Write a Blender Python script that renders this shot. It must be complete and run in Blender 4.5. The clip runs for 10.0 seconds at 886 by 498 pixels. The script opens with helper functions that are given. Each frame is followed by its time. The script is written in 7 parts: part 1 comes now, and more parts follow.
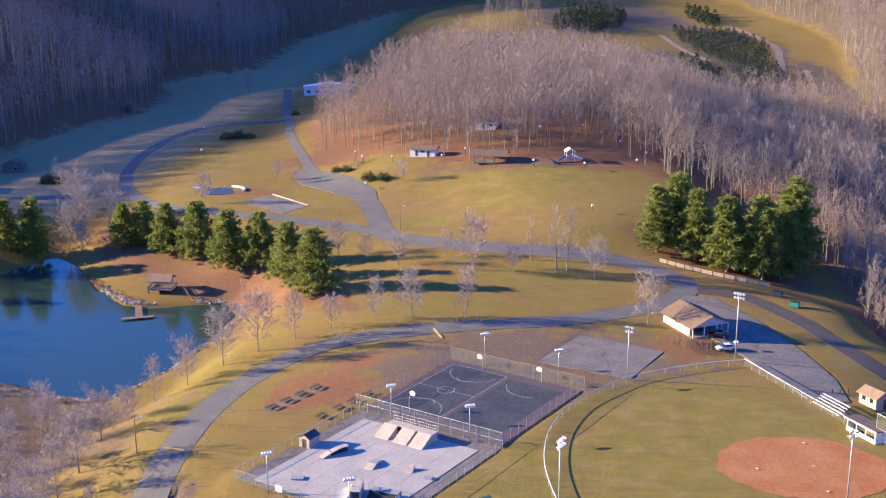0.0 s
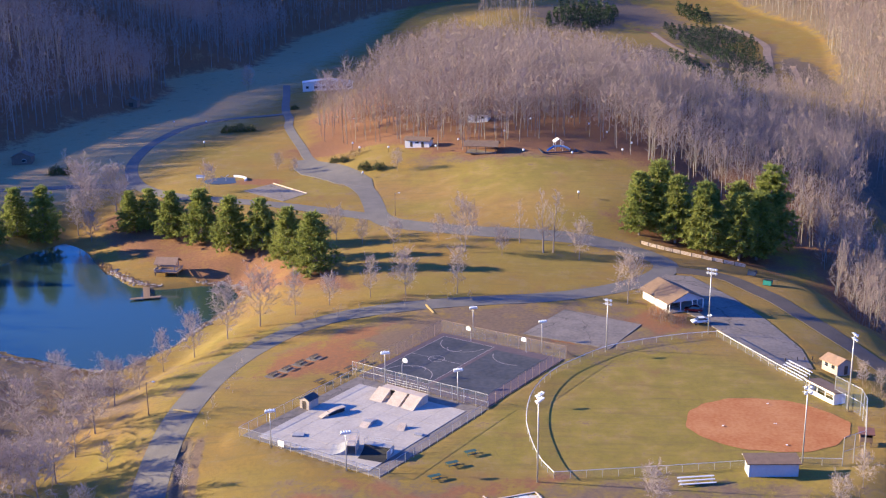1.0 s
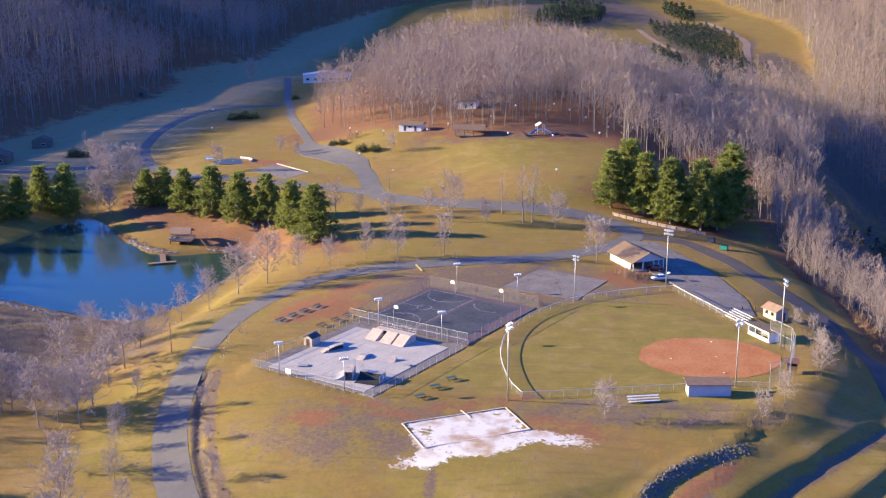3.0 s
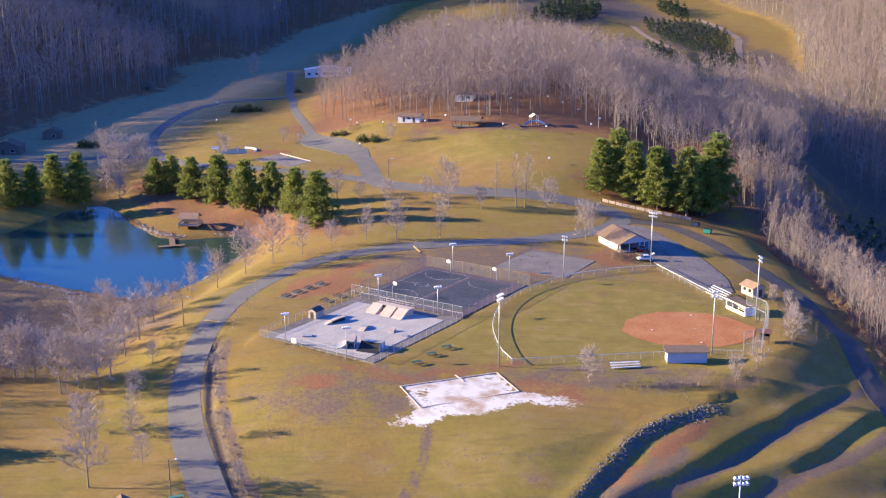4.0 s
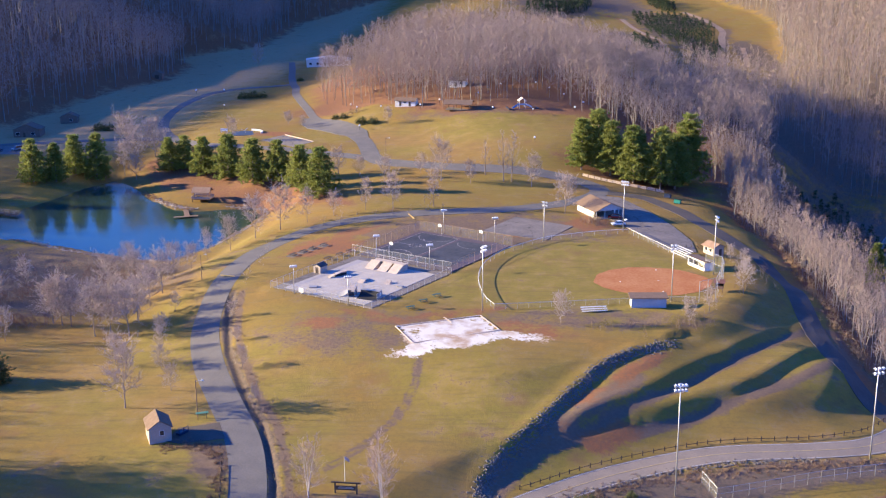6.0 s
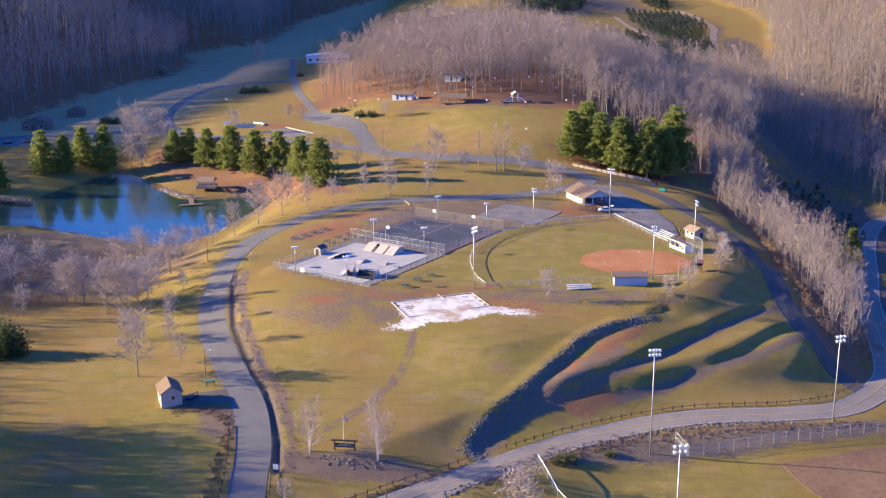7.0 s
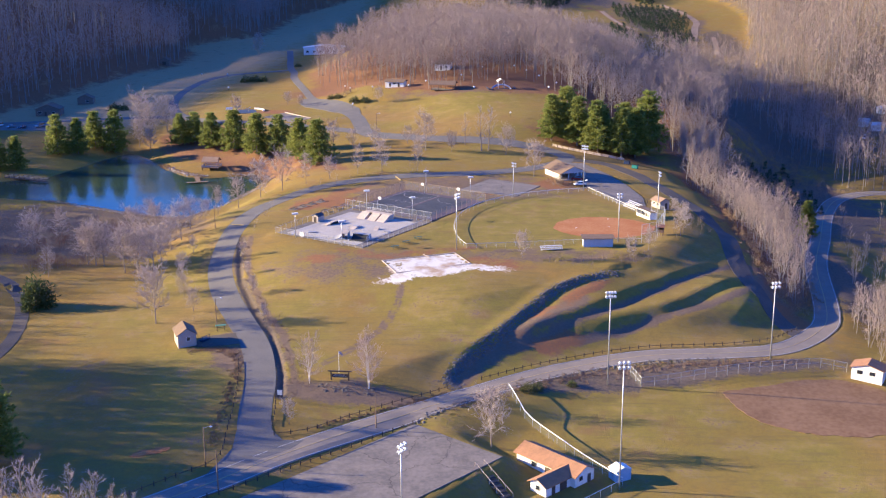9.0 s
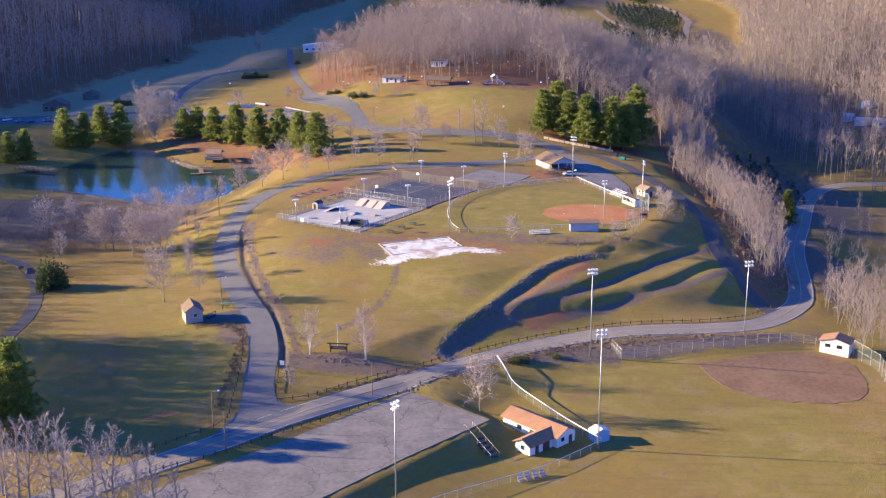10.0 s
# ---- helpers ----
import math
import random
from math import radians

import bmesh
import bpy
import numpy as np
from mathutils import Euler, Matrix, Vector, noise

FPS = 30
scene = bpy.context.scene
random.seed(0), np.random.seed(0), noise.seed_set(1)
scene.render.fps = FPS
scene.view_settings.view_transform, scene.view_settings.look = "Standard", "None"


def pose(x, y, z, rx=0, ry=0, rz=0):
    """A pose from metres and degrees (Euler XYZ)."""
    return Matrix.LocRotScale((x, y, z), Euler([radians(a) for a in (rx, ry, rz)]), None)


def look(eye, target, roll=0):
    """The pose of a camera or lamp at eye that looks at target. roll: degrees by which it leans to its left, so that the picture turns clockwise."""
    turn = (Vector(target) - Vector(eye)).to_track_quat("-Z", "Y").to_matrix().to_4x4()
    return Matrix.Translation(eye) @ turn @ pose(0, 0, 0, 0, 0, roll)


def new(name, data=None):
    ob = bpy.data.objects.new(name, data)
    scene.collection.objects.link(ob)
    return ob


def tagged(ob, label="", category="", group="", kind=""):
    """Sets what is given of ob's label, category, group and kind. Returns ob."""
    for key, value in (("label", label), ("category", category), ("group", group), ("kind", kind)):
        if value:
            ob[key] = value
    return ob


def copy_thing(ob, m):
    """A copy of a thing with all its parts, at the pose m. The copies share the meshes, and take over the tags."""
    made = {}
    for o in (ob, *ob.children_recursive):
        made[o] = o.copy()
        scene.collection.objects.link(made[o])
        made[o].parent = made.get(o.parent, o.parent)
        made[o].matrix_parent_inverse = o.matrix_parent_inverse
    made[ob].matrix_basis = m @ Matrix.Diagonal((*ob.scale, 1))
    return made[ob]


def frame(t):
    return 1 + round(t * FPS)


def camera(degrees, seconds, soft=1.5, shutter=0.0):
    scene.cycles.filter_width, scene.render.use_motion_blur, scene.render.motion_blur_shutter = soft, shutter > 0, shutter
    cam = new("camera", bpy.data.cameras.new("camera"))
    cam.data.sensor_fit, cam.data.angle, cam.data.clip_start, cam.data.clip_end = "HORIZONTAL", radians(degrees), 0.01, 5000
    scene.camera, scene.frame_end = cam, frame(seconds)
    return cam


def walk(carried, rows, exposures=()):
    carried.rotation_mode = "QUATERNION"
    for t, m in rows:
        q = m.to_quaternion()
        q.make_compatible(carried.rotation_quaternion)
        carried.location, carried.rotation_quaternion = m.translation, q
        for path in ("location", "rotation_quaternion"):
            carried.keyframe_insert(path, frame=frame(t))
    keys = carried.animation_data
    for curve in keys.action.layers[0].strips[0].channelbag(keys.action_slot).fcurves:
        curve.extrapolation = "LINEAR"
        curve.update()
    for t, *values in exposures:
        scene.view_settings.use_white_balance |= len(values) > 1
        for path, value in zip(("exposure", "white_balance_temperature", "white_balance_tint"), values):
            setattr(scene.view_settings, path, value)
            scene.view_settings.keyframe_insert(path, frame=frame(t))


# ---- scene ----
cam = camera(41.0, 10.0, 1.2)
PATH = [
    (0, (-1.103, 3.905, 93.338), (-1.224, 5.829, 92.805), -0.4),
    (0.5, (0.495, -4.849, 93.212), (0.374, -2.925, 92.679), -0.5),
    (1, (1.794, -13.772, 93.066), (1.675, -11.848, 92.534), -0.5),
    (1.5, (2.965, -22.7, 92.934), (2.848, -20.775, 92.403), -0.4),
    (2, (4.243, -31.757, 92.789), (4.126, -29.832, 92.259), -0.4),
    (2.5, (5.552, -40.73, 92.773), (5.436, -38.805, 92.243), -0.4),
    (4, (8.486, -67.892, 92.654), (8.372, -65.967, 92.122), -0.3),
    (4.5, (9.538, -76.562, 92.449), (9.424, -74.638, 91.916), -0.3),
    (5, (10.393, -85.457, 92.327), (10.28, -83.533, 91.794), -0.3),
    (5.5, (11.393, -94.268, 92.366), (11.281, -92.344, 91.831), -0.3),
    (7, (15.051, -120.791, 92.39), (14.941, -118.868, 91.853), -0.3),
    (7.5, (16.232, -129.435, 92.339), (16.124, -127.512, 91.801), -0.3),
    (8, (17.568, -138.027, 92.252), (17.461, -136.104, 91.714), -0.3),
    (8.5, (18.794, -146.677, 92.194), (18.689, -144.753, 91.655), -0.3),
    (9, (20.061, -155.43, 92.088), (19.957, -153.507, 91.548), -0.3),
    (9.5, (21.328, -164.328, 91.974), (21.224, -162.404, 91.435), -0.3),
    (10, (22.555, -173.256, 91.942), (22.453, -171.332, 91.403), -0.3),
]
walk(cam, [(t, look(eye, target, roll)) for t, eye, target, roll in PATH], exposures=[(0, 1.61, 4690, 36), (10, 1.66, 4690, 36)])

# ---- world and sun ----
SUN_EL, SUN_AZ = 16.0, 275.0        # degrees; azimuth clockwise from +y, where the sun stands
world = bpy.data.worlds.new("sky")
scene.world = world
world.use_nodes = True
wn = world.node_tree
sky = wn.nodes.new("ShaderNodeTexSky")
sky.sky_type, sky.sun_disc = "NISHITA", False
sky.sun_elevation, sky.sun_rotation = radians(SUN_EL), radians(SUN_AZ)
sky.air_density, sky.dust_density, sky.ozone_density = 1.0, 0.05, 8.3
wn.links.new(sky.outputs[0], wn.nodes["Background"].inputs[0])
wn.nodes["Background"].inputs[1].default_value = 0.092
sun_data = bpy.data.lights.new("sun", "SUN")
sun_data.energy, sun_data.angle, sun_data.color = 5.9, radians(0.6), (1.0, 0.735, 0.215)
sun = new("sun", sun_data)
sun_way = Vector((math.sin(radians(SUN_AZ)) * math.cos(radians(SUN_EL)), math.cos(radians(SUN_AZ)) * math.cos(radians(SUN_EL)), math.sin(radians(SUN_EL))))
sun.matrix_world = look(sun_way * 800, (0, 0, 0))


# ---- materials ----
def mat(name, base, second=None, rough=0.8, metal=0.0, scale=0.6, fine=9.0, bump=0.15, vary=0.0, spec=0.3):
    """A surface of two tones mixed by a coarse and a fine noise, with relief; vary: brightness from piece to piece."""
    m = bpy.data.materials.new(name)
    m.use_nodes = True
    n, l = m.node_tree.nodes, m.node_tree.links
    p = n["Principled BSDF"]
    geo = n.new("ShaderNodeNewGeometry")
    a, b = n.new("ShaderNodeTexNoise"), n.new("ShaderNodeTexNoise")
    a.inputs["Scale"].default_value, b.inputs["Scale"].default_value = scale, fine
    a.inputs["Detail"].default_value, b.inputs["Detail"].default_value = 3, 4
    for t in (a, b):
        l.new(geo.outputs["Position"], t.inputs["Vector"])
    add = n.new("ShaderNodeMath")
    add.operation = "ADD"
    l.new(a.outputs["Fac"], add.inputs[0]), l.new(b.outputs["Fac"], add.inputs[1])
    ramp = n.new("ShaderNodeMapRange")
    ramp.inputs["From Min"].default_value, ramp.inputs["From Max"].default_value = 0.75, 1.25
    l.new(add.outputs[0], ramp.inputs["Value"])
    mix = n.new("ShaderNodeMix")
    mix.data_type = "RGBA"
    second = second or tuple(c * 0.72 for c in base)
    mix.inputs["A"].default_value, mix.inputs["B"].default_value = (*base, 1), (*second, 1)
    l.new(ramp.outputs[0], mix.inputs["Factor"])
    out = mix.outputs["Result"]
    if vary:
        info, hsv, rng = n.new("ShaderNodeObjectInfo"), n.new("ShaderNodeHueSaturation"), n.new("ShaderNodeMapRange")
        rng.inputs["To Min"].default_value, rng.inputs["To Max"].default_value = 1 - vary, 1 + vary
        l.new(info.outputs["Random"], rng.inputs["Value"])
        l.new(rng.outputs[0], hsv.inputs["Value"]), l.new(out, hsv.inputs["Color"])
        out = hsv.outputs["Color"]
    l.new(out, p.inputs["Base Color"])
    p.inputs["Roughness"].default_value, p.inputs["Metallic"].default_value = rough, metal
    p.inputs["Specular IOR Level"].default_value = spec
    if bump:
        bp = n.new("ShaderNodeBump")
        bp.inputs["Strength"].default_value, bp.inputs["Distance"].default_value = bump, 0.05
        l.new(b.outputs["Fac"], bp.inputs["Height"]), l.new(bp.outputs["Normal"], p.inputs["Normal"])
    return m


def leaf_mat(name, base, second, per_island=True, rough=0.75, glow=0.0):
    """Bark, twigs or needles: tone by island and by a slow noise."""
    m = bpy.data.materials.new(name)
    m.use_nodes = True
    n, l = m.node_tree.nodes, m.node_tree.links
    p = n["Principled BSDF"]
    geo, noise_a, mix, add = n.new("ShaderNodeNewGeometry"), n.new("ShaderNodeTexNoise"), n.new("ShaderNodeMix"), n.new("ShaderNodeMath")
    noise_a.inputs["Scale"].default_value = 0.07
    l.new(geo.outputs["Position"], noise_a.inputs["Vector"])
    add.operation = "MULTIPLY_ADD"
    l.new(geo.outputs["Random Per Island"], add.inputs[0])
    add.inputs[1].default_value = 0.5 if per_island else 0.0
    rng = n.new("ShaderNodeMapRange")
    rng.inputs["From Min"].default_value, rng.inputs["From Max"].default_value = 0.35, 0.65
    rng.inputs["To Max"].default_value = 0.5
    l.new(noise_a.outputs["Fac"], rng.inputs["Value"]), l.new(rng.outputs[0], add.inputs[2])
    mix.data_type = "RGBA"
    mix.inputs["A"].default_value, mix.inputs["B"].default_value = (*base, 1), (*second, 1)
    l.new(add.outputs[0], mix.inputs["Factor"]), l.new(mix.outputs["Result"], p.inputs["Base Color"])
    p.inputs["Roughness"].default_value, p.inputs["Specular IOR Level"].default_value = rough, 0.15
    if glow:
        thin, both = n.new("ShaderNodeBsdfTranslucent"), n.new("ShaderNodeMixShader")
        l.new(mix.outputs["Result"], thin.inputs["Color"])
        both.inputs[0].default_value = glow
        l.new(p.outputs[0], both.inputs[1]), l.new(thin.outputs[0], both.inputs[2])
        l.new(both.outputs[0], n["Material Output"].inputs["Surface"])
    return m


def ground_mat():
    m = bpy.data.materials.new("dormant_turf")
    m.use_nodes = True
    n, l = m.node_tree.nodes, m.node_tree.links
    p = n["Principled BSDF"]
    geo = n.new("ShaderNodeNewGeometry")

    def tex(scale, detail=5, rough=0.6):
        t = n.new("ShaderNodeTexNoise")
        t.inputs["Scale"].default_value, t.inputs["Detail"].default_value, t.inputs["Roughness"].default_value = scale, detail, rough
        l.new(geo.outputs["Position"], t.inputs["Vector"])
        return t.outputs["Fac"]

    def span(v, lo, hi):
        r = n.new("ShaderNodeMapRange")
        r.inputs["From Min"].default_value, r.inputs["From Max"].default_value = lo, hi
        l.new(v, r.inputs["Value"])
        return r.outputs[0]

    def blend(f, a, b):
        x = n.new("ShaderNodeMix")
        x.data_type = "RGBA"
        l.new(f, x.inputs["Factor"])
        for v, s in ((a, "A"), (b, "B")):
            if isinstance(v, tuple):
                x.inputs[s].default_value = (*v, 1)
            else:
                l.new(v, x.inputs[s])
        return x.outputs["Result"]

    def cover(name, soft, texture):
        """A patch of another cover, its edge broken up by noise."""
        at = n.new("ShaderNodeAttribute")
        at.attribute_name = name
        s, f = n.new("ShaderNodeMath"), n.new("ShaderNodeMath")
        s.operation = f.operation = "MULTIPLY_ADD"
        l.new(texture, s.inputs[0]), l.new(at.outputs["Fac"], s.inputs[2])
        l.new(fine, f.inputs[0]), l.new(s.outputs[0], f.inputs[2])
        s.inputs[1].default_value, f.inputs[1].default_value = 1.7, 1.0
        return span(f.outputs[0], 1.85 - soft, 1.85 + soft)

    broad, mid, fine, grit = tex(0.025), tex(0.16), tex(1.3), tex(7.0, 3)
    dry = blend(span(mid, 0.38, 0.62), (0.266, 0.160, 0.031), (0.182, 0.119, 0.027))
    lush = blend(span(mid, 0.30, 0.70), (0.195, 0.158, 0.026), (0.262, 0.196, 0.034))
    at_lush = n.new("ShaderNodeAttribute")
    at_lush.attribute_name = "lush"
    s = n.new("ShaderNodeMath")
    s.operation = "MULTIPLY_ADD"
    l.new(span(broad, 0.36, 0.60), s.inputs[0])
    s.inputs[1].default_value = 0.75
    l.new(at_lush.outputs["Fac"], s.inputs[2])
    s.use_clamp = True
    col = blend(s.outputs[0], dry, lush)
    col = blend(span(grit, 0.48, 1.00), col, (0.265, 0.187, 0.078))
    col = blend(span(tex(0.018, 3), 0.50, 0.66), col, (0.262, 0.165, 0.048))
    col = blend(span(fine, 0.46, 1.10), col, (0.115, 0.085, 0.036))
    stretch = n.new("ShaderNodeMapping")
    stretch.inputs["Scale"].default_value = (0.10, 0.85, 1.0)
    stretch.inputs["Rotation"].default_value = (0, 0, radians(-12))
    l.new(geo.outputs["Position"], stretch.inputs["Vector"])
    mown = n.new("ShaderNodeTexNoise")
    mown.inputs["Scale"].default_value, mown.inputs["Detail"].default_value = 1.0, 3
    l.new(stretch.outputs[0], mown.inputs["Vector"])
    col = blend(span(mown.outputs["Fac"], 0.52, 0.80), col, (0.165, 0.125, 0.044))
    col = blend(span(tex(0.09, 6, 0.7), 0.55, 0.72), col, (0.205, 0.125, 0.052))
    col = blend(span(tex(0.45, 4, 0.65), 0.58, 0.74), col, (0.205, 0.145, 0.052))
    # lighter grass colour where the ridge shades the meadow, standing in for skylight
    col = blend(cover("shade_lift", 0.45, mid), col, blend(span(mid, 0.3, 0.7), (0.410, 0.290, 0.150), (0.340, 0.250, 0.125)))
    col = blend(cover("worn", 0.22, mid), col, blend(span(fine, 0.3, 0.7), (0.190, 0.132, 0.088), (0.138, 0.100, 0.070)))
    col = blend(cover("soil", 0.16, mid), col, blend(span(fine, 0.3, 0.7), (0.275, 0.118, 0.048), (0.185, 0.105, 0.055)))
    col = blend(cover("litter", 0.25, mid), col, blend(span(fine, 0.3, 0.7), (0.235, 0.118, 0.060), (0.160, 0.088, 0.050)))
    col = blend(cover("chalk", 0.10, mid), col, blend(span(mid, 0.45, 0.62), (0.66, 0.62, 0.57), (0.42, 0.31, 0.21)))
    col = blend(cover("shrub", 0.2, mid), col, blend(span(fine, 0.35, 0.65), (0.165, 0.120, 0.088), (0.10, 0.082, 0.060)))
    l.new(col, p.inputs["Base Color"])
    p.inputs["Roughness"].default_value, p.inputs["Specular IOR Level"].default_value = 0.95, 0.1
    bp = n.new("ShaderNodeBump")
    bp.inputs["Strength"].default_value, bp.inputs["Distance"].default_value = 0.38, 0.25
    hgt = n.new("ShaderNodeMath")
    hgt.operation = "ADD"
    l.new(fine, hgt.inputs[0]), l.new(grit, hgt.inputs[1])
    l.new(hgt.outputs[0], bp.inputs["Height"]), l.new(bp.outputs["Normal"], p.inputs["Normal"])
    return m


TURF = ground_mat()
ASPHALT = mat("pale_worn_asphalt", (0.152, 0.138, 0.130), (0.113, 0.105, 0.102), 0.9, scale=0.25, fine=3.0)
ASPHALT_ROAD = mat("sun_bleached_asphalt", (0.235, 0.195, 0.160), (0.18, 0.15, 0.128), 0.9, scale=0.25, fine=3.0)
ASPHALT_DARK = mat("dark_asphalt", (0.105, 0.086, 0.072), (0.072, 0.060, 0.051), 0.85, scale=0.2, fine=3.0)
ASPHALT_OLD = mat("cracked_grey_asphalt", (0.215, 0.182, 0.160), (0.135, 0.118, 0.108), 0.9, scale=0.18, fine=1.2)
m_nodes, m_links = ASPHALT_OLD.node_tree.nodes, ASPHALT_OLD.node_tree.links
crack, warp, bend, seam = m_nodes.new("ShaderNodeTexVoronoi"), m_nodes.new("ShaderNodeTexNoise"), m_nodes.new("ShaderNodeVectorMath"), m_nodes.new("ShaderNodeMapRange")
crack.feature = "DISTANCE_TO_EDGE"
crack.inputs["Scale"].default_value, warp.inputs["Scale"].default_value, warp.inputs["Detail"].default_value = 0.065, 0.3, 4
bend.operation = "MULTIPLY_ADD"
bend.inputs[1].default_value = (5, 5, 0)
where = m_nodes.new("ShaderNodeNewGeometry")
m_links.new(where.outputs["Position"], warp.inputs["Vector"]), m_links.new(warp.outputs["Color"], bend.inputs[0]), m_links.new(where.outputs["Position"], bend.inputs[2])
m_links.new(bend.outputs[0], crack.inputs["Vector"]), m_links.new(crack.outputs["Distance"], seam.inputs["Value"])
seam.inputs["From Min"].default_value, seam.inputs["From Max"].default_value, seam.inputs["To Min"].default_value = 0.003, 0.012, 0.62
dark = m_nodes.new("ShaderNodeMix")
dark.data_type, dark.blend_type = "RGBA", "MULTIPLY"
dark.inputs["Factor"].default_value = 1.0
m_links.new(m_nodes["Principled BSDF"].inputs["Base Color"].links[0].from_socket, dark.inputs["A"]), m_links.new(seam.outputs[0], dark.inputs["B"])
m_links.new(dark.outputs["Result"], m_nodes["Principled BSDF"].inputs["Base Color"])
COURT = mat("black_court_paint", (0.040, 0.042, 0.050), (0.075, 0.075, 0.085), 0.75, scale=0.16, fine=1.0)
COURT_EDGE = mat("faded_maroon_court_paint", (0.120, 0.085, 0.095), (0.085, 0.065, 0.075), 0.8, scale=0.3, fine=1.5)
COURT_LINE = mat("scuffed_line_paint", (0.42, 0.36, 0.36), (0.25, 0.22, 0.22), 0.8, scale=1.0, fine=5.0)
CONCRETE = mat("pale_concrete", (0.43, 0.385, 0.345), (0.34, 0.305, 0.275), 0.85, scale=0.22, fine=2.0)
CLAY = mat("red_infield_clay", (0.315, 0.112, 0.030), (0.40, 0.185, 0.066), 0.95, scale=0.16, fine=1.4)
CLAY_BROWN = mat("brown_infield_clay", (0.160, 0.088, 0.042), (0.230, 0.135, 0.070), 0.95, scale=0.12, fine=0.9)
BARK = leaf_mat("grey_bark", (0.20, 0.155, 0.125), (0.30, 0.245, 0.205))
TWIG = leaf_mat("bare_twigs", (0.34, 0.275, 0.235), (0.47, 0.39, 0.34))
FOREST_BARK = leaf_mat("forest_bark", (0.195, 0.172, 0.152), (0.30, 0.268, 0.240))
FOREST_TWIG = leaf_mat("forest_twigs", (0.255, 0.195, 0.168), (0.365, 0.286, 0.248))
BIRCH = leaf_mat("white_birch_bark", (0.62, 0.56, 0.50), (0.45, 0.38, 0.34))
BIRCH_TWIG = leaf_mat("birch_twigs", (0.33, 0.245, 0.21), (0.45, 0.35, 0.30))
NEEDLE = leaf_mat("pine_needles", (0.145, 0.180, 0.036), (0.340, 0.355, 0.072), glow=0.45)
NEEDLE_DARK = leaf_mat("spruce_needles", (0.030, 0.050, 0.022), (0.060, 0.085, 0.035))
CEDAR = leaf_mat("cedar_leaves", (0.050, 0.075, 0.024), (0.105, 0.125, 0.040), glow=0.2)
SHRUB_LEAF = leaf_mat("evergreen_shrub_leaves", (0.075, 0.085, 0.025), (0.14, 0.135, 0.045))
STONE = mat("dark_rubble_stone", (0.165, 0.142, 0.125), (0.105, 0.092, 0.082), 0.9, scale=1.5, fine=7.0)
WHITE = mat("white_paint", (0.78, 0.77, 0.74), (0.66, 0.64, 0.60), 0.6, scale=0.8, fine=6.0, bump=0.05)
GALV = mat("galvanised_steel", (0.55, 0.55, 0.56), (0.42, 0.42, 0.44), 0.45, 0.6, scale=1.0, fine=8.0, bump=0.03)
WOOD_DARK = mat("dark_weathered_wood", (0.10, 0.075, 0.055), (0.065, 0.05, 0.04), 0.85, scale=1.5, fine=8.0)
WOOD = mat("brown_timber", (0.26, 0.17, 0.10), (0.18, 0.12, 0.075), 0.8, scale=1.5, fine=8.0)
YELLOW = mat("yellow_road_paint", (0.66, 0.44, 0.08), (0.5, 0.36, 0.12), 0.7, scale=1.0, fine=6.0, bump=0.05)


# ---- geometry helpers ----
def mesh_object(name, verts, faces, materials, parent=None, index=None, smooth=False):
    me = bpy.data.meshes.new(name)
    me.from_pydata([tuple(v) for v in verts], [], [tuple(f) for f in faces])
    for m in materials:
        me.materials.append(m)
    if index is not None:
        me.polygons.foreach_set("material_index", np.asarray(index, np.int32))
    if smooth:
        me.polygons.foreach_set("use_smooth", np.ones(len(me.polygons), bool))
    me.update()
    ob = new(name, me)
    ob.parent = parent
    return ob


def part(name, bm, material, parent, label="", smooth=False):
    """A bmesh as one mesh object under a thing or a part."""
    bmesh.ops.recalc_face_normals(bm, faces=bm.faces)
    me = bpy.data.meshes.new(name)
    bm.to_mesh(me)
    bm.free()
    me.materials.append(material)
    if smooth:
        me.polygons.foreach_set("use_smooth", np.ones(len(me.polygons), bool))
    ob = new(name, me)
    ob.parent = parent
    return tagged(ob, label)


def thing(name, m, label, category, group="", kind=""):
    ob = new(name)
    ob.empty_display_size = 0.3
    ob.matrix_basis = m
    return tagged(ob, label, category, group, kind)


def box(bm, x, y, z, sx, sy, sz, rz=0.0, rx=0.0, ry=0.0, bevel=0.0):
    """A box by its centre and its size, with edges eased by bevel."""
    made = bmesh.ops.create_cube(bm, size=1.0, matrix=pose(x, y, z, rx, ry, rz) @ Matrix.Diagonal((sx, sy, sz, 1)))
    if bevel:
        edges = list({e for v in made["verts"] for e in v.link_edges})
        bmesh.ops.bevel(bm, geom=edges, offset=bevel, segments=1, affect="EDGES")
    return bm


def boxed(*rows, bevel=0.0):
    bm = bmesh.new()
    for r in rows:
        box(bm, *r, bevel=bevel)
    return bm


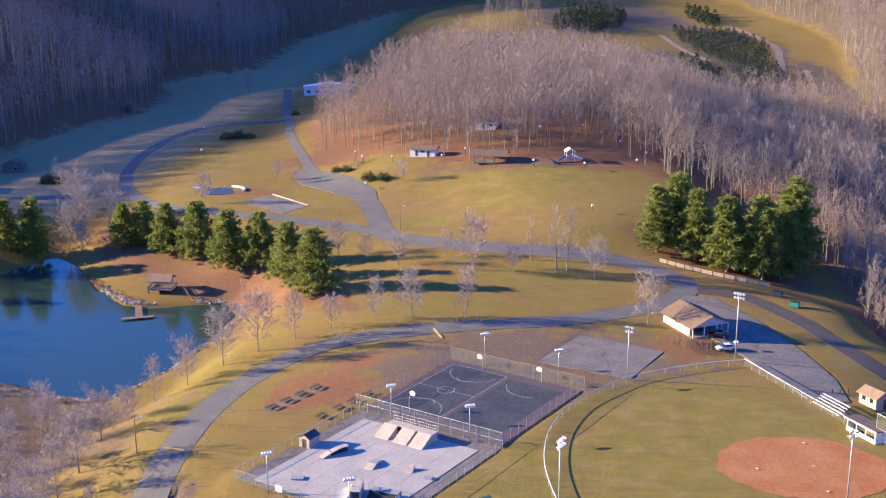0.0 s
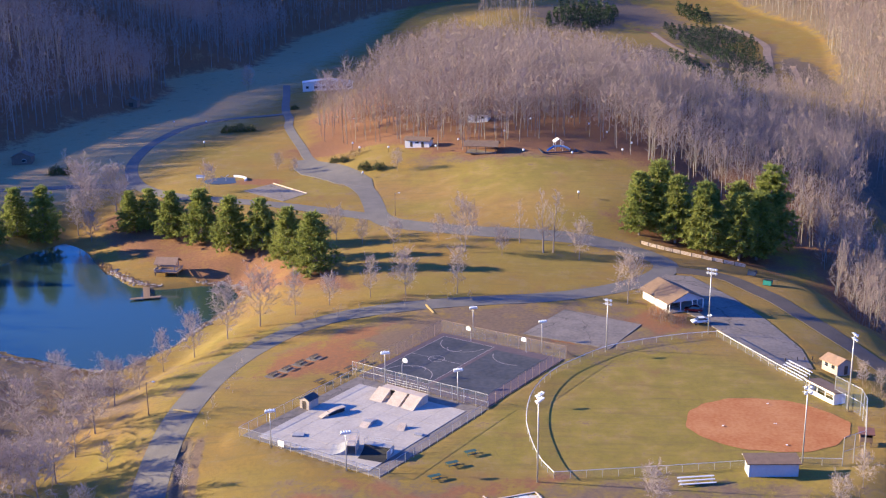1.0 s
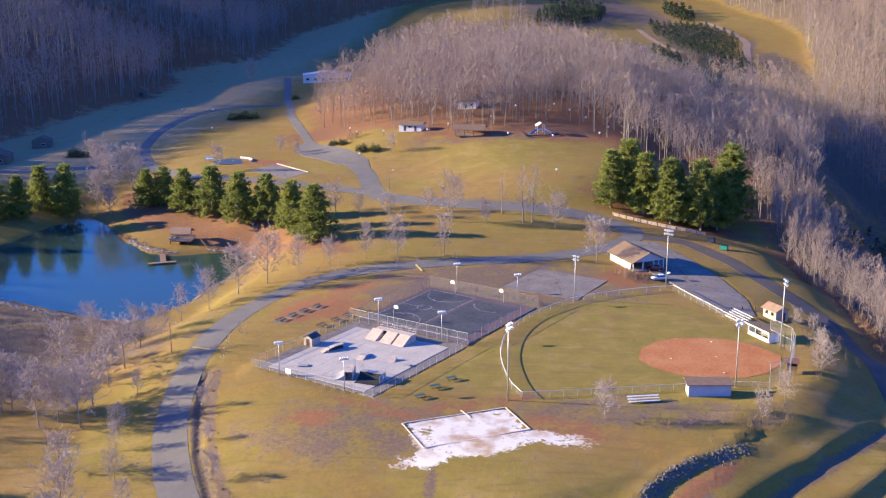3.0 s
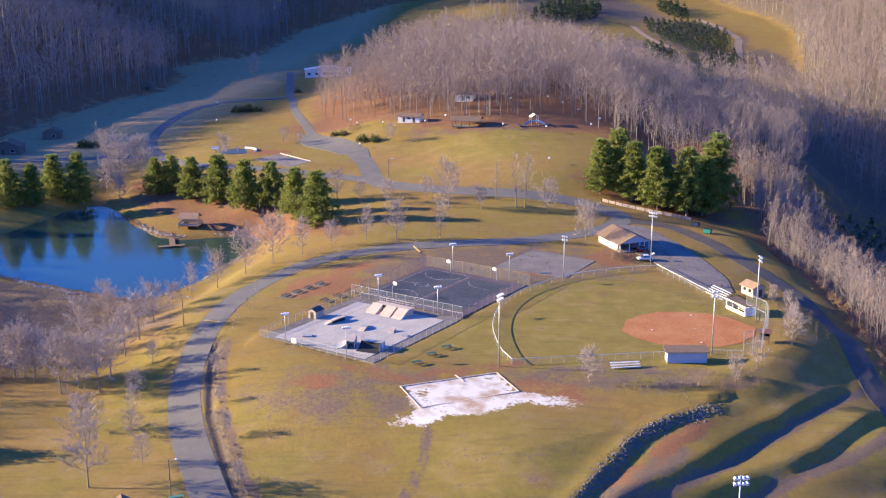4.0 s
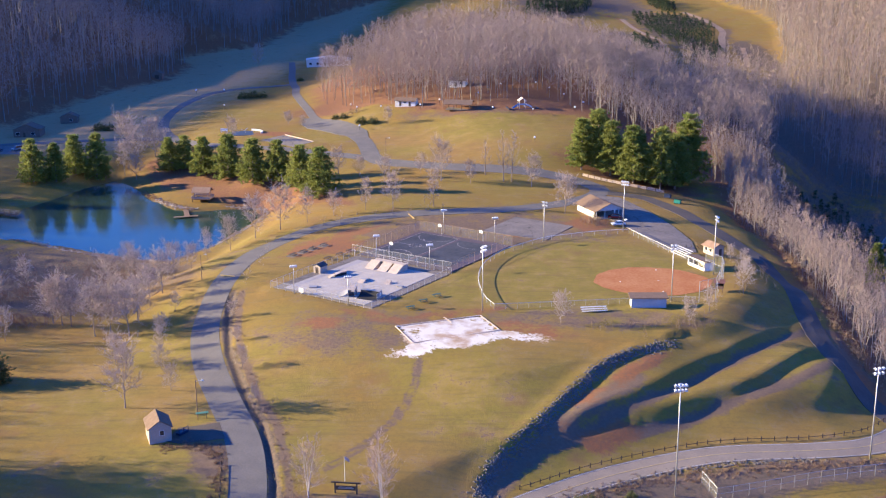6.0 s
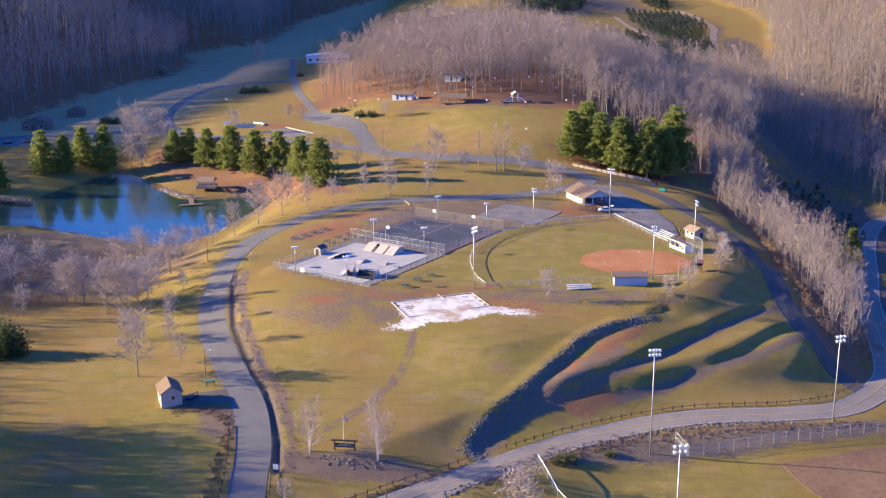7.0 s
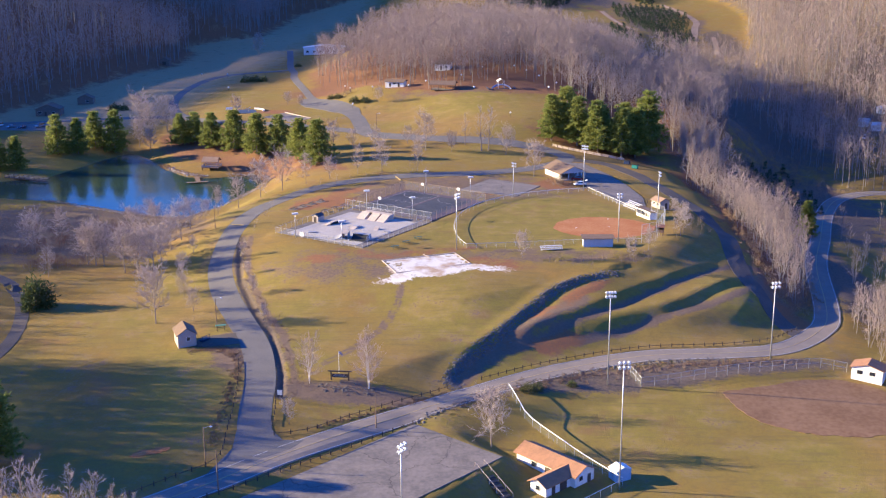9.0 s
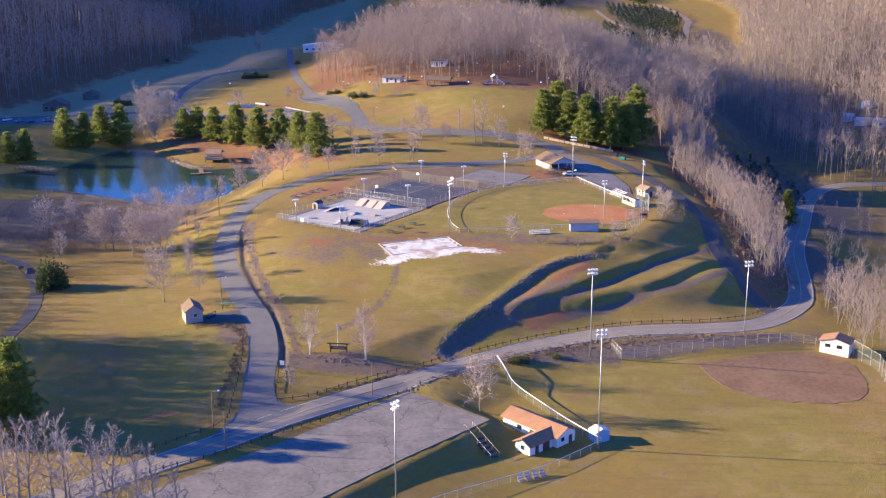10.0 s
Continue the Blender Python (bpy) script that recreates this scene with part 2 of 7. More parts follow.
def pipe(bm, points, radii, sides=6, cap=True):
    """A tube along points, tapering by radii."""
    pts = [Vector(p) for p in points]
    if not isinstance(radii, (list, tuple)):
        radii = [radii] * len(pts)
    rings = []
    for i, p in enumerate(pts):
        d = (pts[min(i + 1, len(pts) - 1)] - pts[max(i - 1, 0)]).normalized()
        side = d.cross(Vector((0, 0, 1)) if abs(d.z) < 0.9 else Vector((1, 0, 0))).normalized()
        up = d.cross(side)
        rings.append([bm.verts.new(p + radii[i] * (math.cos(a) * side + math.sin(a) * up)) for a in (2 * math.pi * k / sides for k in range(sides))])
    for r, s in zip(rings, rings[1:]):
        for k in range(sides):
            bm.faces.new((r[k], r[(k + 1) % sides], s[(k + 1) % sides], s[k]))
    if cap:
        bm.faces.new(rings[0][::-1]), bm.faces.new(rings[-1])
    return bm


def prism(bm, outline, z0, z1):
    """An outline in plan raised from z0 to z1."""
    low, top = [bm.verts.new((x, y, z0)) for x, y in outline], [bm.verts.new((x, y, z1)) for x, y in outline]
    bm.faces.new(low[::-1]), bm.faces.new(top)
    for i in range(len(outline)):
        j = (i + 1) % len(outline)
        bm.faces.new((low[i], low[j], top[j], top[i]))
    return bm


def spline(points, step):
    """A smooth line through points, resampled about every step metres."""
    p = [np.array(q, float) for q in points]
    p = [2 * p[0] - p[1]] + p + [2 * p[-1] - p[-2]]
    out = []
    for a, b, c, d in zip(p, p[1:], p[2:], p[3:]):
        n = max(1, int(np.linalg.norm(c - b) / step))
        for k in range(n):
            t = k / n
            out.append(0.5 * (2 * b + (c - a) * t + (2 * a - 5 * b + 4 * c - d) * t * t + (3 * b - a - 3 * c + d) * t ** 3))
    return np.array(out + [p[-2]])


def inside(outline, x, y):
    """Whether points lie in an outline."""
    hit = np.zeros(np.shape(x), bool)
    for (x0, y0), (x1, y1) in zip(outline, [*outline[1:], outline[0]]):
        hit ^= ((y0 > y) != (y1 > y)) & (x < (x1 - x0) * (y - y0) / (y1 - y0 + 1e-9) + x0)
    return hit


def reach(line, x, y, closed=False):
    """Distance of points from a line in plan."""
    best = np.full(np.shape(x), 1e9)
    line = [*line, line[0]] if closed else list(line)
    for (x0, y0), (x1, y1) in zip(line, line[1:]):
        dx, dy = x1 - x0, y1 - y0
        t = np.clip(((x - x0) * dx + (y - y0) * dy) / (dx * dx + dy * dy + 1e-9), 0, 1)
        best = np.minimum(best, np.hypot(x - x0 - t * dx, y - y0 - t * dy))
    return best


# ---- ground ----
# Regional ground levels: x, y, reach, height.
PARK_LEVELS = (
    (0, 205, 55, 0.0), (45, 215, 45, 0.0), (-45, 215, 24, -0.5), (20, 165, 26, -0.7),
    (68, 196, 18, 0.0), (66, 255, 26, -0.3), (84, 263, 14, -0.6), (91, 238, 12, -1.4), (76, 290, 12, 0.0), (-60, 258, 13, -2.6), (-64, 232, 12, -2.2), (-45, 262, 12, -1.6),
    (-110, 265, 42, -12.0), (-150, 300, 45, -12.0), (-92, 308, 14, -11.0), (-110, 340, 20, -8.0),
    (-62, 330, 25, -3.5), (-20, 300, 40, 1.0), (40, 300, 30, 0.3),
)
FIELD_LEVELS = (
    (-40, 370, 35, 4.0), (-90, 400, 40, 2.8), (20, 375, 35, 10.0), (10, 415, 30, 16.0), (-35, 425, 25, 13.5),
    (-110, 500, 60, 3.4), (-190, 560, 70, 3.5), (-215, 440, 60, -4.0), (-170, 370, 40, -6.0),
    # the last level is a rise out of view, added to shade the meadow
    (-45, 112, 22, -7.0), (-75, 125, 25, -8.0), (-110, 160, 40, -10.0), (-15, 110, 26, -6.5), (-25, 68, 22, -8.5), (-130, 78, 20, 0.5),
)
LOW_LEVELS = (
    (30, 125, 14, -5.0), (75, 122, 20, -8.6), (63, 141, 11, -4.6), (79, 155, 10, -4.4), (45, 92, 25, -12.0), (95, 112, 22, -12.0), (42, 40, 38, -14.5),
    (105, 60, 50, -14.0), (-6, 48, 20, -10.5), (-90, 60, 50, -10.0), (95, 175, 16, -5.0), (120, 170, 25, -16.0),
    (115, 240, 25, -11.0), (150, 260, 50, -22.0), (170, 345, 60, -24.0), (100, 335, 28, -1.0),
)
FAR_LEVELS = (
    (0, 540, 60, 22.5), (45, 470, 30, 17.5), (92, 535, 28, 7.0), (68, 590, 26, 10.0), (-45, 520, 35, 17.0), (20, 650, 55, 16.0), (-88, 650, 30, 5.0),
    (-140, 800, 80, 8.0), (106, 405, 26, 8.5), (130, 485, 30, -2.5), (155, 570, 40, -5.0), (165, 660, 40, 1.0),
    (145, 760, 60, 9.0), (130, 860, 70, 16.0), (60, 760, 60, 17.0), (0, 950, 150, 32.0), (230, 430, 60, -20.0),
)
LEVELS = np.array(PARK_LEVELS + FIELD_LEVELS + LOW_LEVELS + FAR_LEVELS, float)


def foot_left(y):
    """Where the shaded ridge begins, west of the meadow."""
    return np.interp(y, (250, 450, 480, 530, 569, 640, 666, 684, 692, 780, 845, 880, 920, 1000), (-285, -236, -226, -206, -187, -190, -206, -180, -157, -158, -156, -122, -75, -20))


def foot_right(y):
    """Where the sunlit hillside begins, east of the valley."""
    return np.interp(y, (300, 420, 500, 560, 650, 800, 870, 940, 1000), (255, 225, 196, 182, 180, 207, 203, 182, 155))


def ground(x, y):
    """Height of the natural ground: terraces blended into one another, and three wooded ridges."""
    x, y = np.asarray(x, float), np.asarray(y, float)
    top, total = np.zeros(x.shape), np.zeros(x.shape)
    for lx, ly, reach, height in LEVELS:
        d2 = (x - lx) ** 2 + (y - ly) ** 2
        w = np.exp(-d2 / reach ** 2) + 1e-4 / (1 + d2 / 1e4) ** 2
        top, total = top + w * height, total + w
    z = top / total
    z = z + 90 * np.tanh(0.41 * np.clip(foot_left(y) - x, 0, None) / 90)
    z = z + 110 * np.tanh(0.33 * np.clip(x - foot_right(y), 0, None) / 110)
    return z + 150 * np.tanh(0.2 * np.clip(y - 950, 0, None) / 150)


DRIVE = [(-26.5, 52.5), (-30, 62), (-32.8, 77), (-34.6, 91), (-39.6, 110), (-48.2, 130.5), (-56.4, 150), (-62.1, 169), (-64.3, 187), (-64.4, 206), (-62, 230), (-55, 251), (-42, 263.5), (-25, 267.5), (-8.3, 271.4), (8.8, 275.1), (22.8, 281), (33.8, 289), (42, 299), (44, 309), (37, 319), (24.2, 325.3), (8.6, 328.8), (-11.4, 333.7), (-32.5, 343.5), (-41, 352), (-44.5, 365), (-49, 381.6), (-56.5, 396), (-66, 405)]
WOOD_LANE = [(-62, 402), (-72, 422.8), (-79.5, 442.6), (-84.3, 458.8), (-92.6, 484.7), (-99.5, 509), (-103, 530), (-108, 549), (-114, 578), (-119, 607), (-126, 645)]
TURNING = [(-83, 438), (-78, 438.4), (-63, 418.3), (-54.2, 405), (-48.6, 395.6), (-46.4, 384), (-52, 388.8), (-61.5, 394.3), (-66.5, 401.4), (-77.2, 412.6), (-82, 424)]
HIGHWAY = [(-130, -45), (-90, -10), (-60, 18), (-47, 31), (-34, 44), (-24, 55), (-12, 66.5), (0, 77.5), (11, 88), (31, 104.5), (53, 114.7), (75, 118.3), (89, 123.4), (102, 140.5), (108.5, 158), (117.6, 206), (130, 250), (150, 318), (167, 346), (192, 352), (260, 350)]
BACK_DRIVE = [(46.6, 302.5), (51.2, 302), (56.5, 300.4), (60.2, 298), (66, 287.5), (70.4, 279.5), (74.2, 268), (77.6, 257), (82, 246), (85.4, 234), (87.4, 221), (88.5, 205), (87.5, 178), (88, 165), (90.5, 153), (94.5, 140), (97, 133)]
LOOP = [(-42, 352), (-56, 359), (-75, 367), (-96, 376), (-118, 388), (-138, 412), (-150, 440), (-154, 466), (-153, 493), (-147, 522), (-132, 540), (-106, 549)]
LAKE_ROAD = [(-138, 410), (-160, 420), (-191, 417), (-230, 405), (-280, 400)]
MEADOW_LANE = [(-102, 60), (-102, 97), (-103, 118), (-107.8, 136), (-115, 153), (-124, 165), (-136, 174), (-170, 190)]
ROADS = ((DRIVE, 7.0), (WOOD_LANE, 4.0), (HIGHWAY, 7.2), (BACK_DRIVE, 5.0), (LOOP, 5.0), (LAKE_ROAD, 5.0), (MEADOW_LANE, 3.6))
LAKE = [(-149, 365), (-137, 354), (-123, 331), (-112, 316), (-103, 313), (-92, 317), (-82, 318), (-77, 308), (-78, 295), (-81, 280), (-84, 265), (-93, 247), (-104, 249), (-114, 253), (-133, 263), (-152, 270.5), (-166, 273), (-177, 276), (-186, 288), (-187, 302), (-178, 307), (-167, 309), (-167, 316), (-161, 333), (-157, 349)]
WATER_Z = -10.35
COURT_PAD = [(-31.5, 221.5), (-3, 205), (13.3, 231), (-14, 247.5)]
SKATE_PAD = [(-47.9, 190.7), (-21.8, 173), (-3.2, 204.8), (-31.5, 221.3)]
OLD_PAD = [(4, 248.5), (14.6, 266.4), (32.4, 256.5), (23.6, 239.5)]
UPPER_LOT = [(36, 285), (43, 298), (50, 297), (58.4, 280), (63.6, 263), (67.3, 244), (66.8, 231), (58.5, 231.5), (50, 255), (43, 270), (46, 280)]
LOWER_LOT = [(1.5, 73.5), (20, 58.5), (4, 40), (-12, 20), (-26, 4), (-60, 2), (-43, 23), (-32, 35), (-20, 48)]
STREAM = [(50, 154.5), (48, 152.6), (41.5, 148.4), (33.4, 141.2), (27, 131.6), (19.6, 119), (12.6, 108.4), (8.2, 98), (9.6, 93)]
TRACK = [(9.9, 95.9), (12, 101.8), (15.5, 109), (19, 113.3), (24, 118.8), (28.4, 125.2), (33, 131), (40, 137.5)]
RUT = [(-7.8, 146), (-7.6, 140.9), (-7.2, 136), (-8.3, 130.1), (-9.1, 124.9), (-10.5, 119.4), (-13.4, 112.2), (-17.3, 105.2), (-21, 99)]
DITCH = [(-60.0, 190), (-57.9, 176), (-53.2, 156.5), (-43.4, 131), (-37.4, 118), (-33.5, 105.5), (-30.2, 94), (-28.2, 82)]
KNOLL_WOODS = [(-88, 512), (-77, 466), (-60, 452), (-42, 432), (-26, 414), (-6, 406), (6, 416), (24, 424), (34, 414), (46, 400), (66, 378), (90, 366), (92, 330), (90, 300), (94, 270), (97, 235), (97, 205), (97, 180), (100, 160), (106, 170), (113, 200), (119, 240), (116, 280), (110, 320), (114, 370), (130, 430), (128, 500), (100, 535), (70, 560), (48, 600), (24, 640), (-8, 690), (-45, 700), (-58, 680), (-60, 640), (-62, 605), (-76, 560)]


LOWER_BANK = [(88, 166.5), (86, 163.5), (76.5, 152.8), (68.2, 143.6), (60.6, 137), (53.7, 132.8), (47.5, 128.9), (42, 126)]
TERRACE_PATHS = ([(19, 111.9), (27.5, 117.1), (34.1, 124.4), (40.7, 129.9), (47.6, 135.2), (55, 142.8), (62.8, 150.6), (71, 159.4), (79.9, 169), (87.4, 176.6), (92, 177.5), (93.4, 172)], [(37.4, 119.9), (46.6, 125.6), (53.3, 129.2), (67.5, 138.6), (79.9, 148.9), (89, 159.4), (92.9, 169.7)])
MOWN_EDGE = [(-21.5, 137.5), (-10.8, 136), (2.4, 134.7), (8.9, 134.9), (15.3, 137.3), (21.9, 140.2), (28.6, 143.4)]
TRACK_BANK = [(82.5, 175.4), (80, 173.4), (71.6, 163.7), (64.5, 155.5), (57, 148.4), (47.9, 138.2), (41, 132.6), (34.2, 127.5), (29, 122.5), (23.5, 116)]
FIELD_BANK = [(85, 224), (82, 204), (77.5, 187), (69, 173), (57, 163.5)]


def side_of(line, x, y):
    """Signed distance from a line: above nought on the left and up side of a line that runs down to the left."""
    best, sign = np.full(np.shape(x), 1e9), np.zeros(np.shape(x))
    for (x0, y0), (x1, y1) in zip(line, line[1:]):
        dx, dy = x1 - x0, y1 - y0
        t = np.clip(((x - x0) * dx + (y - y0) * dy) / (dx * dx + dy * dy + 1e-9), 0, 1)
        d = np.hypot(x - x0 - t * dx, y - y0 - t * dy)
        s = -np.sign(dx * (y - y0) - dy * (x - x0))
        sign = np.where(d < best, s, sign)
        best = np.minimum(best, d)
    return best * sign


ROADBED = spline(HIGHWAY, 1.5)
ROADBED_Z = np.convolve(np.pad(ground(ROADBED[:, 0], ROADBED[:, 1]), 15, mode="edge"), np.ones(31) / 31, mode="valid")
ROADBED_WAY = np.gradient(ROADBED, axis=0)


def levelled(x, y, z):
    """The ground cut and filled to a bed that is level across the two-lane road."""
    out = np.array(z, float)
    off = reach(HIGHWAY, x, y)
    near = np.asarray(off < 20)
    if not near.any():
        return out
    nx, ny = np.asarray(x, float)[near], np.asarray(y, float)[near]
    spots, best = np.zeros(nx.shape), np.zeros(nx.shape)
    for a in range(0, len(nx), 4000):
        gap = np.hypot(nx[a:a + 4000, None] - ROADBED[:, 0], ny[a:a + 4000, None] - ROADBED[:, 1])
        k = gap.argmin(axis=1)
        way = ROADBED_WAY[k]
        slip = ((nx[a:a + 4000] - ROADBED[k, 0]) * way[:, 0] + (ny[a:a + 4000] - ROADBED[k, 1]) * way[:, 1]) / (way ** 2).sum(axis=1)
        spots[a:a + 4000], best[a:a + 4000] = k + np.clip(slip, -0.5, 0.5), gap.min(axis=1)
    k = np.clip(1 - (best - 3.8) / 14.0, 0, 1)
    out[near] = out[near] * (1 - k) + np.interp(spots, np.arange(len(ROADBED_Z)), ROADBED_Z) * k
    return out


def shaped(x, y):
    """The ground as it is built: terraces, lake bed, road and pad beds."""
    z = levelled(x, y, ground(x, y))
    edge = reach(LAKE, x, y, True)
    wet = inside(LAKE, x, y)
    bank = np.clip((edge - 1) / 14, 0, 1)
    shore = WATER_Z + 0.25 + 0.09 * edge
    z = np.where(edge < 90, np.maximum(z, WATER_Z + 0.5 + 0.012 * edge), z)
    z = np.where(wet, WATER_Z - 0.35 * np.clip(edge, 0, 5), np.where(edge < 15, shore * (1 - bank) + np.maximum(z, shore) * bank, z))
    # banks: the left side stands higher
    for line, rise, half, fade in ((STREAM, 1.0, 1.3, 3.0), (TRACK_BANK, 1.05, 1.3, 4.0), (LOWER_BANK, 1.0, 1.4, 4.0), (FIELD_BANK, 1.5, 6.0, 6.0)):
        d, sd = reach(line, x, y), side_of(line, x, y)
        ends = np.minimum(np.hypot(x - line[0][0], y - line[0][1]), np.hypot(x - line[-1][0], y - line[-1][1]))
        z = z + rise / 2 * np.clip(sd / half, -1, 1) * np.clip(1 - (d - half) / fade, 0, 1) * np.clip(ends / 10, 0, 1)
    z = z + 0.28 * np.clip(1.1 - reach(MOWN_EDGE, x, y) / 1.3, 0, 1)
    z = z - 0.75 * np.clip(1.1 - reach(DITCH, x, y) / 0.8, 0, 1)
    for outline, level in ((COURT_PAD, 0.0), (SKATE_PAD, -0.3), (LOWER_LOT, -10.4)):
        d = np.where(inside(outline, x, y), 0, reach(outline, x, y, True))
        k = np.clip(1 - d / 6, 0, 1)
        k = k * k * (3 - 2 * k)
        z = z * (1 - k) + (level - 0.06) * k
    return z


def axis(points):
    """Grid lines with a spacing that changes from stretch to stretch."""
    out = [points[0][0]]
    for (a, _), (b, step) in zip(points, points[1:]):
        n = int(round((b - a) / step))
        out += [a + (b - a) * (k + 1) / n for k in range(n)]
    return np.array(out)


gx = axis([(-2400, 0), (-800, 160), (-360, 20), (-200, 4), (-80, 2), (-60, 1.25), (-26, 0.55), (100, 1.2), (130, 2), (260, 4), (700, 20), (2400, 160)])
gy = axis([(-1500, 0), (-300, 120), (-40, 20), (0, 4), (60, 2), (185, 1.4), (430, 2), (700, 4), (960, 6.5), (1300, 34), (4200, 180)])
GX, GY = np.meshgrid(gx, gy)
GZ = shaped(GX, GY)
for line, width in ROADS:
    GZ -= 0.30 * np.clip((width / 2 - 0.3 - reach(spline(line, 6), GX, GY)) / 1.0, 0, 1)
for outline in (OLD_PAD, UPPER_LOT, TURNING, COURT_PAD, SKATE_PAD, LOWER_LOT):
    GZ -= 0.22 * inside(outline, GX, GY)
cols, rows_n = len(gx), len(gy)
base = np.arange(rows_n - 1)[:, None] * cols + np.arange(cols - 1)[None, :]
quads = np.stack([base, base + 1, base + cols + 1, base + cols], -1).reshape(-1, 4)
ground_ob = mesh_object("ground", np.stack([GX, GY, GZ], -1).reshape(-1, 3), quads, [TURF], smooth=True)
tagged(ground_ob, "dormant yellow-green mown grass over rolling ground", "ground", kind="structure")


def spot(x0, y0, rx, ry, turn=0.0):
    """An oval patch: one at its middle, falling to nought past its rim."""
    c, s = math.cos(radians(turn)), math.sin(radians(turn))
    u, v = (GX - x0) * c + (GY - y0) * s, -(GX - x0) * s + (GY - y0) * c
    return np.clip(1.6 - 1.1 * np.hypot(u / rx, v / ry), 0, 1)


def put_cover(name, field):
    at = ground_ob.data.attributes.new(name, "FLOAT", "POINT")
    at.data.foreach_set("value", np.clip(field, 0, 1).reshape(-1).astype(np.float32))


left_foot = foot_left(GY)
right_foot = foot_right(GY)
PINE_LITTER = [(-136, 373), (-104, 357), (-58, 312), (-42, 286), (-64, 300), (-86, 319), (-112, 340), (-127, 355)]
litter = np.where(inside(KNOLL_WOODS, GX, GY), 0.9, np.clip(0.75 - reach(KNOLL_WOODS, GX, GY, True) / 14, 0, 1))
litter = np.maximum(litter, np.clip((left_foot - GX) / 15 + 0.6, 0, 0.9) * (GY > 380))
litter = np.maximum(litter, np.clip((GX - right_foot - 6) / 12, 0, 0.9) * (GY > 330))
litter = np.maximum(litter, np.clip((GY - 1000) / 40, 0, 0.9))
for s in (spot(20, 412, 45, 12, -10), spot(58, 332, 26, 12, -25), np.where(inside(PINE_LITTER, GX, GY), 0.8, np.clip(0.8 - reach(PINE_LITTER, GX, GY, True) / 8, 0, 1)), spot(-70, 452, 20, 14)):
    litter = np.maximum(litter, s)
put_cover("litter", litter)
soil = np.zeros(GX.shape)
for s in (spot(-42, 232, 13, 9, 40), spot(-38, 246, 14, 5, 40) * 0.7, spot(-32, 164, 6, 4) * 0.72, spot(16, 246, 6, 4), spot(-90, 402, 8, 6), spot(18, 160, 12, 5, -20) * 0.6, spot(0, 171, 14, 3, 20) * 0.55, spot(-20, 168, 12, 3, -30) * 0.6, spot(38, 262, 8, 12) * 0.7, spot(-49.5, 56, 4, 1.6, 25), np.clip(1.15 - reach(spline([(80, 830), (92, 818), (103, 775), (107, 718), (112, 690)], 10), GX, GY) / 6, 0, 1) * 0.7, spot(42, 143, 11, 2.2, 45) * 0.75, spot(33, 118.5, 9, 3.4, 34) * 0.7, spot(30, 131, 9, 1.6, 48) * 0.6, spot(96, 148, 6, 12, 10) * 0.8, spot(98, 215, 3, 60, 2) * 0.6):
    soil = np.maximum(soil, s)
track = np.clip(1.15 - reach(spline(TRACK, 5), GX, GY) / 2.6, 0, 1)
soil = np.maximum(soil, track * 0.3)
put_cover("soil", soil)
chalk = np.where(inside([(-14.1, 161.1), (5.8, 169.5), (10.5, 159.3), (-9.2, 151.2)], GX, GY), 0.72, 0)
for s in (spot(0, 151.5, 15, 3.6, 20) * 0.9, spot(-8.5, 147, 2.5, 3, 0), spot(14, 156, 8, 3.2, -15) * 0.75, spot(-2, 158, 9, 6, 20)):
    chalk = np.maximum(chalk, s)
put_cover("chalk", chalk)
worn = np.clip(0.65 - reach(spline(DRIVE, 6), GX, GY) / 16, 0, 1) * 0.75
for s in (spot(0, 250, 45, 22, 10) * 0.8, spot(-20, 160, 24, 14) * 0.6, spot(30, 168, 30, 8) * 0.6, spot(-44, 104, 5, 9, 20) * 0.9, spot(-138, 222, 60, 34) * 1.0, spot(-15, 85, 16, 5, -5), spot(62, 106, 40, 5, 14), spot(20, 405, 60, 6) * 0.8, spot(92, 900, 30, 60, 20) * 1.0, spot(172, 680, 7, 55, 5) * 1.1, np.clip(1.1 - reach(spline([(172, 790), (160, 740), (150, 680), (146, 630)], 10), GX, GY) / 5, 0, 1), *[np.clip(1.3 - reach(spline(q, 4), GX, GY) / 1.9, 0, 1) for q in TERRACE_PATHS], np.clip(1.2 - np.abs(reach(spline(RUT, 4), GX, GY) - 0.7) / 0.7, 0, 1) * 0.9, np.clip(1.25 - reach(spline([(x + 2.6, y + 0.6) for x, y in DITCH], 4), GX, GY) / 1.25, 0, 1), np.clip(1.35 - reach(spline(TRACK, 4), GX, GY) / 3.2, 0, 1), spot(96, 150, 5, 20, 12)):
    worn = np.maximum(worn, s)
put_cover("worn", worn)
lush = np.zeros(GX.shape)
for s in (spot(30, 205, 36, 34), spot(60, 60, 60, 40) * 0.3, spot(88, 150, 12, 40) * 0.8, spot(-50, 85, 10, 30) * 0.8, spot(-70, 190, 10, 60) * 0.7):
    lush = np.maximum(lush, s)
lush = np.maximum(lush, np.clip(1.25 - reach(spline([(x - 6.5, y - 1.0) for x, y in DRIVE[3:14]], 5), GX, GY) / 3.6, 0, 1))
lush = np.maximum(lush, np.maximum(spot(-36, 128, 14, 42, 12) * 0.6, np.maximum(spot(12, 122, 26, 26) * 0.55, spot(8, 372, 50, 28) * 0.5)))
put_cover("lush", lush)
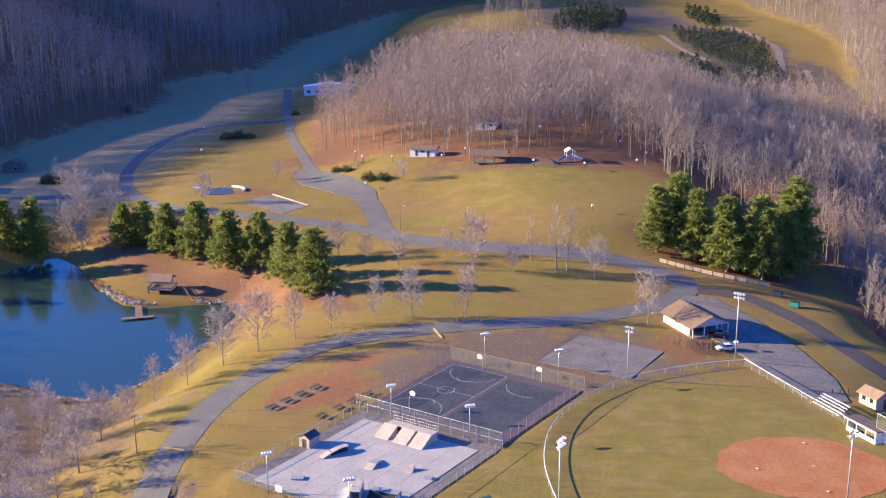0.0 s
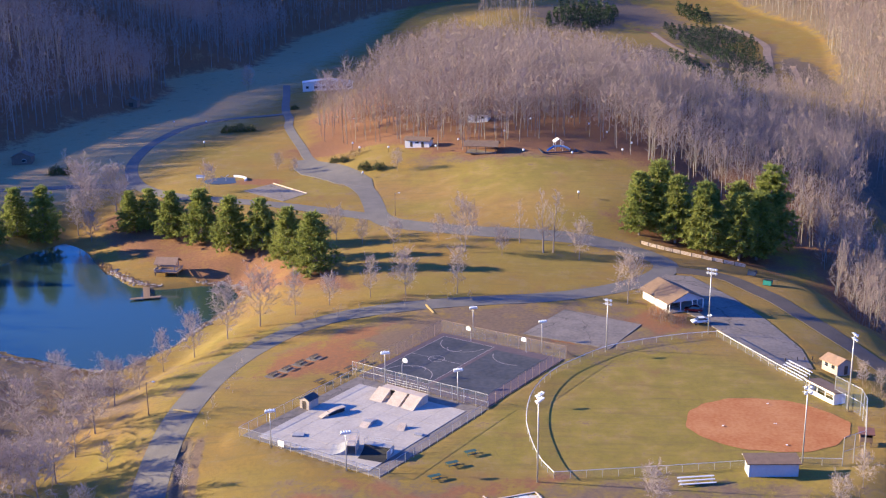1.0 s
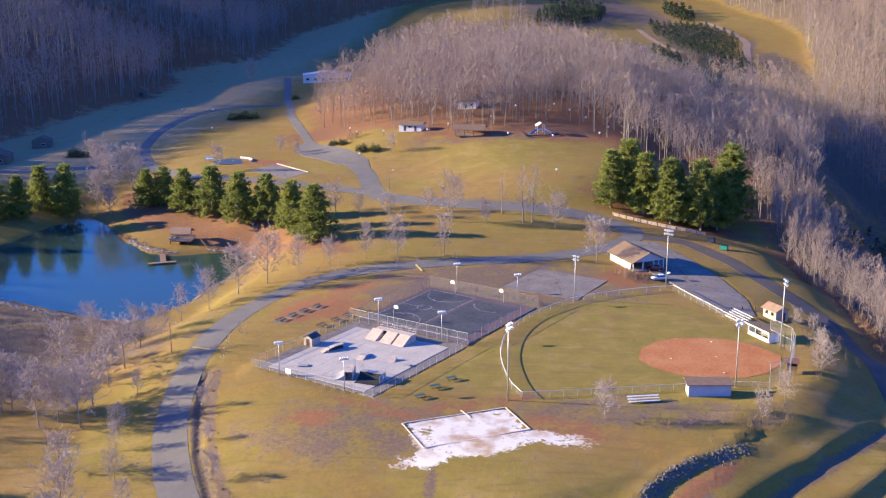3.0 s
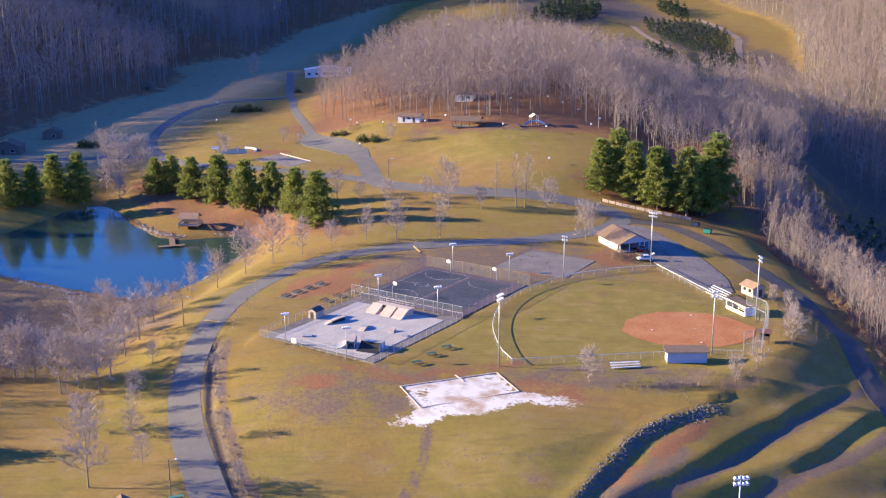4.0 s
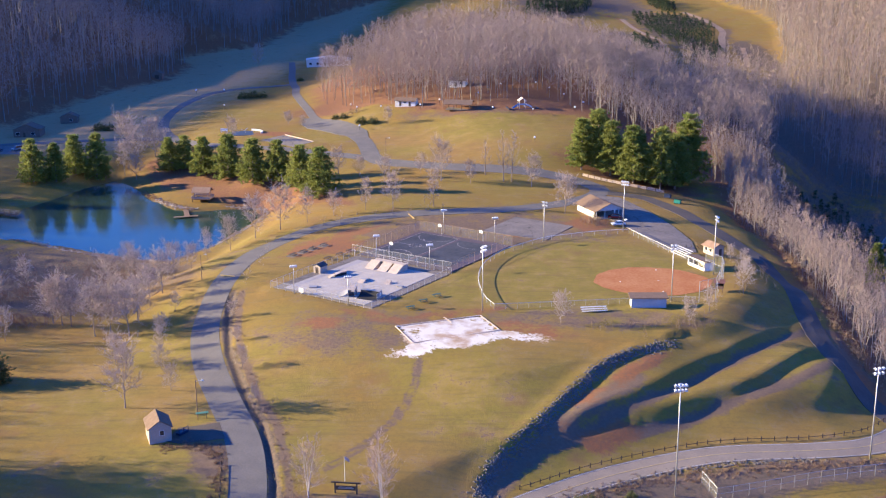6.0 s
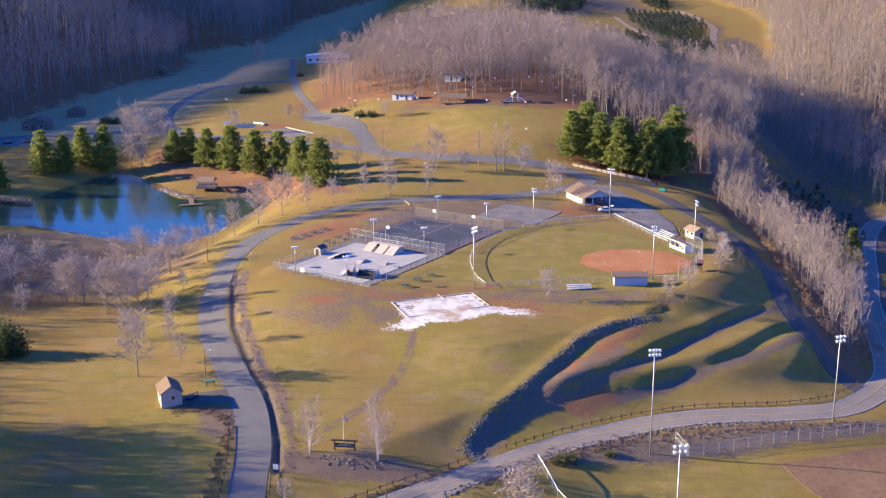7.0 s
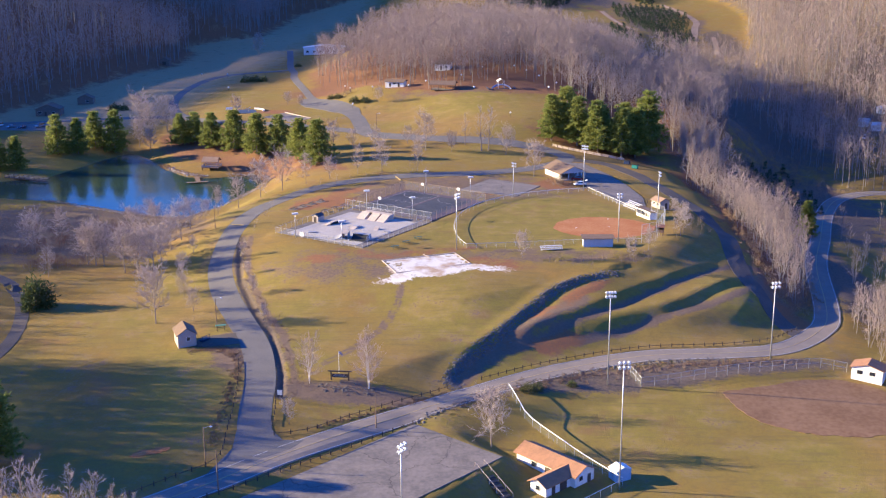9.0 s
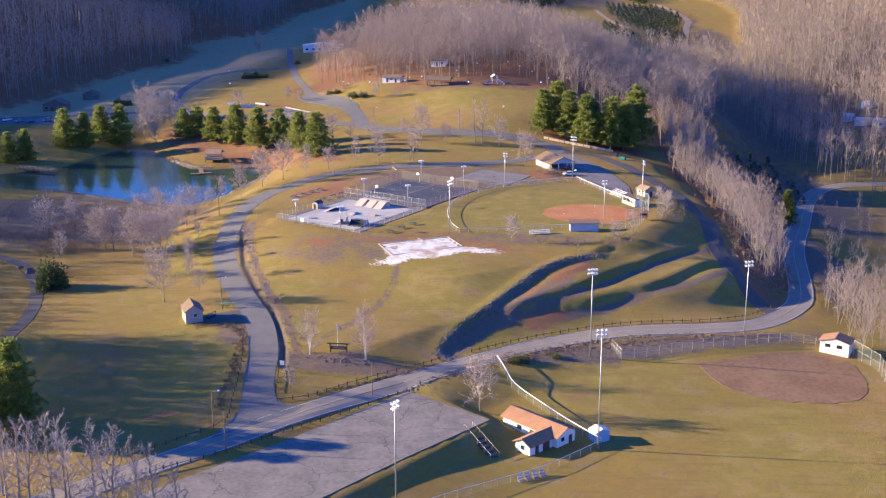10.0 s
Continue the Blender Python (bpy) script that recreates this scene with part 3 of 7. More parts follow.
# pale tone painted into the grass to brighten the ridge's shade
put_cover("shade_lift", np.clip((-124 - GX + 0.12 * (GY - 480)) / 30, 0, 1) * np.clip((GY - 385) / 30, 0, 1))
shrub = np.zeros(GX.shape)
# first entry darkens the ditch: its bank's shade painted as brush colour
for s in (np.clip(1.3 - reach(spline(DITCH, 4), GX, GY) / 1.8, 0, 1), spot(92, 900, 26, 50, 15), spot(174, 685, 12, 55, 5), spot(-142, 224, 50, 30), spot(140, 320, 34, 70, 0), spot(120, 200, 12, 50, 5), spot(60, 104, 44, 3.5, 16), spot(150, 500, 60, 120), spot(128, 740, 18, 75, 12) * 0.9, spot(130, 820, 30, 40) * 0.9, spot(45, 860, 36, 60), spot(90, 700, 22, 50) * 0.8):
    shrub = np.maximum(shrub, s)
shrub = np.maximum(shrub, np.clip((GX - right_foot) / 15 + 0.3, 0, 0.85) * (GY > 330))
put_cover("shrub", shrub)


def level(x, y):
    """Height of the built ground at one spot."""
    return float(shaped(np.array([x]), np.array([y]))[0])


def ribbon(name, line, width, material, label, category, lift=0.05, across=4, kind="structure", step=3.0, parent=None):
    """A strip laid along a line over the ground, with edges that turn down."""
    p = spline(line, step)
    d = np.gradient(p, axis=0)
    d /= np.linalg.norm(d, axis=1)[:, None]
    side = np.stack([d[:, 1], -d[:, 0]], -1)
    centre = shaped(p[:, 0], p[:, 1])
    verts = []
    offs = np.linspace(-width / 2, width / 2, across + 1)
    for i in range(len(p)):
        xy = p[i][None, :] + offs[:, None] * side[i][None, :]
        z = shaped(xy[:, 0], xy[:, 1]) + lift
        verts += [(*xy[0], z[0] - 0.5), *[(x, y, h) for (x, y), h in zip(xy, z)], (*xy[-1], z[-1] - 0.5)]
    n = across + 3
    faces = [(i * n + k, i * n + k + 1, (i + 1) * n + k + 1, (i + 1) * n + k) for i in range(len(p) - 1) for k in range(n - 1)]
    ob = mesh_object(name, verts, faces, [material], parent)
    return tagged(ob, label, category, kind=kind) if parent is None else ob


def sheet(name, outline, material, label, category, lift=0.05, step=4.0, flat=None, depth=0.35, kind="structure", parent=None):
    """A paved area laid over the ground inside an outline, with edges that turn down."""
    bm = bmesh.new()
    ring = []
    for (x0, y0), (x1, y1) in zip(outline, [*outline[1:], outline[0]]):
        n = max(1, int(math.hypot(x1 - x0, y1 - y0) / step))
        ring += [(x0 + (x1 - x0) * k / n, y0 + (y1 - y0) * k / n) for k in range(n)]
    face = bm.faces.new([bm.verts.new((x, y, 0)) for x, y in ring])
    xs, ys = [q[0] for q in ring], [q[1] for q in ring]
    for a, lo, hi in ((0, min(xs), max(xs)), (1, min(ys), max(ys))):
        for c in np.arange(lo + step, hi, step):
            bmesh.ops.bisect_plane(bm, geom=[*bm.verts, *bm.edges, *bm.faces], plane_co=(c, c, 0), plane_no=(1 - a, a, 0))
    for v in bm.verts:
        v.co.z = (level(v.co.x, v.co.y) if flat is None else flat) + lift
    rim = [e for e in bm.edges if e.is_boundary]
    low = bmesh.ops.extrude_edge_only(bm, edges=rim)["geom"]
    for v in low:
        if isinstance(v, bmesh.types.BMVert):
            v.co.z -= depth
    ob = part(name, bm, material, parent)
    return tagged(ob, label, category, kind=kind) if parent is None else ob


ribbon("road_park_drive", DRIVE, 7.0, ASPHALT, "pale grey asphalt park drive curving over the grass", "road")
ribbon("road_highway", HIGHWAY, 7.2, ASPHALT_ROAD, "grey asphalt two-lane road past the park", "road", lift=0.09)
ribbon("road_back_drive", BACK_DRIVE, 5.8, ASPHALT_DARK, "dark asphalt service drive along the wood", "road", lift=0.07)
ribbon("road_loop", LOOP, 5.0, ASPHALT, "narrow grey asphalt loop road in the meadow", "road", lift=0.06)
ribbon("road_lakeside", LAKE_ROAD, 5.0, ASPHALT, "narrow grey asphalt lane to the lakeside house", "road", lift=0.08)
ribbon("road_wood_lane", WOOD_LANE, 4.0, ASPHALT, "narrow grey asphalt lane along the wood's edge", "road", lift=0.06)
sheet("turning_place", TURNING, ASPHALT, "widened pale asphalt turning place on the drive", "road", lift=0.09)
sheet("parking_upper", UPPER_LOT, ASPHALT_OLD, "grey worn asphalt parking area beside the ball field", "parking lot", lift=0.10)
sheet("old_court_pad", OLD_PAD, ASPHALT_OLD, "cracked pale asphalt pad beside the courts", "paved pad", lift=0.07)
ribbon("road_meadow_lane", MEADOW_LANE, 3.6, ASPHALT_DARK, "dark narrow lane through the lower meadow", "road", lift=0.06)
sheet("parking_lower", LOWER_LOT, ASPHALT_OLD, "broad cracked pale asphalt parking lot by the road", "parking lot", lift=0.10)

sheet("junction", [(-35.1, 72), (-33.6, 58), (-36.5, 45), (-22, 58.5), (-20, 62.4), (-24.4, 62.4), (-27.2, 66.5), (-28.8, 73)], ASPHALT, "pale asphalt mouth of the park drive", "road", lift=0.11)
EARTH = mat("pale_trodden_earth", (0.33, 0.235, 0.155), (0.24, 0.165, 0.105), 0.95, scale=0.2, fine=1.2)
for line, wide in (([(96, 815), (101, 775), (107, 735), (112, 712)], 4.0), ([(168, 712), (166, 685), (161, 655)], 3.4), ([(150, 872), (166, 795), (160, 748), (149, 680), (143, 628)], 5.0)):
    ribbon("track", line, wide, EARTH, "pale trodden earth track across the far field", "track", lift=0.08)
LINE_WHITE = mat("worn_white_line", (0.48, 0.46, 0.45), (0.34, 0.32, 0.32), 0.8, scale=0.8, fine=4.0, bump=0.0)
LINE_YELLOW = mat("worn_yellow_line", (0.42, 0.31, 0.13), (0.30, 0.25, 0.15), 0.8, scale=0.8, fine=4.0, bump=0.0)
line = spline(HIGHWAY, 6)
way = np.gradient(line, axis=0)
way /= np.linalg.norm(way, axis=1)[:, None]
for off, paint in ((-3.25, LINE_WHITE), (3.25, LINE_WHITE), (0.0, LINE_YELLOW)):
    moved = line + off * np.stack([way[:, 1], -way[:, 0]], -1)
    ribbon("road_line", [tuple(q) for q in moved], 0.14 if off else 0.22, paint, "worn painted line on the road", "road marking", lift=0.125, across=1)

# water
water = bpy.data.materials.new("pond_water")
water.use_nodes = True
wt, wl = water.node_tree.nodes, water.node_tree.links
wb = wt["Principled BSDF"]
wb.inputs["Base Color"].default_value = (0.030, 0.055, 0.042, 1)
wb.inputs["Roughness"].default_value, wb.inputs["IOR"].default_value = 0.10, 1.33
wnz, wbp, wgeo = wt.new("ShaderNodeTexNoise"), wt.new("ShaderNodeBump"), wt.new("ShaderNodeNewGeometry")
wnz.inputs["Scale"].default_value, wnz.inputs["Detail"].default_value = 0.9, 4
wl.new(wgeo.outputs["Position"], wnz.inputs["Vector"]), wl.new(wnz.outputs["Fac"], wbp.inputs["Height"])
wbp.inputs["Strength"].default_value, wbp.inputs["Distance"].default_value = 0.25, 0.05
wl.new(wbp.outputs["Normal"], wb.inputs["Normal"])
bm = bmesh.new()
bm.faces.new([bm.verts.new((x, y, WATER_Z)) for x, y in spline([*LAKE, LAKE[0]], 3)[:-1]])
ob = part("water", bm, water, None)
# the rim reaches a little under the banks
for v in ob.data.vertices:
    v.co.x += 2.0 * (1 if v.co.x > -120 else -1)
tagged(ob, "still deep blue pond water between grassy banks", "pond", kind="structure")


# ---- trees ----
class Growth:
    """Collects tubes and slender blades as arrays."""

    def __init__(self, seed):
        self.r = np.random.RandomState(seed)
        self.v, self.f, self.m, self.n = [], [], [], 0

    def tube(self, pts, radii, sides, m):
        for i, (p, q) in enumerate(zip(pts, pts[1:])):
            d = (q - p) / (np.linalg.norm(q - p) + 1e-9)
            a = np.cross(d, (0.3, 0.9, 0.1))
            a /= np.linalg.norm(a)
            b = np.cross(d, a)
            ang = 2 * np.pi * np.arange(sides) / sides
            ring = np.cos(ang)[:, None] * a + np.sin(ang)[:, None] * b
            if i == 0:
                self.v.append(p + radii[0] * ring)
                self.n += sides
            self.v.append(q + radii[i + 1] * ring)
            s0, s1 = self.n - sides, self.n
            for k in range(sides):
                j = (k + 1) % sides
                self.f += [(s0 + k, s0 + j, s1 + j), (s0 + k, s1 + j, s1 + k)]
                self.m += [m, m]
            self.n += sides

    def blade(self, p, d, w, m):
        c = np.cross(d, self.r.normal(size=3))
        c *= w / 2 / (np.linalg.norm(c) + 1e-9)
        self.v.append(np.array([p - c, p + c, p + d]))
        self.f.append((self.n, self.n + 1, self.n + 2))
        self.m.append(m)
        self.n += 3

    def done(self):
        return np.concatenate(self.v), np.array(self.f), np.array(self.m)


def unit(v):
    return v / (np.linalg.norm(v) + 1e-9)


def bare_tree(seed, high, crown, first, limbs, subs, twigs, girth, thin, stems=1, sides=6, cheap=False, dome=0.0, steep=0.0):
    """A leafless tree: trunk, limbs, branches and twigs; first: the share of its height below the lowest limb."""
    g = Growth(seed)
    r = g.r
    for stem in range(stems):
        lean = r.normal(size=2) * (0.025 if stems == 1 else 0.11)
        root = np.array([*(r.normal(size=2) * 0.35 * (stems > 1)), -0.4])
        tall = high * (1 if stem == 0 else r.uniform(0.7, 0.95))
        pts = [root + np.array([lean[0] * u * tall + r.normal() * 0.012 * high * u, lean[1] * u * tall + r.normal() * 0.012 * high * u, u * tall * 0.94 + 0.4 * (u > 0)]) for u in (0, 0.25, 0.5, 0.75, 1.0)]
        g.tube(pts, [girth, girth * 0.75, girth * 0.52, girth * 0.3, girth * 0.08], sides, 0)
        for k in range(limbs):
            u = (k + r.uniform(0.1, 0.9)) / limbs
            f = first + (0.98 - first) * u
            i = min(3, int(f * 4))
            p = pts[i] + (pts[i + 1] - pts[i]) * (f * 4 - i)
            az = k * 2.4 + r.uniform(-0.5, 0.5)
            tilt = radians(64 - 44 * u + 12 * dome * u + r.uniform(-10, 10)) * (1 - steep)
            long = crown * ((1 - 0.62 * u) * (1 - dome) + dome * math.sqrt(max(0.12, 1 - (1.6 * u - 0.66) ** 2))) * r.uniform(0.75, 1.15)
            d = np.array([math.sin(tilt) * math.cos(az), math.sin(tilt) * math.sin(az), math.cos(tilt)])
            mid = p + d * long * 0.5
            d2 = unit(d + np.array([0, 0, 0.45 * (1 - 0.6 * dome)]) + r.normal(size=3) * 0.12)
            end = mid + d2 * long * 0.5
            rl = girth * (0.34 - 0.2 * u)
            if cheap:
                g.blade(p, (mid - p) * 1.3, rl * 2, 0), g.blade(p * 0.4 + mid * 0.6, end - mid, rl * 1.3, 1)
            else:
                g.tube([p, mid, end], [rl, rl * 0.6, rl * 0.15], 3, 0)
            for s in range(subs):
                w = (s + r.uniform(0, 1)) / subs * 0.8 + 0.2
                q = p + (mid - p) * min(1, w * 2) if w < 0.5 else mid + (end - mid) * (w * 2 - 1)
                e = unit((d if w < 0.5 else d2) + r.normal(size=3) * (0.55 + 0.25 * dome) + np.array([0, 0, 0.35 * (1 - 0.7 * dome)]))
                le = long * r.uniform(0.28, 0.55)
                g.blade(q, e * le, thin * 1.5, 1)
                for _ in range(twigs):
                    z = q + e * le * r.uniform(0.15, 1.0)
                    g.blade(z, unit(e + r.normal(size=3) * 0.6 + np.array([0, 0, 0.2])) * le * r.uniform(0.3, 0.6), thin, 1)
    return g.done()


def pine(seed, high, spread, first, whorls, arms, tufts, needles, shape=0.8, leafy=1.0):
    """A conifer: trunk, whorls of branches and tufts of needles in layers with gaps."""
    g = Growth(seed)
    r = g.r
    top = np.array([r.normal() * 0.02 * high, r.normal() * 0.02 * high, high])
    g.tube([np.array([0, 0, -0.4]), top * 0.5, top], [high * 0.016, high * 0.010, 0.02], 6, 0)
    for k in range(whorls):
        u = (k + r.uniform(0, 0.5)) / whorls
        f = first + (1 - first) * u
        wide = spread * ((1 - u) ** shape * (0.62 + 0.38 * min(1, u * 5 + 0.3)) + 0.05)
        for a in range(arms):
            az = 2 * np.pi * (a + r.uniform(0, 0.8)) / arms + k * 0.7
            long = wide * r.uniform(0.68, 1.12)
            rise = -0.12 + 0.55 * u + r.uniform(-0.1, 0.1)
            d = unit(np.array([math.cos(az), math.sin(az), rise]))
            p = top * f
            g.tube([p, p + d * long], [0.05 + 0.05 * (1 - u), 0.015], 3, 0)
            n = max(2, int(tufts * (0.45 + long / spread)))
            for t in range(n):
                w = 0.28 + 0.72 * (t + r.uniform(0, 1)) / n
                q = p + d * long * w + r.normal(size=3) * np.array([0.09, 0.09, 0.035]) * spread
                for _ in range(needles):
                    e = unit(d * 0.6 + r.normal(size=3) * 0.75 + np.array([0, 0, 0.25]))
                    g.blade(q, e * r.uniform(0.6, 1.25) * leafy, r.uniform(0.26, 0.46) * leafy, 1)
    for _ in range(needles * 2):
        g.blade(top - np.array([0, 0, r.uniform(0, 0.8)]), unit(r.normal(size=3) + np.array([0, 0, 1.2])) * 0.6, 0.14, 1)
    return g.done()


def shrub_form(seed, wide, high, count, blade=0.35):
    """A rounded bush of many leaf sprays on short stems."""
    g = Growth(seed)
    r = g.r
    for _ in range(9):
        e = np.array([r.normal() * wide * 0.25, r.normal() * wide * 0.25, high * r.uniform(0.5, 0.9)])
        g.tube([np.zeros(3) - (0, 0, 0.2), e], [0.04, 0.015], 3, 0)
    for _ in range(count):
        d = unit(r.normal(size=3) * np.array([1, 1, 0.8]))
        d[2] = abs(d[2])
        lump = 1 + 0.22 * math.sin(3 * math.atan2(d[1], d[0]) + seed) + 0.12 * r.normal()
        p = d * np.array([wide / 2, wide / 2, high]) * r.uniform(0.55, 1.0) * lump
        g.blade(p, unit(d + r.normal(size=3) * 0.8) * blade * r.uniform(0.6, 1.3), blade * 0.55, 1)
    return g.done()


def tree_thing(name, arrays, bark, leaf, label, category, crown="crown"):
    """A tree of two parts, trunk with limbs and crown, at the origin."""
    v, f, m = arrays
    root = thing(name, Matrix(), label, category)
    for k, (nm, mt) in enumerate((("trunk", bark), (crown, leaf))):
        mine = f[m == k]
        used = np.unique(mine)
        back = np.zeros(len(v), int)
        back[used] = np.arange(len(used))
        mesh_object(nm, v[used], back[mine], [mt], root)
    return root


def plant(proto, x, y, size=1.0, turn=None, z=None, wide=1.0, label="", group=""):
    turn = random.uniform(0, 360) if turn is None else turn
    m = pose(x, y, level(x, y) if z is None else z, 0, 0, turn) @ Matrix.Diagonal((size * wide, size * wide, size, 1))
    return tagged(copy_thing(proto, m), label, group=group)


def retire(*roots):
    for root in roots:
        for o in [*root.children_recursive, root]:
            bpy.data.objects.remove(o)


def wood(name, spots, forms, materials, label, seed, low=0.8, high=1.2):
    """Woodland as one object: the forms set out over the spots at varied size and turn."""
    r = np.random.RandomState(seed)
    v_all, f_all, m_all, n = [], [], [], 0
    kinds = r.randint(0, len(forms), len(spots))
    zs = shaped(spots[:, 0], spots[:, 1])
    for (x, y), z, k in zip(spots, zs, kinds):
        v, f, m = forms[k]
        a, s = r.uniform(0, 2 * np.pi), r.uniform(low, high)
        c, sn = math.cos(a) * s, math.sin(a) * s
        v_all.append(np.stack([v[:, 0] * c - v[:, 1] * sn + x, v[:, 0] * sn + v[:, 1] * c + y, v[:, 2] * s + z], -1))
        f_all.append(f + n)
        m_all.append(m)
        n += len(v)
    v, f, m = np.concatenate(v_all), np.concatenate(f_all), np.concatenate(m_all)
    me = bpy.data.meshes.new(name)
    me.vertices.add(len(v))
    me.vertices.foreach_set("co", v.reshape(-1).astype(np.float32))
    me.loops.add(len(f) * 3)
    me.loops.foreach_set("vertex_index", f.reshape(-1).astype(np.int32))
    me.polygons.add(len(f))
    me.polygons.foreach_set("loop_start", np.arange(0, len(f) * 3, 3, dtype=np.int32))
    me.polygons.foreach_set("loop_total", np.full(len(f), 3, np.int32))
    for mt in materials:
        me.materials.append(mt)
    me.polygons.foreach_set("material_index", m.astype(np.int32))
    me.update(calc_edges=True)
    me.validate()
    return tagged(new(name, me), label, "woodland", kind="stuff")


def scatter(x0, x1, y0, y1, gap, test, seed):
    """Spots about gap metres apart, shifted at random, kept where the test holds."""
    r = np.random.RandomState(seed)
    x, y = np.meshgrid(np.arange(x0, x1, gap), np.arange(y0, y1, gap))
    x, y = x + r.uniform(-0.48, 0.48, x.shape) * gap, y + r.uniform(-0.48, 0.48, y.shape) * gap
    keep = test(x, y)
    return np.stack([x[keep], y[keep]], -1)


forest_forms = [bare_tree(300 + k, 18.5 + 1.4 * (k % 4), 6.4 + 0.6 * (k % 3), 0.32, 15, 6, 8, 0.17, 0.060, sides=3, cheap=True, dome=1.0, steep=0.15) for k in range(7)]
slope_forms = [bare_tree(322 + k, 17.5 + 1.3 * (k % 3), 5.6 + 0.6 * (k % 3), 0.20, 14, 6, 7, 0.15, 0.060, sides=3, cheap=True, dome=0.9, steep=0.25) for k in range(5)]
thicket_forms = [bare_tree(315 + k, 14 + 1.2 * (k % 3), 3.8, 0.12, 12, 6, 7, 0.10, 0.045, sides=3, cheap=True, stems=1 + k % 2, dome=0.5, steep=0.25) for k in range(5)]
far_forms = [bare_tree(330 + k, 19.5 + 1.5 * (k % 4), 5.4 + 0.5 * (k % 3), 0.34, 10, 4, 5, 0.21, 0.105, sides=3, cheap=True, dome=0.9, steep=0.30) for k in range(6)]
faint_forms = [bare_tree(350 + k, 20 + k, 5.8, 0.34, 8, 3, 4, 0.28, 0.18, sides=3, cheap=True, dome=0.9, steep=0.30) for k in range(4)]
CLEARINGS = [[(66, 690), (92, 610), (118, 590), (150, 620), (175, 800), (150, 960), (60, 960), (20, 800)]]


def knoll_test(x, y):
    sparse = (y < 470) & (x < 60) & (x > -85)
    r = np.random.RandomState(5).uniform(size=x.shape)
    open_edge = (y > 420) & (x < -0.137 * y + 6)
    return inside(KNOLL_WOODS, x, y) & ~(sparse & ((r < 0.22) | (np.hypot(x + 34, y - 423) < 6) | (np.hypot(x + 12, y - 456) < 6) | (np.hypot(x + 9.8, y - 408) < 7))) & ~(open_edge & (r < 0.4))


def in_strip(x, y):
    return (x > 86) & (y < 345)


wood("knoll_woodland", scatter(-110, 145, 300, 780, 5.3, lambda x, y: knoll_test(x, y) & ~in_strip(x, y) & (y < 500) & (x < 52), 11), forest_forms, [FOREST_BARK, FOREST_TWIG], "leafless grey-brown woodland on the knoll, with leaf litter", 12, 0.75, 1.15)
wood("slope_woodland", scatter(52, 145, 300, 500, 5.3, lambda x, y: inside(KNOLL_WOODS, x, y) & ~in_strip(x, y), 43), slope_forms, [FOREST_BARK, FOREST_TWIG], "leafless woodland low on the knoll's slope", 44, 0.75, 1.15)
wood("crest_woodland", scatter(-110, 145, 500, 780, 6.0, knoll_test, 33), far_forms, [FOREST_BARK, FOREST_TWIG], "leafless woodland over the knoll's crest", 34, 0.75, 1.1)
wood("bank_woodland", scatter(86, 135, 155, 345, 3.9, lambda x, y: inside(KNOLL_WOODS, x, y) & in_strip(x, y), 27), thicket_forms, [FOREST_BARK, FOREST_TWIG], "pale leafless thicket trees along the service drive", 28, 0.75, 1.25)
# never in view: trees added west of the meadow to cast its shadow
wood("meadow_woodland", scatter(-168, -110, 52, 106, 4.3, lambda x, y: reach(MEADOW_LANE, x, y) > 6, 29), slope_forms, [FOREST_BARK, FOREST_TWIG], "leafless wood out of view, added to shade the meadow", 30, 1.0, 1.25)
def foot_west(y):
    return np.interp(y, (104, 160, 200, 250, 300, 350, 400), (-160, -164, -170, -192, -215, -236, -252))


# kept outside the view; added only so its shadow falls over field and shore
wood("west_woodland", scatter(-330, -160, 104, 404, 5.2, lambda x, y: (x < foot_west(y)) & (x > foot_west(y) - 50), 41), far_forms, [FOREST_BARK, FOREST_TWIG], "leafless wood out of view, added to shade the pond's west side", 42, 0.95, 1.2)
wood("ridge_woodland", scatter(-440, -10, 400, 985, 6.3, lambda x, y: (x < foot_left(y) - 2) & (x > foot_left(y) - 90), 13), far_forms, [FOREST_BARK, FOREST_TWIG], "leafless woodland on the shaded ridge", 14, 0.85, 1.25)
wood("upper_ridge_woodland", scatter(-440, -10, 400, 985, 8.6, lambda x, y: (x < foot_left(y) - 90) & (x > foot_left(y) - 230), 35), faint_forms, [FOREST_BARK, FOREST_TWIG], "leafless woodland high on the shaded ridge", 36, 0.85, 1.25)
wood("upper_hillside_woodland", scatter(230, 375, 330, 990, 8.6, lambda x, y: x > foot_right(y) + 90, 37), faint_forms, [FOREST_BARK, FOREST_TWIG], "leafless woodland high on the sunlit hillside", 38, 0.85, 1.25)
wood("hillside_woodland", scatter(160, 375, 330, 990, 6.3, lambda x, y: (x > foot_right(y) + 2) & (x < foot_right(y) + 90), 15), far_forms, [FOREST_BARK, FOREST_TWIG], "leafless woodland on the sunlit hillside", 16, 0.85, 1.25)
wood("far_woodland", scatter(-420, 460, 985, 1350, 17.0, lambda x, y: ~inside(CLEARINGS[0], x, y), 17), faint_forms, [FOREST_BARK, FOREST_TWIG], "distant leafless woodland on the far ridge", 18, 0.9, 1.4)
wood("valley_woodland", scatter(118, 235, 330, 620, 6.4, lambda x, y: (x < foot_right(y) + 4) & ~inside(KNOLL_WOODS, x, y) & (reach(HIGHWAY, x, y) > 8) & ((x > 160 + 0.25 * (400 - y)) | (y > 450)) & (np.hypot(x - 215, y - 470) > 26), 19), far_forms, [FOREST_BARK, FOREST_TWIG], "leafless trees in the shaded valley", 20, 0.7, 1.05)
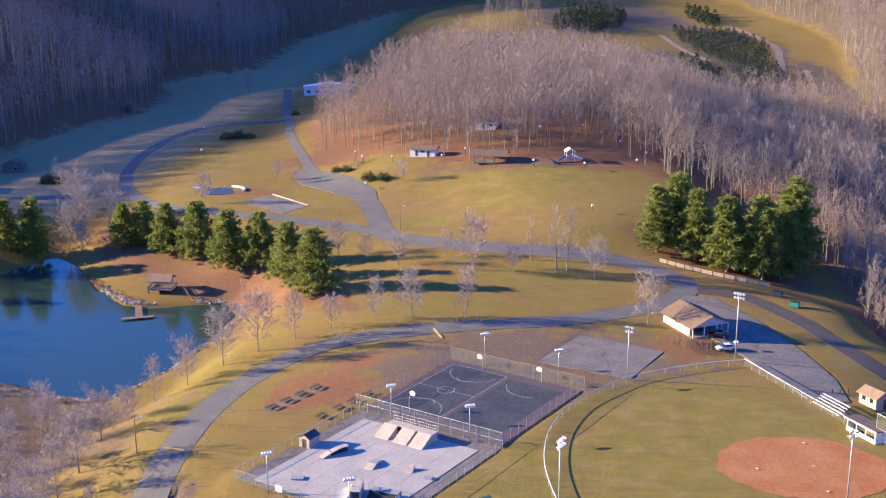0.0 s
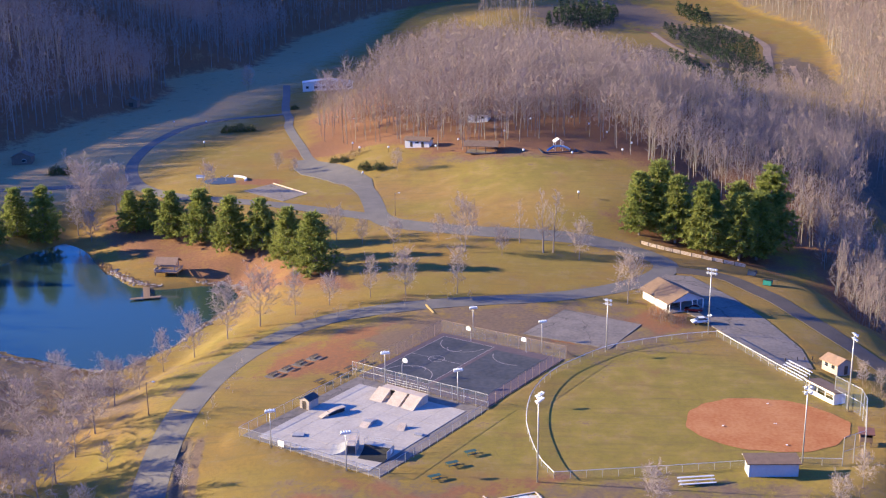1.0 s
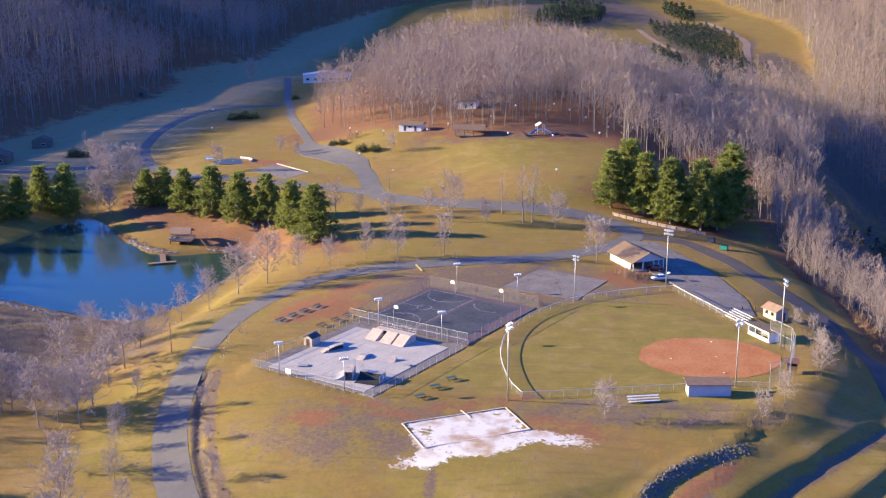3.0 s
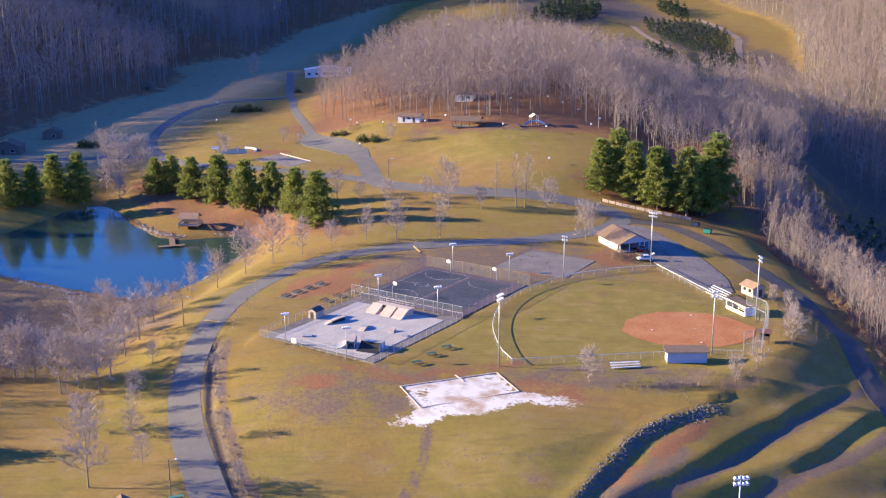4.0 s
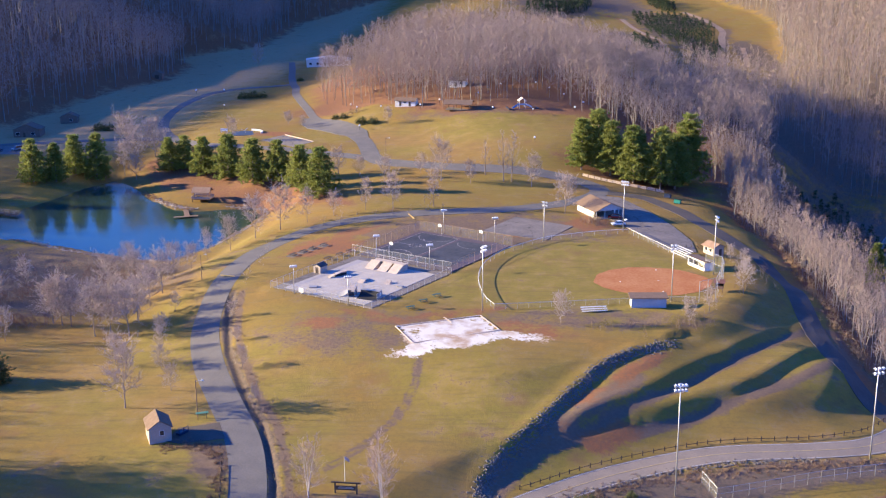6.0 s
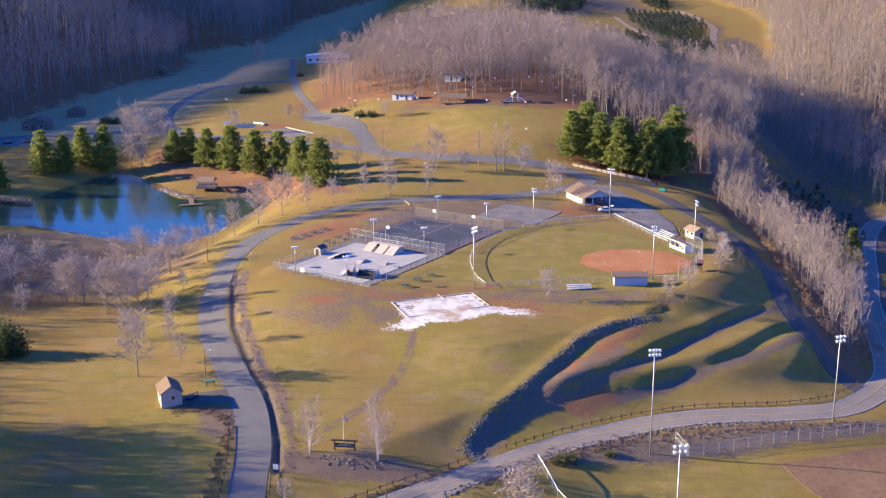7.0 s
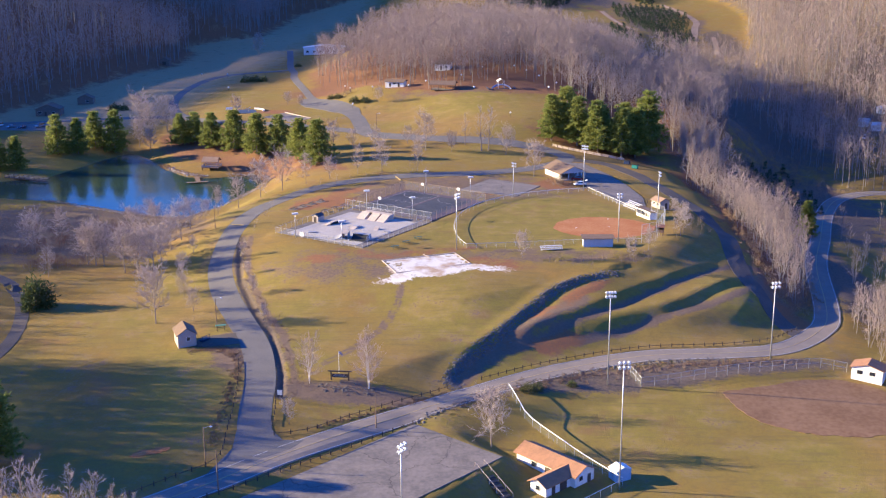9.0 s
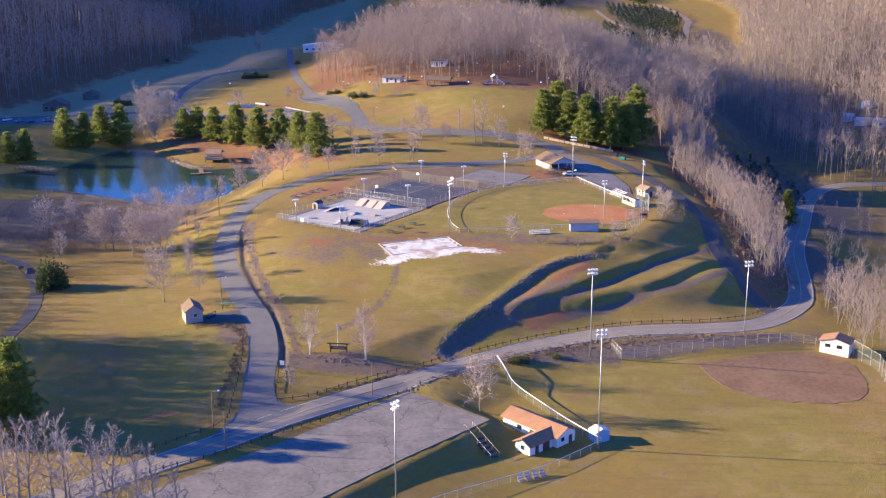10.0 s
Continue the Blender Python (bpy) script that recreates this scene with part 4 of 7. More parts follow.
wood("roadside_woodland", np.concatenate([scatter(113, 145, 108, 165, 3.6, lambda x, y: reach(HIGHWAY, x, y) > 6, 21), scatter(128, 160, 165, 300, 15.0, lambda x, y: reach(HIGHWAY, x, y) > 6, 22)]), thicket_forms, [FOREST_BARK, FOREST_TWIG], "leafless roadside trees beyond the bend", 23, 0.6, 0.95)

wood("scrub_woodland", scatter(-20, 72, 760, 985, 9.0, lambda x, y: (x < 16) | (y > 925), 25), faint_forms, [FOREST_BARK, FOREST_TWIG], "low leafless scrub on the far slope", 26, 0.35, 0.75)

# pines
pine_protos = [tree_thing("pine_tree", pine(40 + k, 17.5, 6.6 + 0.6 * (k % 2), 0.09, 13, 9, 9, 10, 0.86), BARK, NEEDLE, "dense green white pine standing in the grass", "pine tree") for k in range(4)]
tall_protos = [tree_thing("pine_tree", pine(60 + k, 21.5, 6.6, 0.13, 12, 9, 9, 10, 0.74, 1.15), BARK, NEEDLE, "tall green white pine above rust-brown needle litter", "pine tree") for k in range(4)]
row = [(-125, 361, 0.80), (-119, 362, 0.78), (-109.4, 355, 0.88), (-98.3, 349, 1.0), (-85.4, 335, 1.0), (-75.2, 333, 0.9), (-63.8, 317, 0.95), (-54.6, 303, 1.0)]
for k, (x, y, s) in enumerate(row):
    plant(pine_protos[k % 4], x, y, s, wide=1.16, group="pines in a row above the pond")
for k, (x, y, s) in enumerate([(-176, 347, 1.0), (-168, 350, 0.9), (-164, 361, 0.95), (-155, 361, 1.1), (-191, 320, 0.8), (-184, 321, 0.85)]):
    plant(pine_protos[(k + 1) % 4], x, y, s, group="pines on the far shore")
for k, (x, y, s) in enumerate([(39, 331, 0.9), (45.5, 336, 1.0), (49.5, 328.5, 0.95), (57.5, 322.5, 0.98), (60, 333, 0.85), (67, 321, 0.95), (73, 326, 0.95), (79, 341, 1.2), (70, 339, 0.95)]):
    plant(tall_protos[k % 4], x, y, s, wide=1.2, group="tall pines beside the service drive")
for x, y, s in ((128, 262, 0.75),):
    plant(pine_protos[0], x, y, s, label="small bright green pine among bare trees")
plant(tall_protos[1], -78.5, 50, 0.92, label="dark green pine at the meadow's edge")
plant(tall_protos[2], -86, 44, 0.9, label="dark green pine at the meadow's edge")

# leafless park trees
park_protos = [tree_thing("bare_tree", bare_tree(80 + k, 9.8, 4.6, 0.20, 22, 10, 16, 0.14, 0.046, dome=1.0, steep=0.18), BARK, TWIG, "leafless rounded park tree standing in the grass", "tree") for k in range(5)]
slim_protos = [tree_thing("bare_tree", bare_tree(95 + k, 10.6, 3.5, 0.18, 20, 9, 16, 0.11, 0.046, dome=0.9, steep=0.22), BARK, TWIG, "leafless slender park tree standing in the grass", "tree") for k in range(3)]
tall_bare = [tree_thing("bare_tree", bare_tree(110 + k, 17.5, 4.6, 0.22, 18, 7, 8, 0.26, 0.065), BARK, TWIG, "tall leafless tree with dark limbs by the drive", "tree") for k in range(3)]
birch_protos = [tree_thing("birch_tree", bare_tree(120 + k, 13.0, 4.2, 0.14, 15, 7, 10, 0.12, 0.042, stems=3, dome=0.5), BIRCH, BIRCH_TWIG, "white-barked leafless birch clump by the entrance", "birch tree") for k in range(2)]
shore = [(-80.6, 244, 0.95, 1), (-74.4, 249, 1.0, 0), (-67.8, 256, 1.25, 0), (-61, 262, 1.35, 0), (-53.2, 268, 1.05, 1), (-45.2, 273, 0.75, 0), (-35, 276, 1.0, 1), (-25.8, 276, 1.1, 0), (-12.7, 277.5, 1.15, 1)]
for k, (x, y, s, slim) in enumerate(shore):
    plant((slim_protos if slim else park_protos)[k % 3], x, y, s, group="bare trees along the pond and drive")
for k, (x, y, s) in enumerate([(-33.7, 322, 0.8), (-52.4, 335, 0.95), (-43.7, 329, 0.7), (-1.5, 312, 0.75), (-20.5, 327, 0.7), (20.2, 309, 1.05), (-105.4, 388, 0.9), (-87.4, 421, 0.6), (-79.8, 415, 0.5), (-143.6, 627, 1.3), (-150, 384, 1.75), (-143, 374, 1.6), (-137, 382, 1.5), (-131, 372, 1.2), (-146, 368, 1.3), (-139, 361, 1.0), (-12.3, 315, 1.35), (30.5, 272.4, 1.15), (-40, 400, 0.7)]):
    plant(park_protos[k % 5], x, y, s)
for k, (x, y, s) in enumerate([(3.5, 323, 0.75), (10.3, 315, 1.05), (13.1, 315.5, 1.05)]):
    plant(tall_bare[k % 3], x, y, s)
slope = [(-127, 195.4, 1.05), (-124.3, 210.4, 0.9), (-106.2, 183.8, 0.95), (-103.4, 182.8, 1.1), (-100.8, 182.2, 1.05), (-91.9, 174.7, 1.2), (-100.1, 210, 0.95), (-83.3, 175.2, 1.1), (-84, 185, 1.0), (-83.6, 194.5, 1.0), (-82.7, 203.5, 1.0), (-84, 219.3, 0.85), (-81, 227.2, 0.62), (-74.5, 187, 0.45), (-73.2, 169.6, 0.55), (-67.7, 150.3, 0.5), (-61.8, 137.3, 0.5), (-113.2, 169.8, 0.75), (-89.1, 178, 1.0), (-101.7, 233, 0.75), (-80, 154.6, 0.7), (-71.4, 162.3, 0.55), (-96, 222, 0.8), (-95, 200, 0.7)]
for k, (x, y, s) in enumerate(slope):
    plant((slim_protos[k % 3] if k % 4 == 1 else park_protos[k % 5]), x, y, s * 1.12, wide=1.15, group="bare trees on the slope below the drive")
for k, (x, y, s) in enumerate([(-56.4, 174.1, 0.45), (-47.7, 146, 0.5), (-52, 160, 0.35), (-41, 128, 0.4)]):
    plant(park_protos[k % 5], x, y, s, label="small leafless sapling on the drive's verge")
for x, y, s, k in ((-69.2, 128, 1.35, 0), (25, 165, 0.7, 2), (55.3, 164.7, 0.6, 3), (61.1, 172.6, 0.6, 4), (72.3, 188.8, 0.8, 0), (76, 205, 0.45, 1), (75.2, 223.7, 0.45, 1), (78.3, 221.5, 0.4, 3), (17.7, 68.5, 1.15, 2), (-24.3, 69.6, 0.5, 3)):
    plant(park_protos[k], x, y, s)
plant(birch_protos[0], -23.5, 88.5, 0.85)
plant(birch_protos[1], -9.3, 87.4, 1.05)
for k, (x, y, s) in enumerate([(-66, 15, 1.35), (-62, 11, 1.5), (-57, 14, 1.45), (-53, 10, 1.6), (-49, 13, 1.4), (-45, 10, 1.5), (-41, 12, 1.25), (-37, 9, 1.3), (-59, 8, 1.6), (-34, 12, 0.9), (-69, 20, 1.2), (-71, 12, 1.4), (-64, 5, 1.5), (-50, 5, 1.5), (-43, 4, 1.5), (-38, 3, 1.3)]):
    plant(tall_bare[k % 3], x, y, s * 0.74, wide=1.15, group="bare trees below the meadow")

# shrubs
shrub_protos = [tree_thing("shrub", shrub_form(140 + k, 4.0, 2.2, 1100), BARK, SHRUB_LEAF, "rounded evergreen shrub in the grass", "shrub", "foliage") for k in range(3)]
round_bush = tree_thing("evergreen_tree", shrub_form(150, 4.4, 4.4, 3200, 0.4), BARK, CEDAR, "round dense evergreen tree beside the meadow lane", "evergreen tree", "foliage")
plant(round_bush, -106.5, 144.0, 1.95)
retire(round_bush)
for k, (x, y, s) in enumerate([(25.4, 92.9, 0.8), (27.6, 93.8, 0.85), (35.7, 97.4, 0.6), (-126, 503, 1.5), (-121, 505, 1.6), (-116, 504, 1.3), (-52, 406, 1.3), (-47, 404, 1.2), (-66, 424, 1.0), (-62, 421, 1.0), (-181, 441, 1.6), (-176, 440, 1.4), (-106, 560, 1.0)]):
    plant(shrub_protos[k % 3], x, y, s)
retire(*pine_protos, *tall_protos, *park_protos, *slim_protos, *tall_bare, *birch_protos, *shrub_protos)

# conifer plantation beyond the knoll
spruce_forms = [pine(160 + k, 4.6, 1.7, 0.03, 5, 5, 1, 3, 0.9, 0.9) for k in range(3)]


def rows_in(outline, gap_x, gap_y, seed):
    r = np.random.RandomState(seed)
    xs, ys = [q[0] for q in outline], [q[1] for q in outline]
    x, y = np.meshgrid(np.arange(min(xs), max(xs), gap_x), np.arange(min(ys), max(ys), gap_y))
    x, y = x + r.uniform(-0.3, 0.3, x.shape), y + r.uniform(-0.5, 0.5, y.shape)
    keep = inside(outline, x, y) & (r.uniform(size=x.shape) < 0.9)
    return np.stack([x[keep], y[keep]], -1)


plots = np.concatenate([rows_in([(103, 845), (145, 845), (163, 799), (154, 743), (151, 684), (142, 674), (126, 694), (114, 738), (106, 804)], 4.4, 6.0, 1), rows_in([(95, 722), (117, 676), (98, 626), (90, 634)], 4.4, 6.0, 2), rows_in([(122, 300), (126, 372), (150, 392), (146, 300)], 8, 10, 4)])
wood("conifer_plantation", plots, spruce_forms, [BARK, NEEDLE_DARK], "rows of young dark green conifers on the slope", 24, 0.7, 1.15)
grove = np.concatenate([rows_in([(20, 827), (38, 890), (60, 921), (79, 892), (71, 838), (45, 800), (23, 801)], 5.0, 8.0, 5), rows_in([(126, 932), (138, 928), (147, 888), (140, 864), (124, 906)], 4.0, 6.0, 6)])
wood("conifer_grove", grove, spruce_forms, [BARK, NEEDLE_DARK], "dark green conifer grove on the far slope", 31, 1.1, 2.0)


# ---- more materials ----
def link_mat():
    """Woven wire: mostly open, grey where the wire is."""
    m = bpy.data.materials.new("chain_link_mesh")
    m.use_nodes = True
    n, l = m.node_tree.nodes, m.node_tree.links
    p, out = n["Principled BSDF"], n["Material Output"]
    p.inputs["Base Color"].default_value = (0.46, 0.47, 0.48, 1)
    p.inputs["Roughness"].default_value, p.inputs["Metallic"].default_value = 0.5, 0.4
    clear, mix, geo, nz, rng = (n.new(k) for k in ("ShaderNodeBsdfTransparent", "ShaderNodeMixShader", "ShaderNodeNewGeometry", "ShaderNodeTexNoise", "ShaderNodeMapRange"))
    nz.inputs["Scale"].default_value = 3.0
    rng.inputs["To Min"].default_value, rng.inputs["To Max"].default_value = 0.06, 0.15
    l.new(geo.outputs["Position"], nz.inputs["Vector"]), l.new(nz.outputs["Fac"], rng.inputs["Value"])
    l.new(rng.outputs[0], mix.inputs[0]), l.new(clear.outputs[0], mix.inputs[1]), l.new(p.outputs[0], mix.inputs[2])
    l.new(mix.outputs[0], out.inputs[0])
    return m


LINK = link_mat()
ROOF_BROWN = mat("brown_shingles", (0.20, 0.135, 0.092), (0.145, 0.10, 0.07), 0.9, scale=0.8, fine=5.0, bump=0.4)
ROOF_TAN = mat("tan_shingles", (0.32, 0.21, 0.135), (0.24, 0.16, 0.105), 0.9, scale=0.8, fine=5.0, bump=0.4)
ROOF_RED = mat("red_brown_roofing", (0.22, 0.10, 0.075), (0.16, 0.08, 0.06), 0.85, scale=0.8, fine=4.0, bump=0.3)
ROOF_ORANGE = mat("rust_orange_shingles", (0.36, 0.185, 0.095), (0.26, 0.14, 0.075), 0.9, scale=0.7, fine=4.0, bump=0.4)
ROOF_GREY = mat("pale_metal_roofing", (0.62, 0.62, 0.62), (0.5, 0.5, 0.52), 0.5, 0.3, scale=0.6, fine=3.0, bump=0.1)
ROOF_DARK = mat("charcoal_shingles", (0.06, 0.06, 0.065), (0.09, 0.09, 0.09), 0.9, scale=0.8, fine=5.0, bump=0.4)
SIDING = mat("grey_blue_siding", (0.46, 0.48, 0.52), (0.40, 0.42, 0.46), 0.75, scale=0.8, fine=4.0, bump=0.2)
BEIGE = mat("beige_siding", (0.44, 0.37, 0.31), (0.36, 0.30, 0.255), 0.75, scale=0.8, fine=4.0, bump=0.2)
PLY = mat("weathered_plywood", (0.52, 0.43, 0.36), (0.38, 0.31, 0.255), 0.8, scale=0.7, fine=4.0)
RAMP_GREY = mat("grey_ramp_sheet", (0.34, 0.33, 0.34), (0.25, 0.24, 0.25), 0.6, scale=0.7, fine=4.0, bump=0.05)
BLACK = mat("black_sheet", (0.02, 0.02, 0.022), (0.03, 0.03, 0.03), 0.7, scale=0.8, fine=5.0, bump=0.05)
GREEN_BIN = mat("teal_green_enamel", (0.03, 0.20, 0.15), (0.025, 0.15, 0.12), 0.5, scale=0.8, fine=5.0, bump=0.05)
BLUE_BIN = mat("dark_blue_enamel", (0.02, 0.035, 0.09), (0.02, 0.03, 0.06), 0.5, scale=0.8, fine=5.0, bump=0.05)
BLUE = mat("bright_blue_enamel", (0.05, 0.14, 0.42), (0.04, 0.10, 0.32), 0.5, scale=0.8, fine=5.0, bump=0.05)
TABLE_GREEN = mat("dark_green_slats", (0.045, 0.10, 0.09), (0.03, 0.07, 0.065), 0.6, scale=0.8, fine=5.0, bump=0.1)
RUBBER = mat("black_rubber", (0.02, 0.02, 0.02), None, 0.9, bump=0.0)
RED_PAINT = mat("dark_red_car_paint", (0.20, 0.012, 0.016), (0.17, 0.01, 0.014), 0.25, scale=0.5, fine=2.0, bump=0.0, spec=0.6)
WHITE_PAINT = mat("white_car_paint", (0.72, 0.73, 0.74), (0.66, 0.67, 0.68), 0.25, scale=0.5, fine=2.0, bump=0.0, spec=0.6)
GREY_PAINT = mat("silver_car_paint", (0.38, 0.39, 0.41), (0.33, 0.34, 0.36), 0.3, 0.5, scale=0.5, fine=2.0, bump=0.0, spec=0.6)
GLASS = mat("dark_window_glass", (0.03, 0.035, 0.045), (0.02, 0.022, 0.03), 0.08, scale=0.3, fine=1.0, bump=0.0, spec=0.8)
LAMP_GLASS = mat("pale_lamp_glass", (0.85, 0.86, 0.86), (0.75, 0.76, 0.78), 0.25, scale=1.0, fine=5.0, bump=0.0, spec=0.6)
CHALK = mat("white_crushed_stone", (0.80, 0.74, 0.70), (0.60, 0.47, 0.38), 0.95, scale=0.22, fine=1.1)
TIMBER_PALE = mat("pale_sunbleached_timber", (0.62, 0.50, 0.40), (0.48, 0.38, 0.30), 0.85, scale=1.0, fine=6.0)


# ---- courts and skate park ----
PADS = pose(-31.5, 221.4, 0, 0, 0, -30.5)      # x along the fence between the courts and the skate park, y to the far side


def pad_xy(x, y):
    p = PADS @ Vector((x, y, 0))
    return p.x, p.y


def on_pad(x, y, z, turn=0.0):
    return PADS @ pose(x, y, z, 0, 0, turn)


def slab(name, x0, x1, y0, y1, z0, z1, material, label, category, kind="structure"):
    root = part(name, boxed(((x0 + x1) / 2, (y0 + y1) / 2, (z0 + z1) / 2, x1 - x0, y1 - y0, z1 - z0)), material, None)
    root.matrix_basis = PADS
    return tagged(root, label, category, kind=kind)


court = slab("court_surface", 0.6, 32.6, 0.2, 32.2, -0.4, 0.04, COURT_EDGE, "faded maroon asphalt sports court with worn paint", "sports court")
part("playing_area", boxed((9.0, 17.2, 0.043, 13.6, 26.4, 0.006), (23.2, 16.6, 0.043, 12.6, 25.0, 0.006)), COURT, court, "black painted court surface")


def ring(bm, x, y, r, a0, a1, w, z):
    """A painted arc."""
    n = max(6, int(abs(a1 - a0) / 8))
    angs = [radians(a0 + (a1 - a0) * k / n) for k in range(n + 1)]
    pts = [[bm.verts.new((x + q * math.cos(a), y + q * math.sin(a), z)) for a in angs] for q in (r - w / 2, r + w / 2)]
    for k in range(n):
        bm.faces.new((pts[0][k], pts[0][k + 1], pts[1][k + 1], pts[1][k]))


def line_part(parent, rows):
    bm = bmesh.new()
    for x0, y0, x1, y1, w in rows:
        d = Vector((x1 - x0, y1 - y0))
        box(bm, (x0 + x1) / 2, (y0 + y1) / 2, 0.05, d.length, w, 0.006, math.degrees(math.atan2(d.y, d.x)))
    return part("court_line", bm, COURT_LINE, parent)


for x in (2.2, 15.8):
    line_part(court, [(x, 4.0, x, 30.4, 0.12)])
for y in (4.0, 30.4):
    line_part(court, [(2.2, y, 15.8, y, 0.12)])
line_part(court, [(2.2, 17.2, 15.8, 17.2, 0.10)])
for x, y, r, a0, a1 in ((9, 17.2, 1.8, 0, 360), (9, 5.6, 5.6, 8, 172), (9, 28.8, 5.6, 188, 352), (9, 9.8, 1.8, 0, 180), (9, 24.6, 1.8, 180, 360), (23.4, 28.2, 5.6, 196, 300)):
    bm = bmesh.new()
    ring(bm, x, y, r, a0, a1, 0.14, 0.056)
    part("court_line", bm, COURT_LINE, court)

skate = slab("skate_surround", 0.4, 32.8, -35.6, 0.0, -0.6, -0.26, ASPHALT_OLD, "grey asphalt surround of the skate park", "skate park")
tile_w, tile_d = 26.5 / 6, 31.4 / 7
bm = bmesh.new()
box(bm, 0, 0, 0, tile_w - 0.03, tile_d - 0.03, 0.12, bevel=0.012)
first = part("slab", bm, CONCRETE, skate, "pale concrete slab")
first.location = (3.4 + tile_w / 2, -34.6 + tile_d / 2, -0.24)
for i in range(6):
    for j in range(7):
        if i or j:
            o = new("slab", first.data)
            o.parent = skate
            o.location = (3.4 + tile_w * (i + 0.5), -34.6 + tile_d * (j + 0.5), -0.24 + 0.004 * ((i * 3 + j) % 3))
Z0 = -0.18     # top of the slabs


def curve_ramp(bm, wide, long, high, thick=0.0, steps=8):
    """A quarter pipe: rises along +y from nought to high over long; solid below."""
    prof = [(long * math.sin(radians(90 * k / steps)), high * (1 - math.cos(radians(90 * k / steps)))) for k in range(steps + 1)]
    left = [bm.verts.new((-wide / 2, y, z)) for y, z in prof] + [bm.verts.new((-wide / 2, long, 0))]
    right = [bm.verts.new((wide / 2, y, z)) for y, z in prof] + [bm.verts.new((wide / 2, long, 0))]
    bm.faces.new(left), bm.faces.new(right[::-1])
    for k in range(len(left)):
        j = (k + 1) % len(left)
        bm.faces.new((left[k], right[k], right[j], left[j]))
    return bm


def wedge(bm, x0, x1, y0, y1, z, high):
    """A straight ramp that rises from y0 to y1."""
    v = [bm.verts.new(c) for c in ((x0, y0, z), (x1, y0, z), (x1, y1, z), (x0, y1, z), (x1, y1, z + high), (x0, y1, z + high))]
    for f in ((3, 2, 1, 0), (0, 1, 4, 5), (2, 3, 5, 4), (1, 2, 4), (0, 5, 3)):
        bm.faces.new([v[i] for i in f])
    return bm


def rail(bm, points, r=0.03):
    return pipe(bm, points, r, 5)


# bank ramp of three panels under a deck, beside the court fence
bank = thing("bank_ramp", on_pad(16.0, -6.0, Z0), "pale plywood bank ramp of three panels with a railed deck", "skate ramp")
for x, skew in ((-3.7, -0.5), (0.0, 0.0), (3.4, 0.2)):
    bm = bmesh.new()
    wedge(bm, x - 1.55 + skew, x + 1.5 + skew, -3.0, 0.4, 0.0, 1.75)
    part("ramp_panel", bm, PLY, bank)
part("deck", boxed((0, 1.4, 1.69, 10.4, 2.0, 0.12), (0, 2.2, 0.8, 10.2, 0.1, 1.6), (-5.1, 1.3, 0.8, 0.1, 1.9, 1.6), (5.1, 1.3, 0.8, 0.1, 1.9, 1.6)), PLY, bank)
bm = bmesh.new()
for z in (2.2, 2.75):
    rail(bm, [(-5.1, 2.3, z), (5.1, 2.3, z)])
for k in range(6):
    rail(bm, [(-5.1 + 2.04 * k, 2.3, 1.7), (-5.1 + 2.04 * k, 2.3, 2.75)])
part("railing", bm, GALV, bank)

# tall quarter pipe with a railed platform
quarter = thing("quarter_pipe", on_pad(18.6, -31.6, Z0, -60), "grey quarter pipe with a railed plywood platform", "skate ramp")
part("ramp_panel", curve_ramp(bmesh.new(), 4.6, 3.4, 1.9), RAMP_GREY, quarter)
part("platform", boxed((0, 4.2, 1.85, 4.6, 1.7, 0.12), (0, 5.0, 0.9, 4.6, 0.1, 1.8)), PLY, quarter)
bm = bmesh.new()
for z in (2.4, 2.9):
    rail(bm, [(-2.3, 3.5, z), (-2.3, 5.0, z), (2.3, 5.0, z), (2.3, 3.5, z)])
for q in ((-2.3, 3.5), (-2.3, 5.0), (0, 5.0), (2.3, 5.0), (2.3, 3.5)):
    rail(bm, [(*q, 1.9), (*q, 2.9)])
part("railing", bm, GALV, quarter)

pipe_two = thing("quarter_pipe", on_pad(27.6, -31.4, Z0, 12), "black quarter pipe beside a pale railed platform", "skate ramp")
part("ramp_panel", curve_ramp(bmesh.new(), 5.2, 3.0, 1.5), BLACK, pipe_two)
part("platform", boxed((0, 3.8, 1.46, 5.2, 1.6, 0.1), (0, 4.55, 0.7, 5.2, 0.1, 1.4), (2.6, 3.0, 0.72, 0.08, 3.0, 1.35)), RAMP_GREY, pipe_two)
bm = bmesh.new()
for z in (2.0, 2.5):
    rail(bm, [(-2.6, 3.1, z), (-2.6, 4.6, z), (2.6, 4.6, z)])
for q in ((-2.6, 3.1), (-2.6, 4.6), (0, 4.6), (2.6, 4.6)):
    rail(bm, [(*q, 1.5), (*q, 2.5)])
part("railing", bm, GALV, pipe_two)
part("poster", boxed((2.66, 3.4, 0.8, 0.02, 0.8, 0.9)), WHITE, pipe_two, "white panel")

# arched grind box
arch = thing("grind_box", on_pad(8.6, -18.8, Z0, 74), "dark arched grind box on the concrete", "skate obstacle")
bm = bmesh.new()
prof = [(-2.9 + 5.8 * k / 10, 0.12 + 0.85 * math.sin(math.pi * min(1, k / 7.5) * 0.5)) for k in range(11)]
for (a, za), (b, zb) in zip(prof, prof[1:]):
    v = [bm.verts.new(c) for c in ((a, -0.6, za), (b, -0.6, zb), (b, 0.6, zb), (a, 0.6, za), (a, -0.6, za - 0.16), (b, -0.6, zb - 0.16), (b, 0.6, zb - 0.16), (a, 0.6, za - 0.16))]
    for f in ((0, 1, 2, 3), (7, 6, 5, 4), (0, 4, 5, 1), (2, 6, 7, 3)):
        bm.faces.new([v[i] for i in f])
part("deck", bm, PLY, arch)
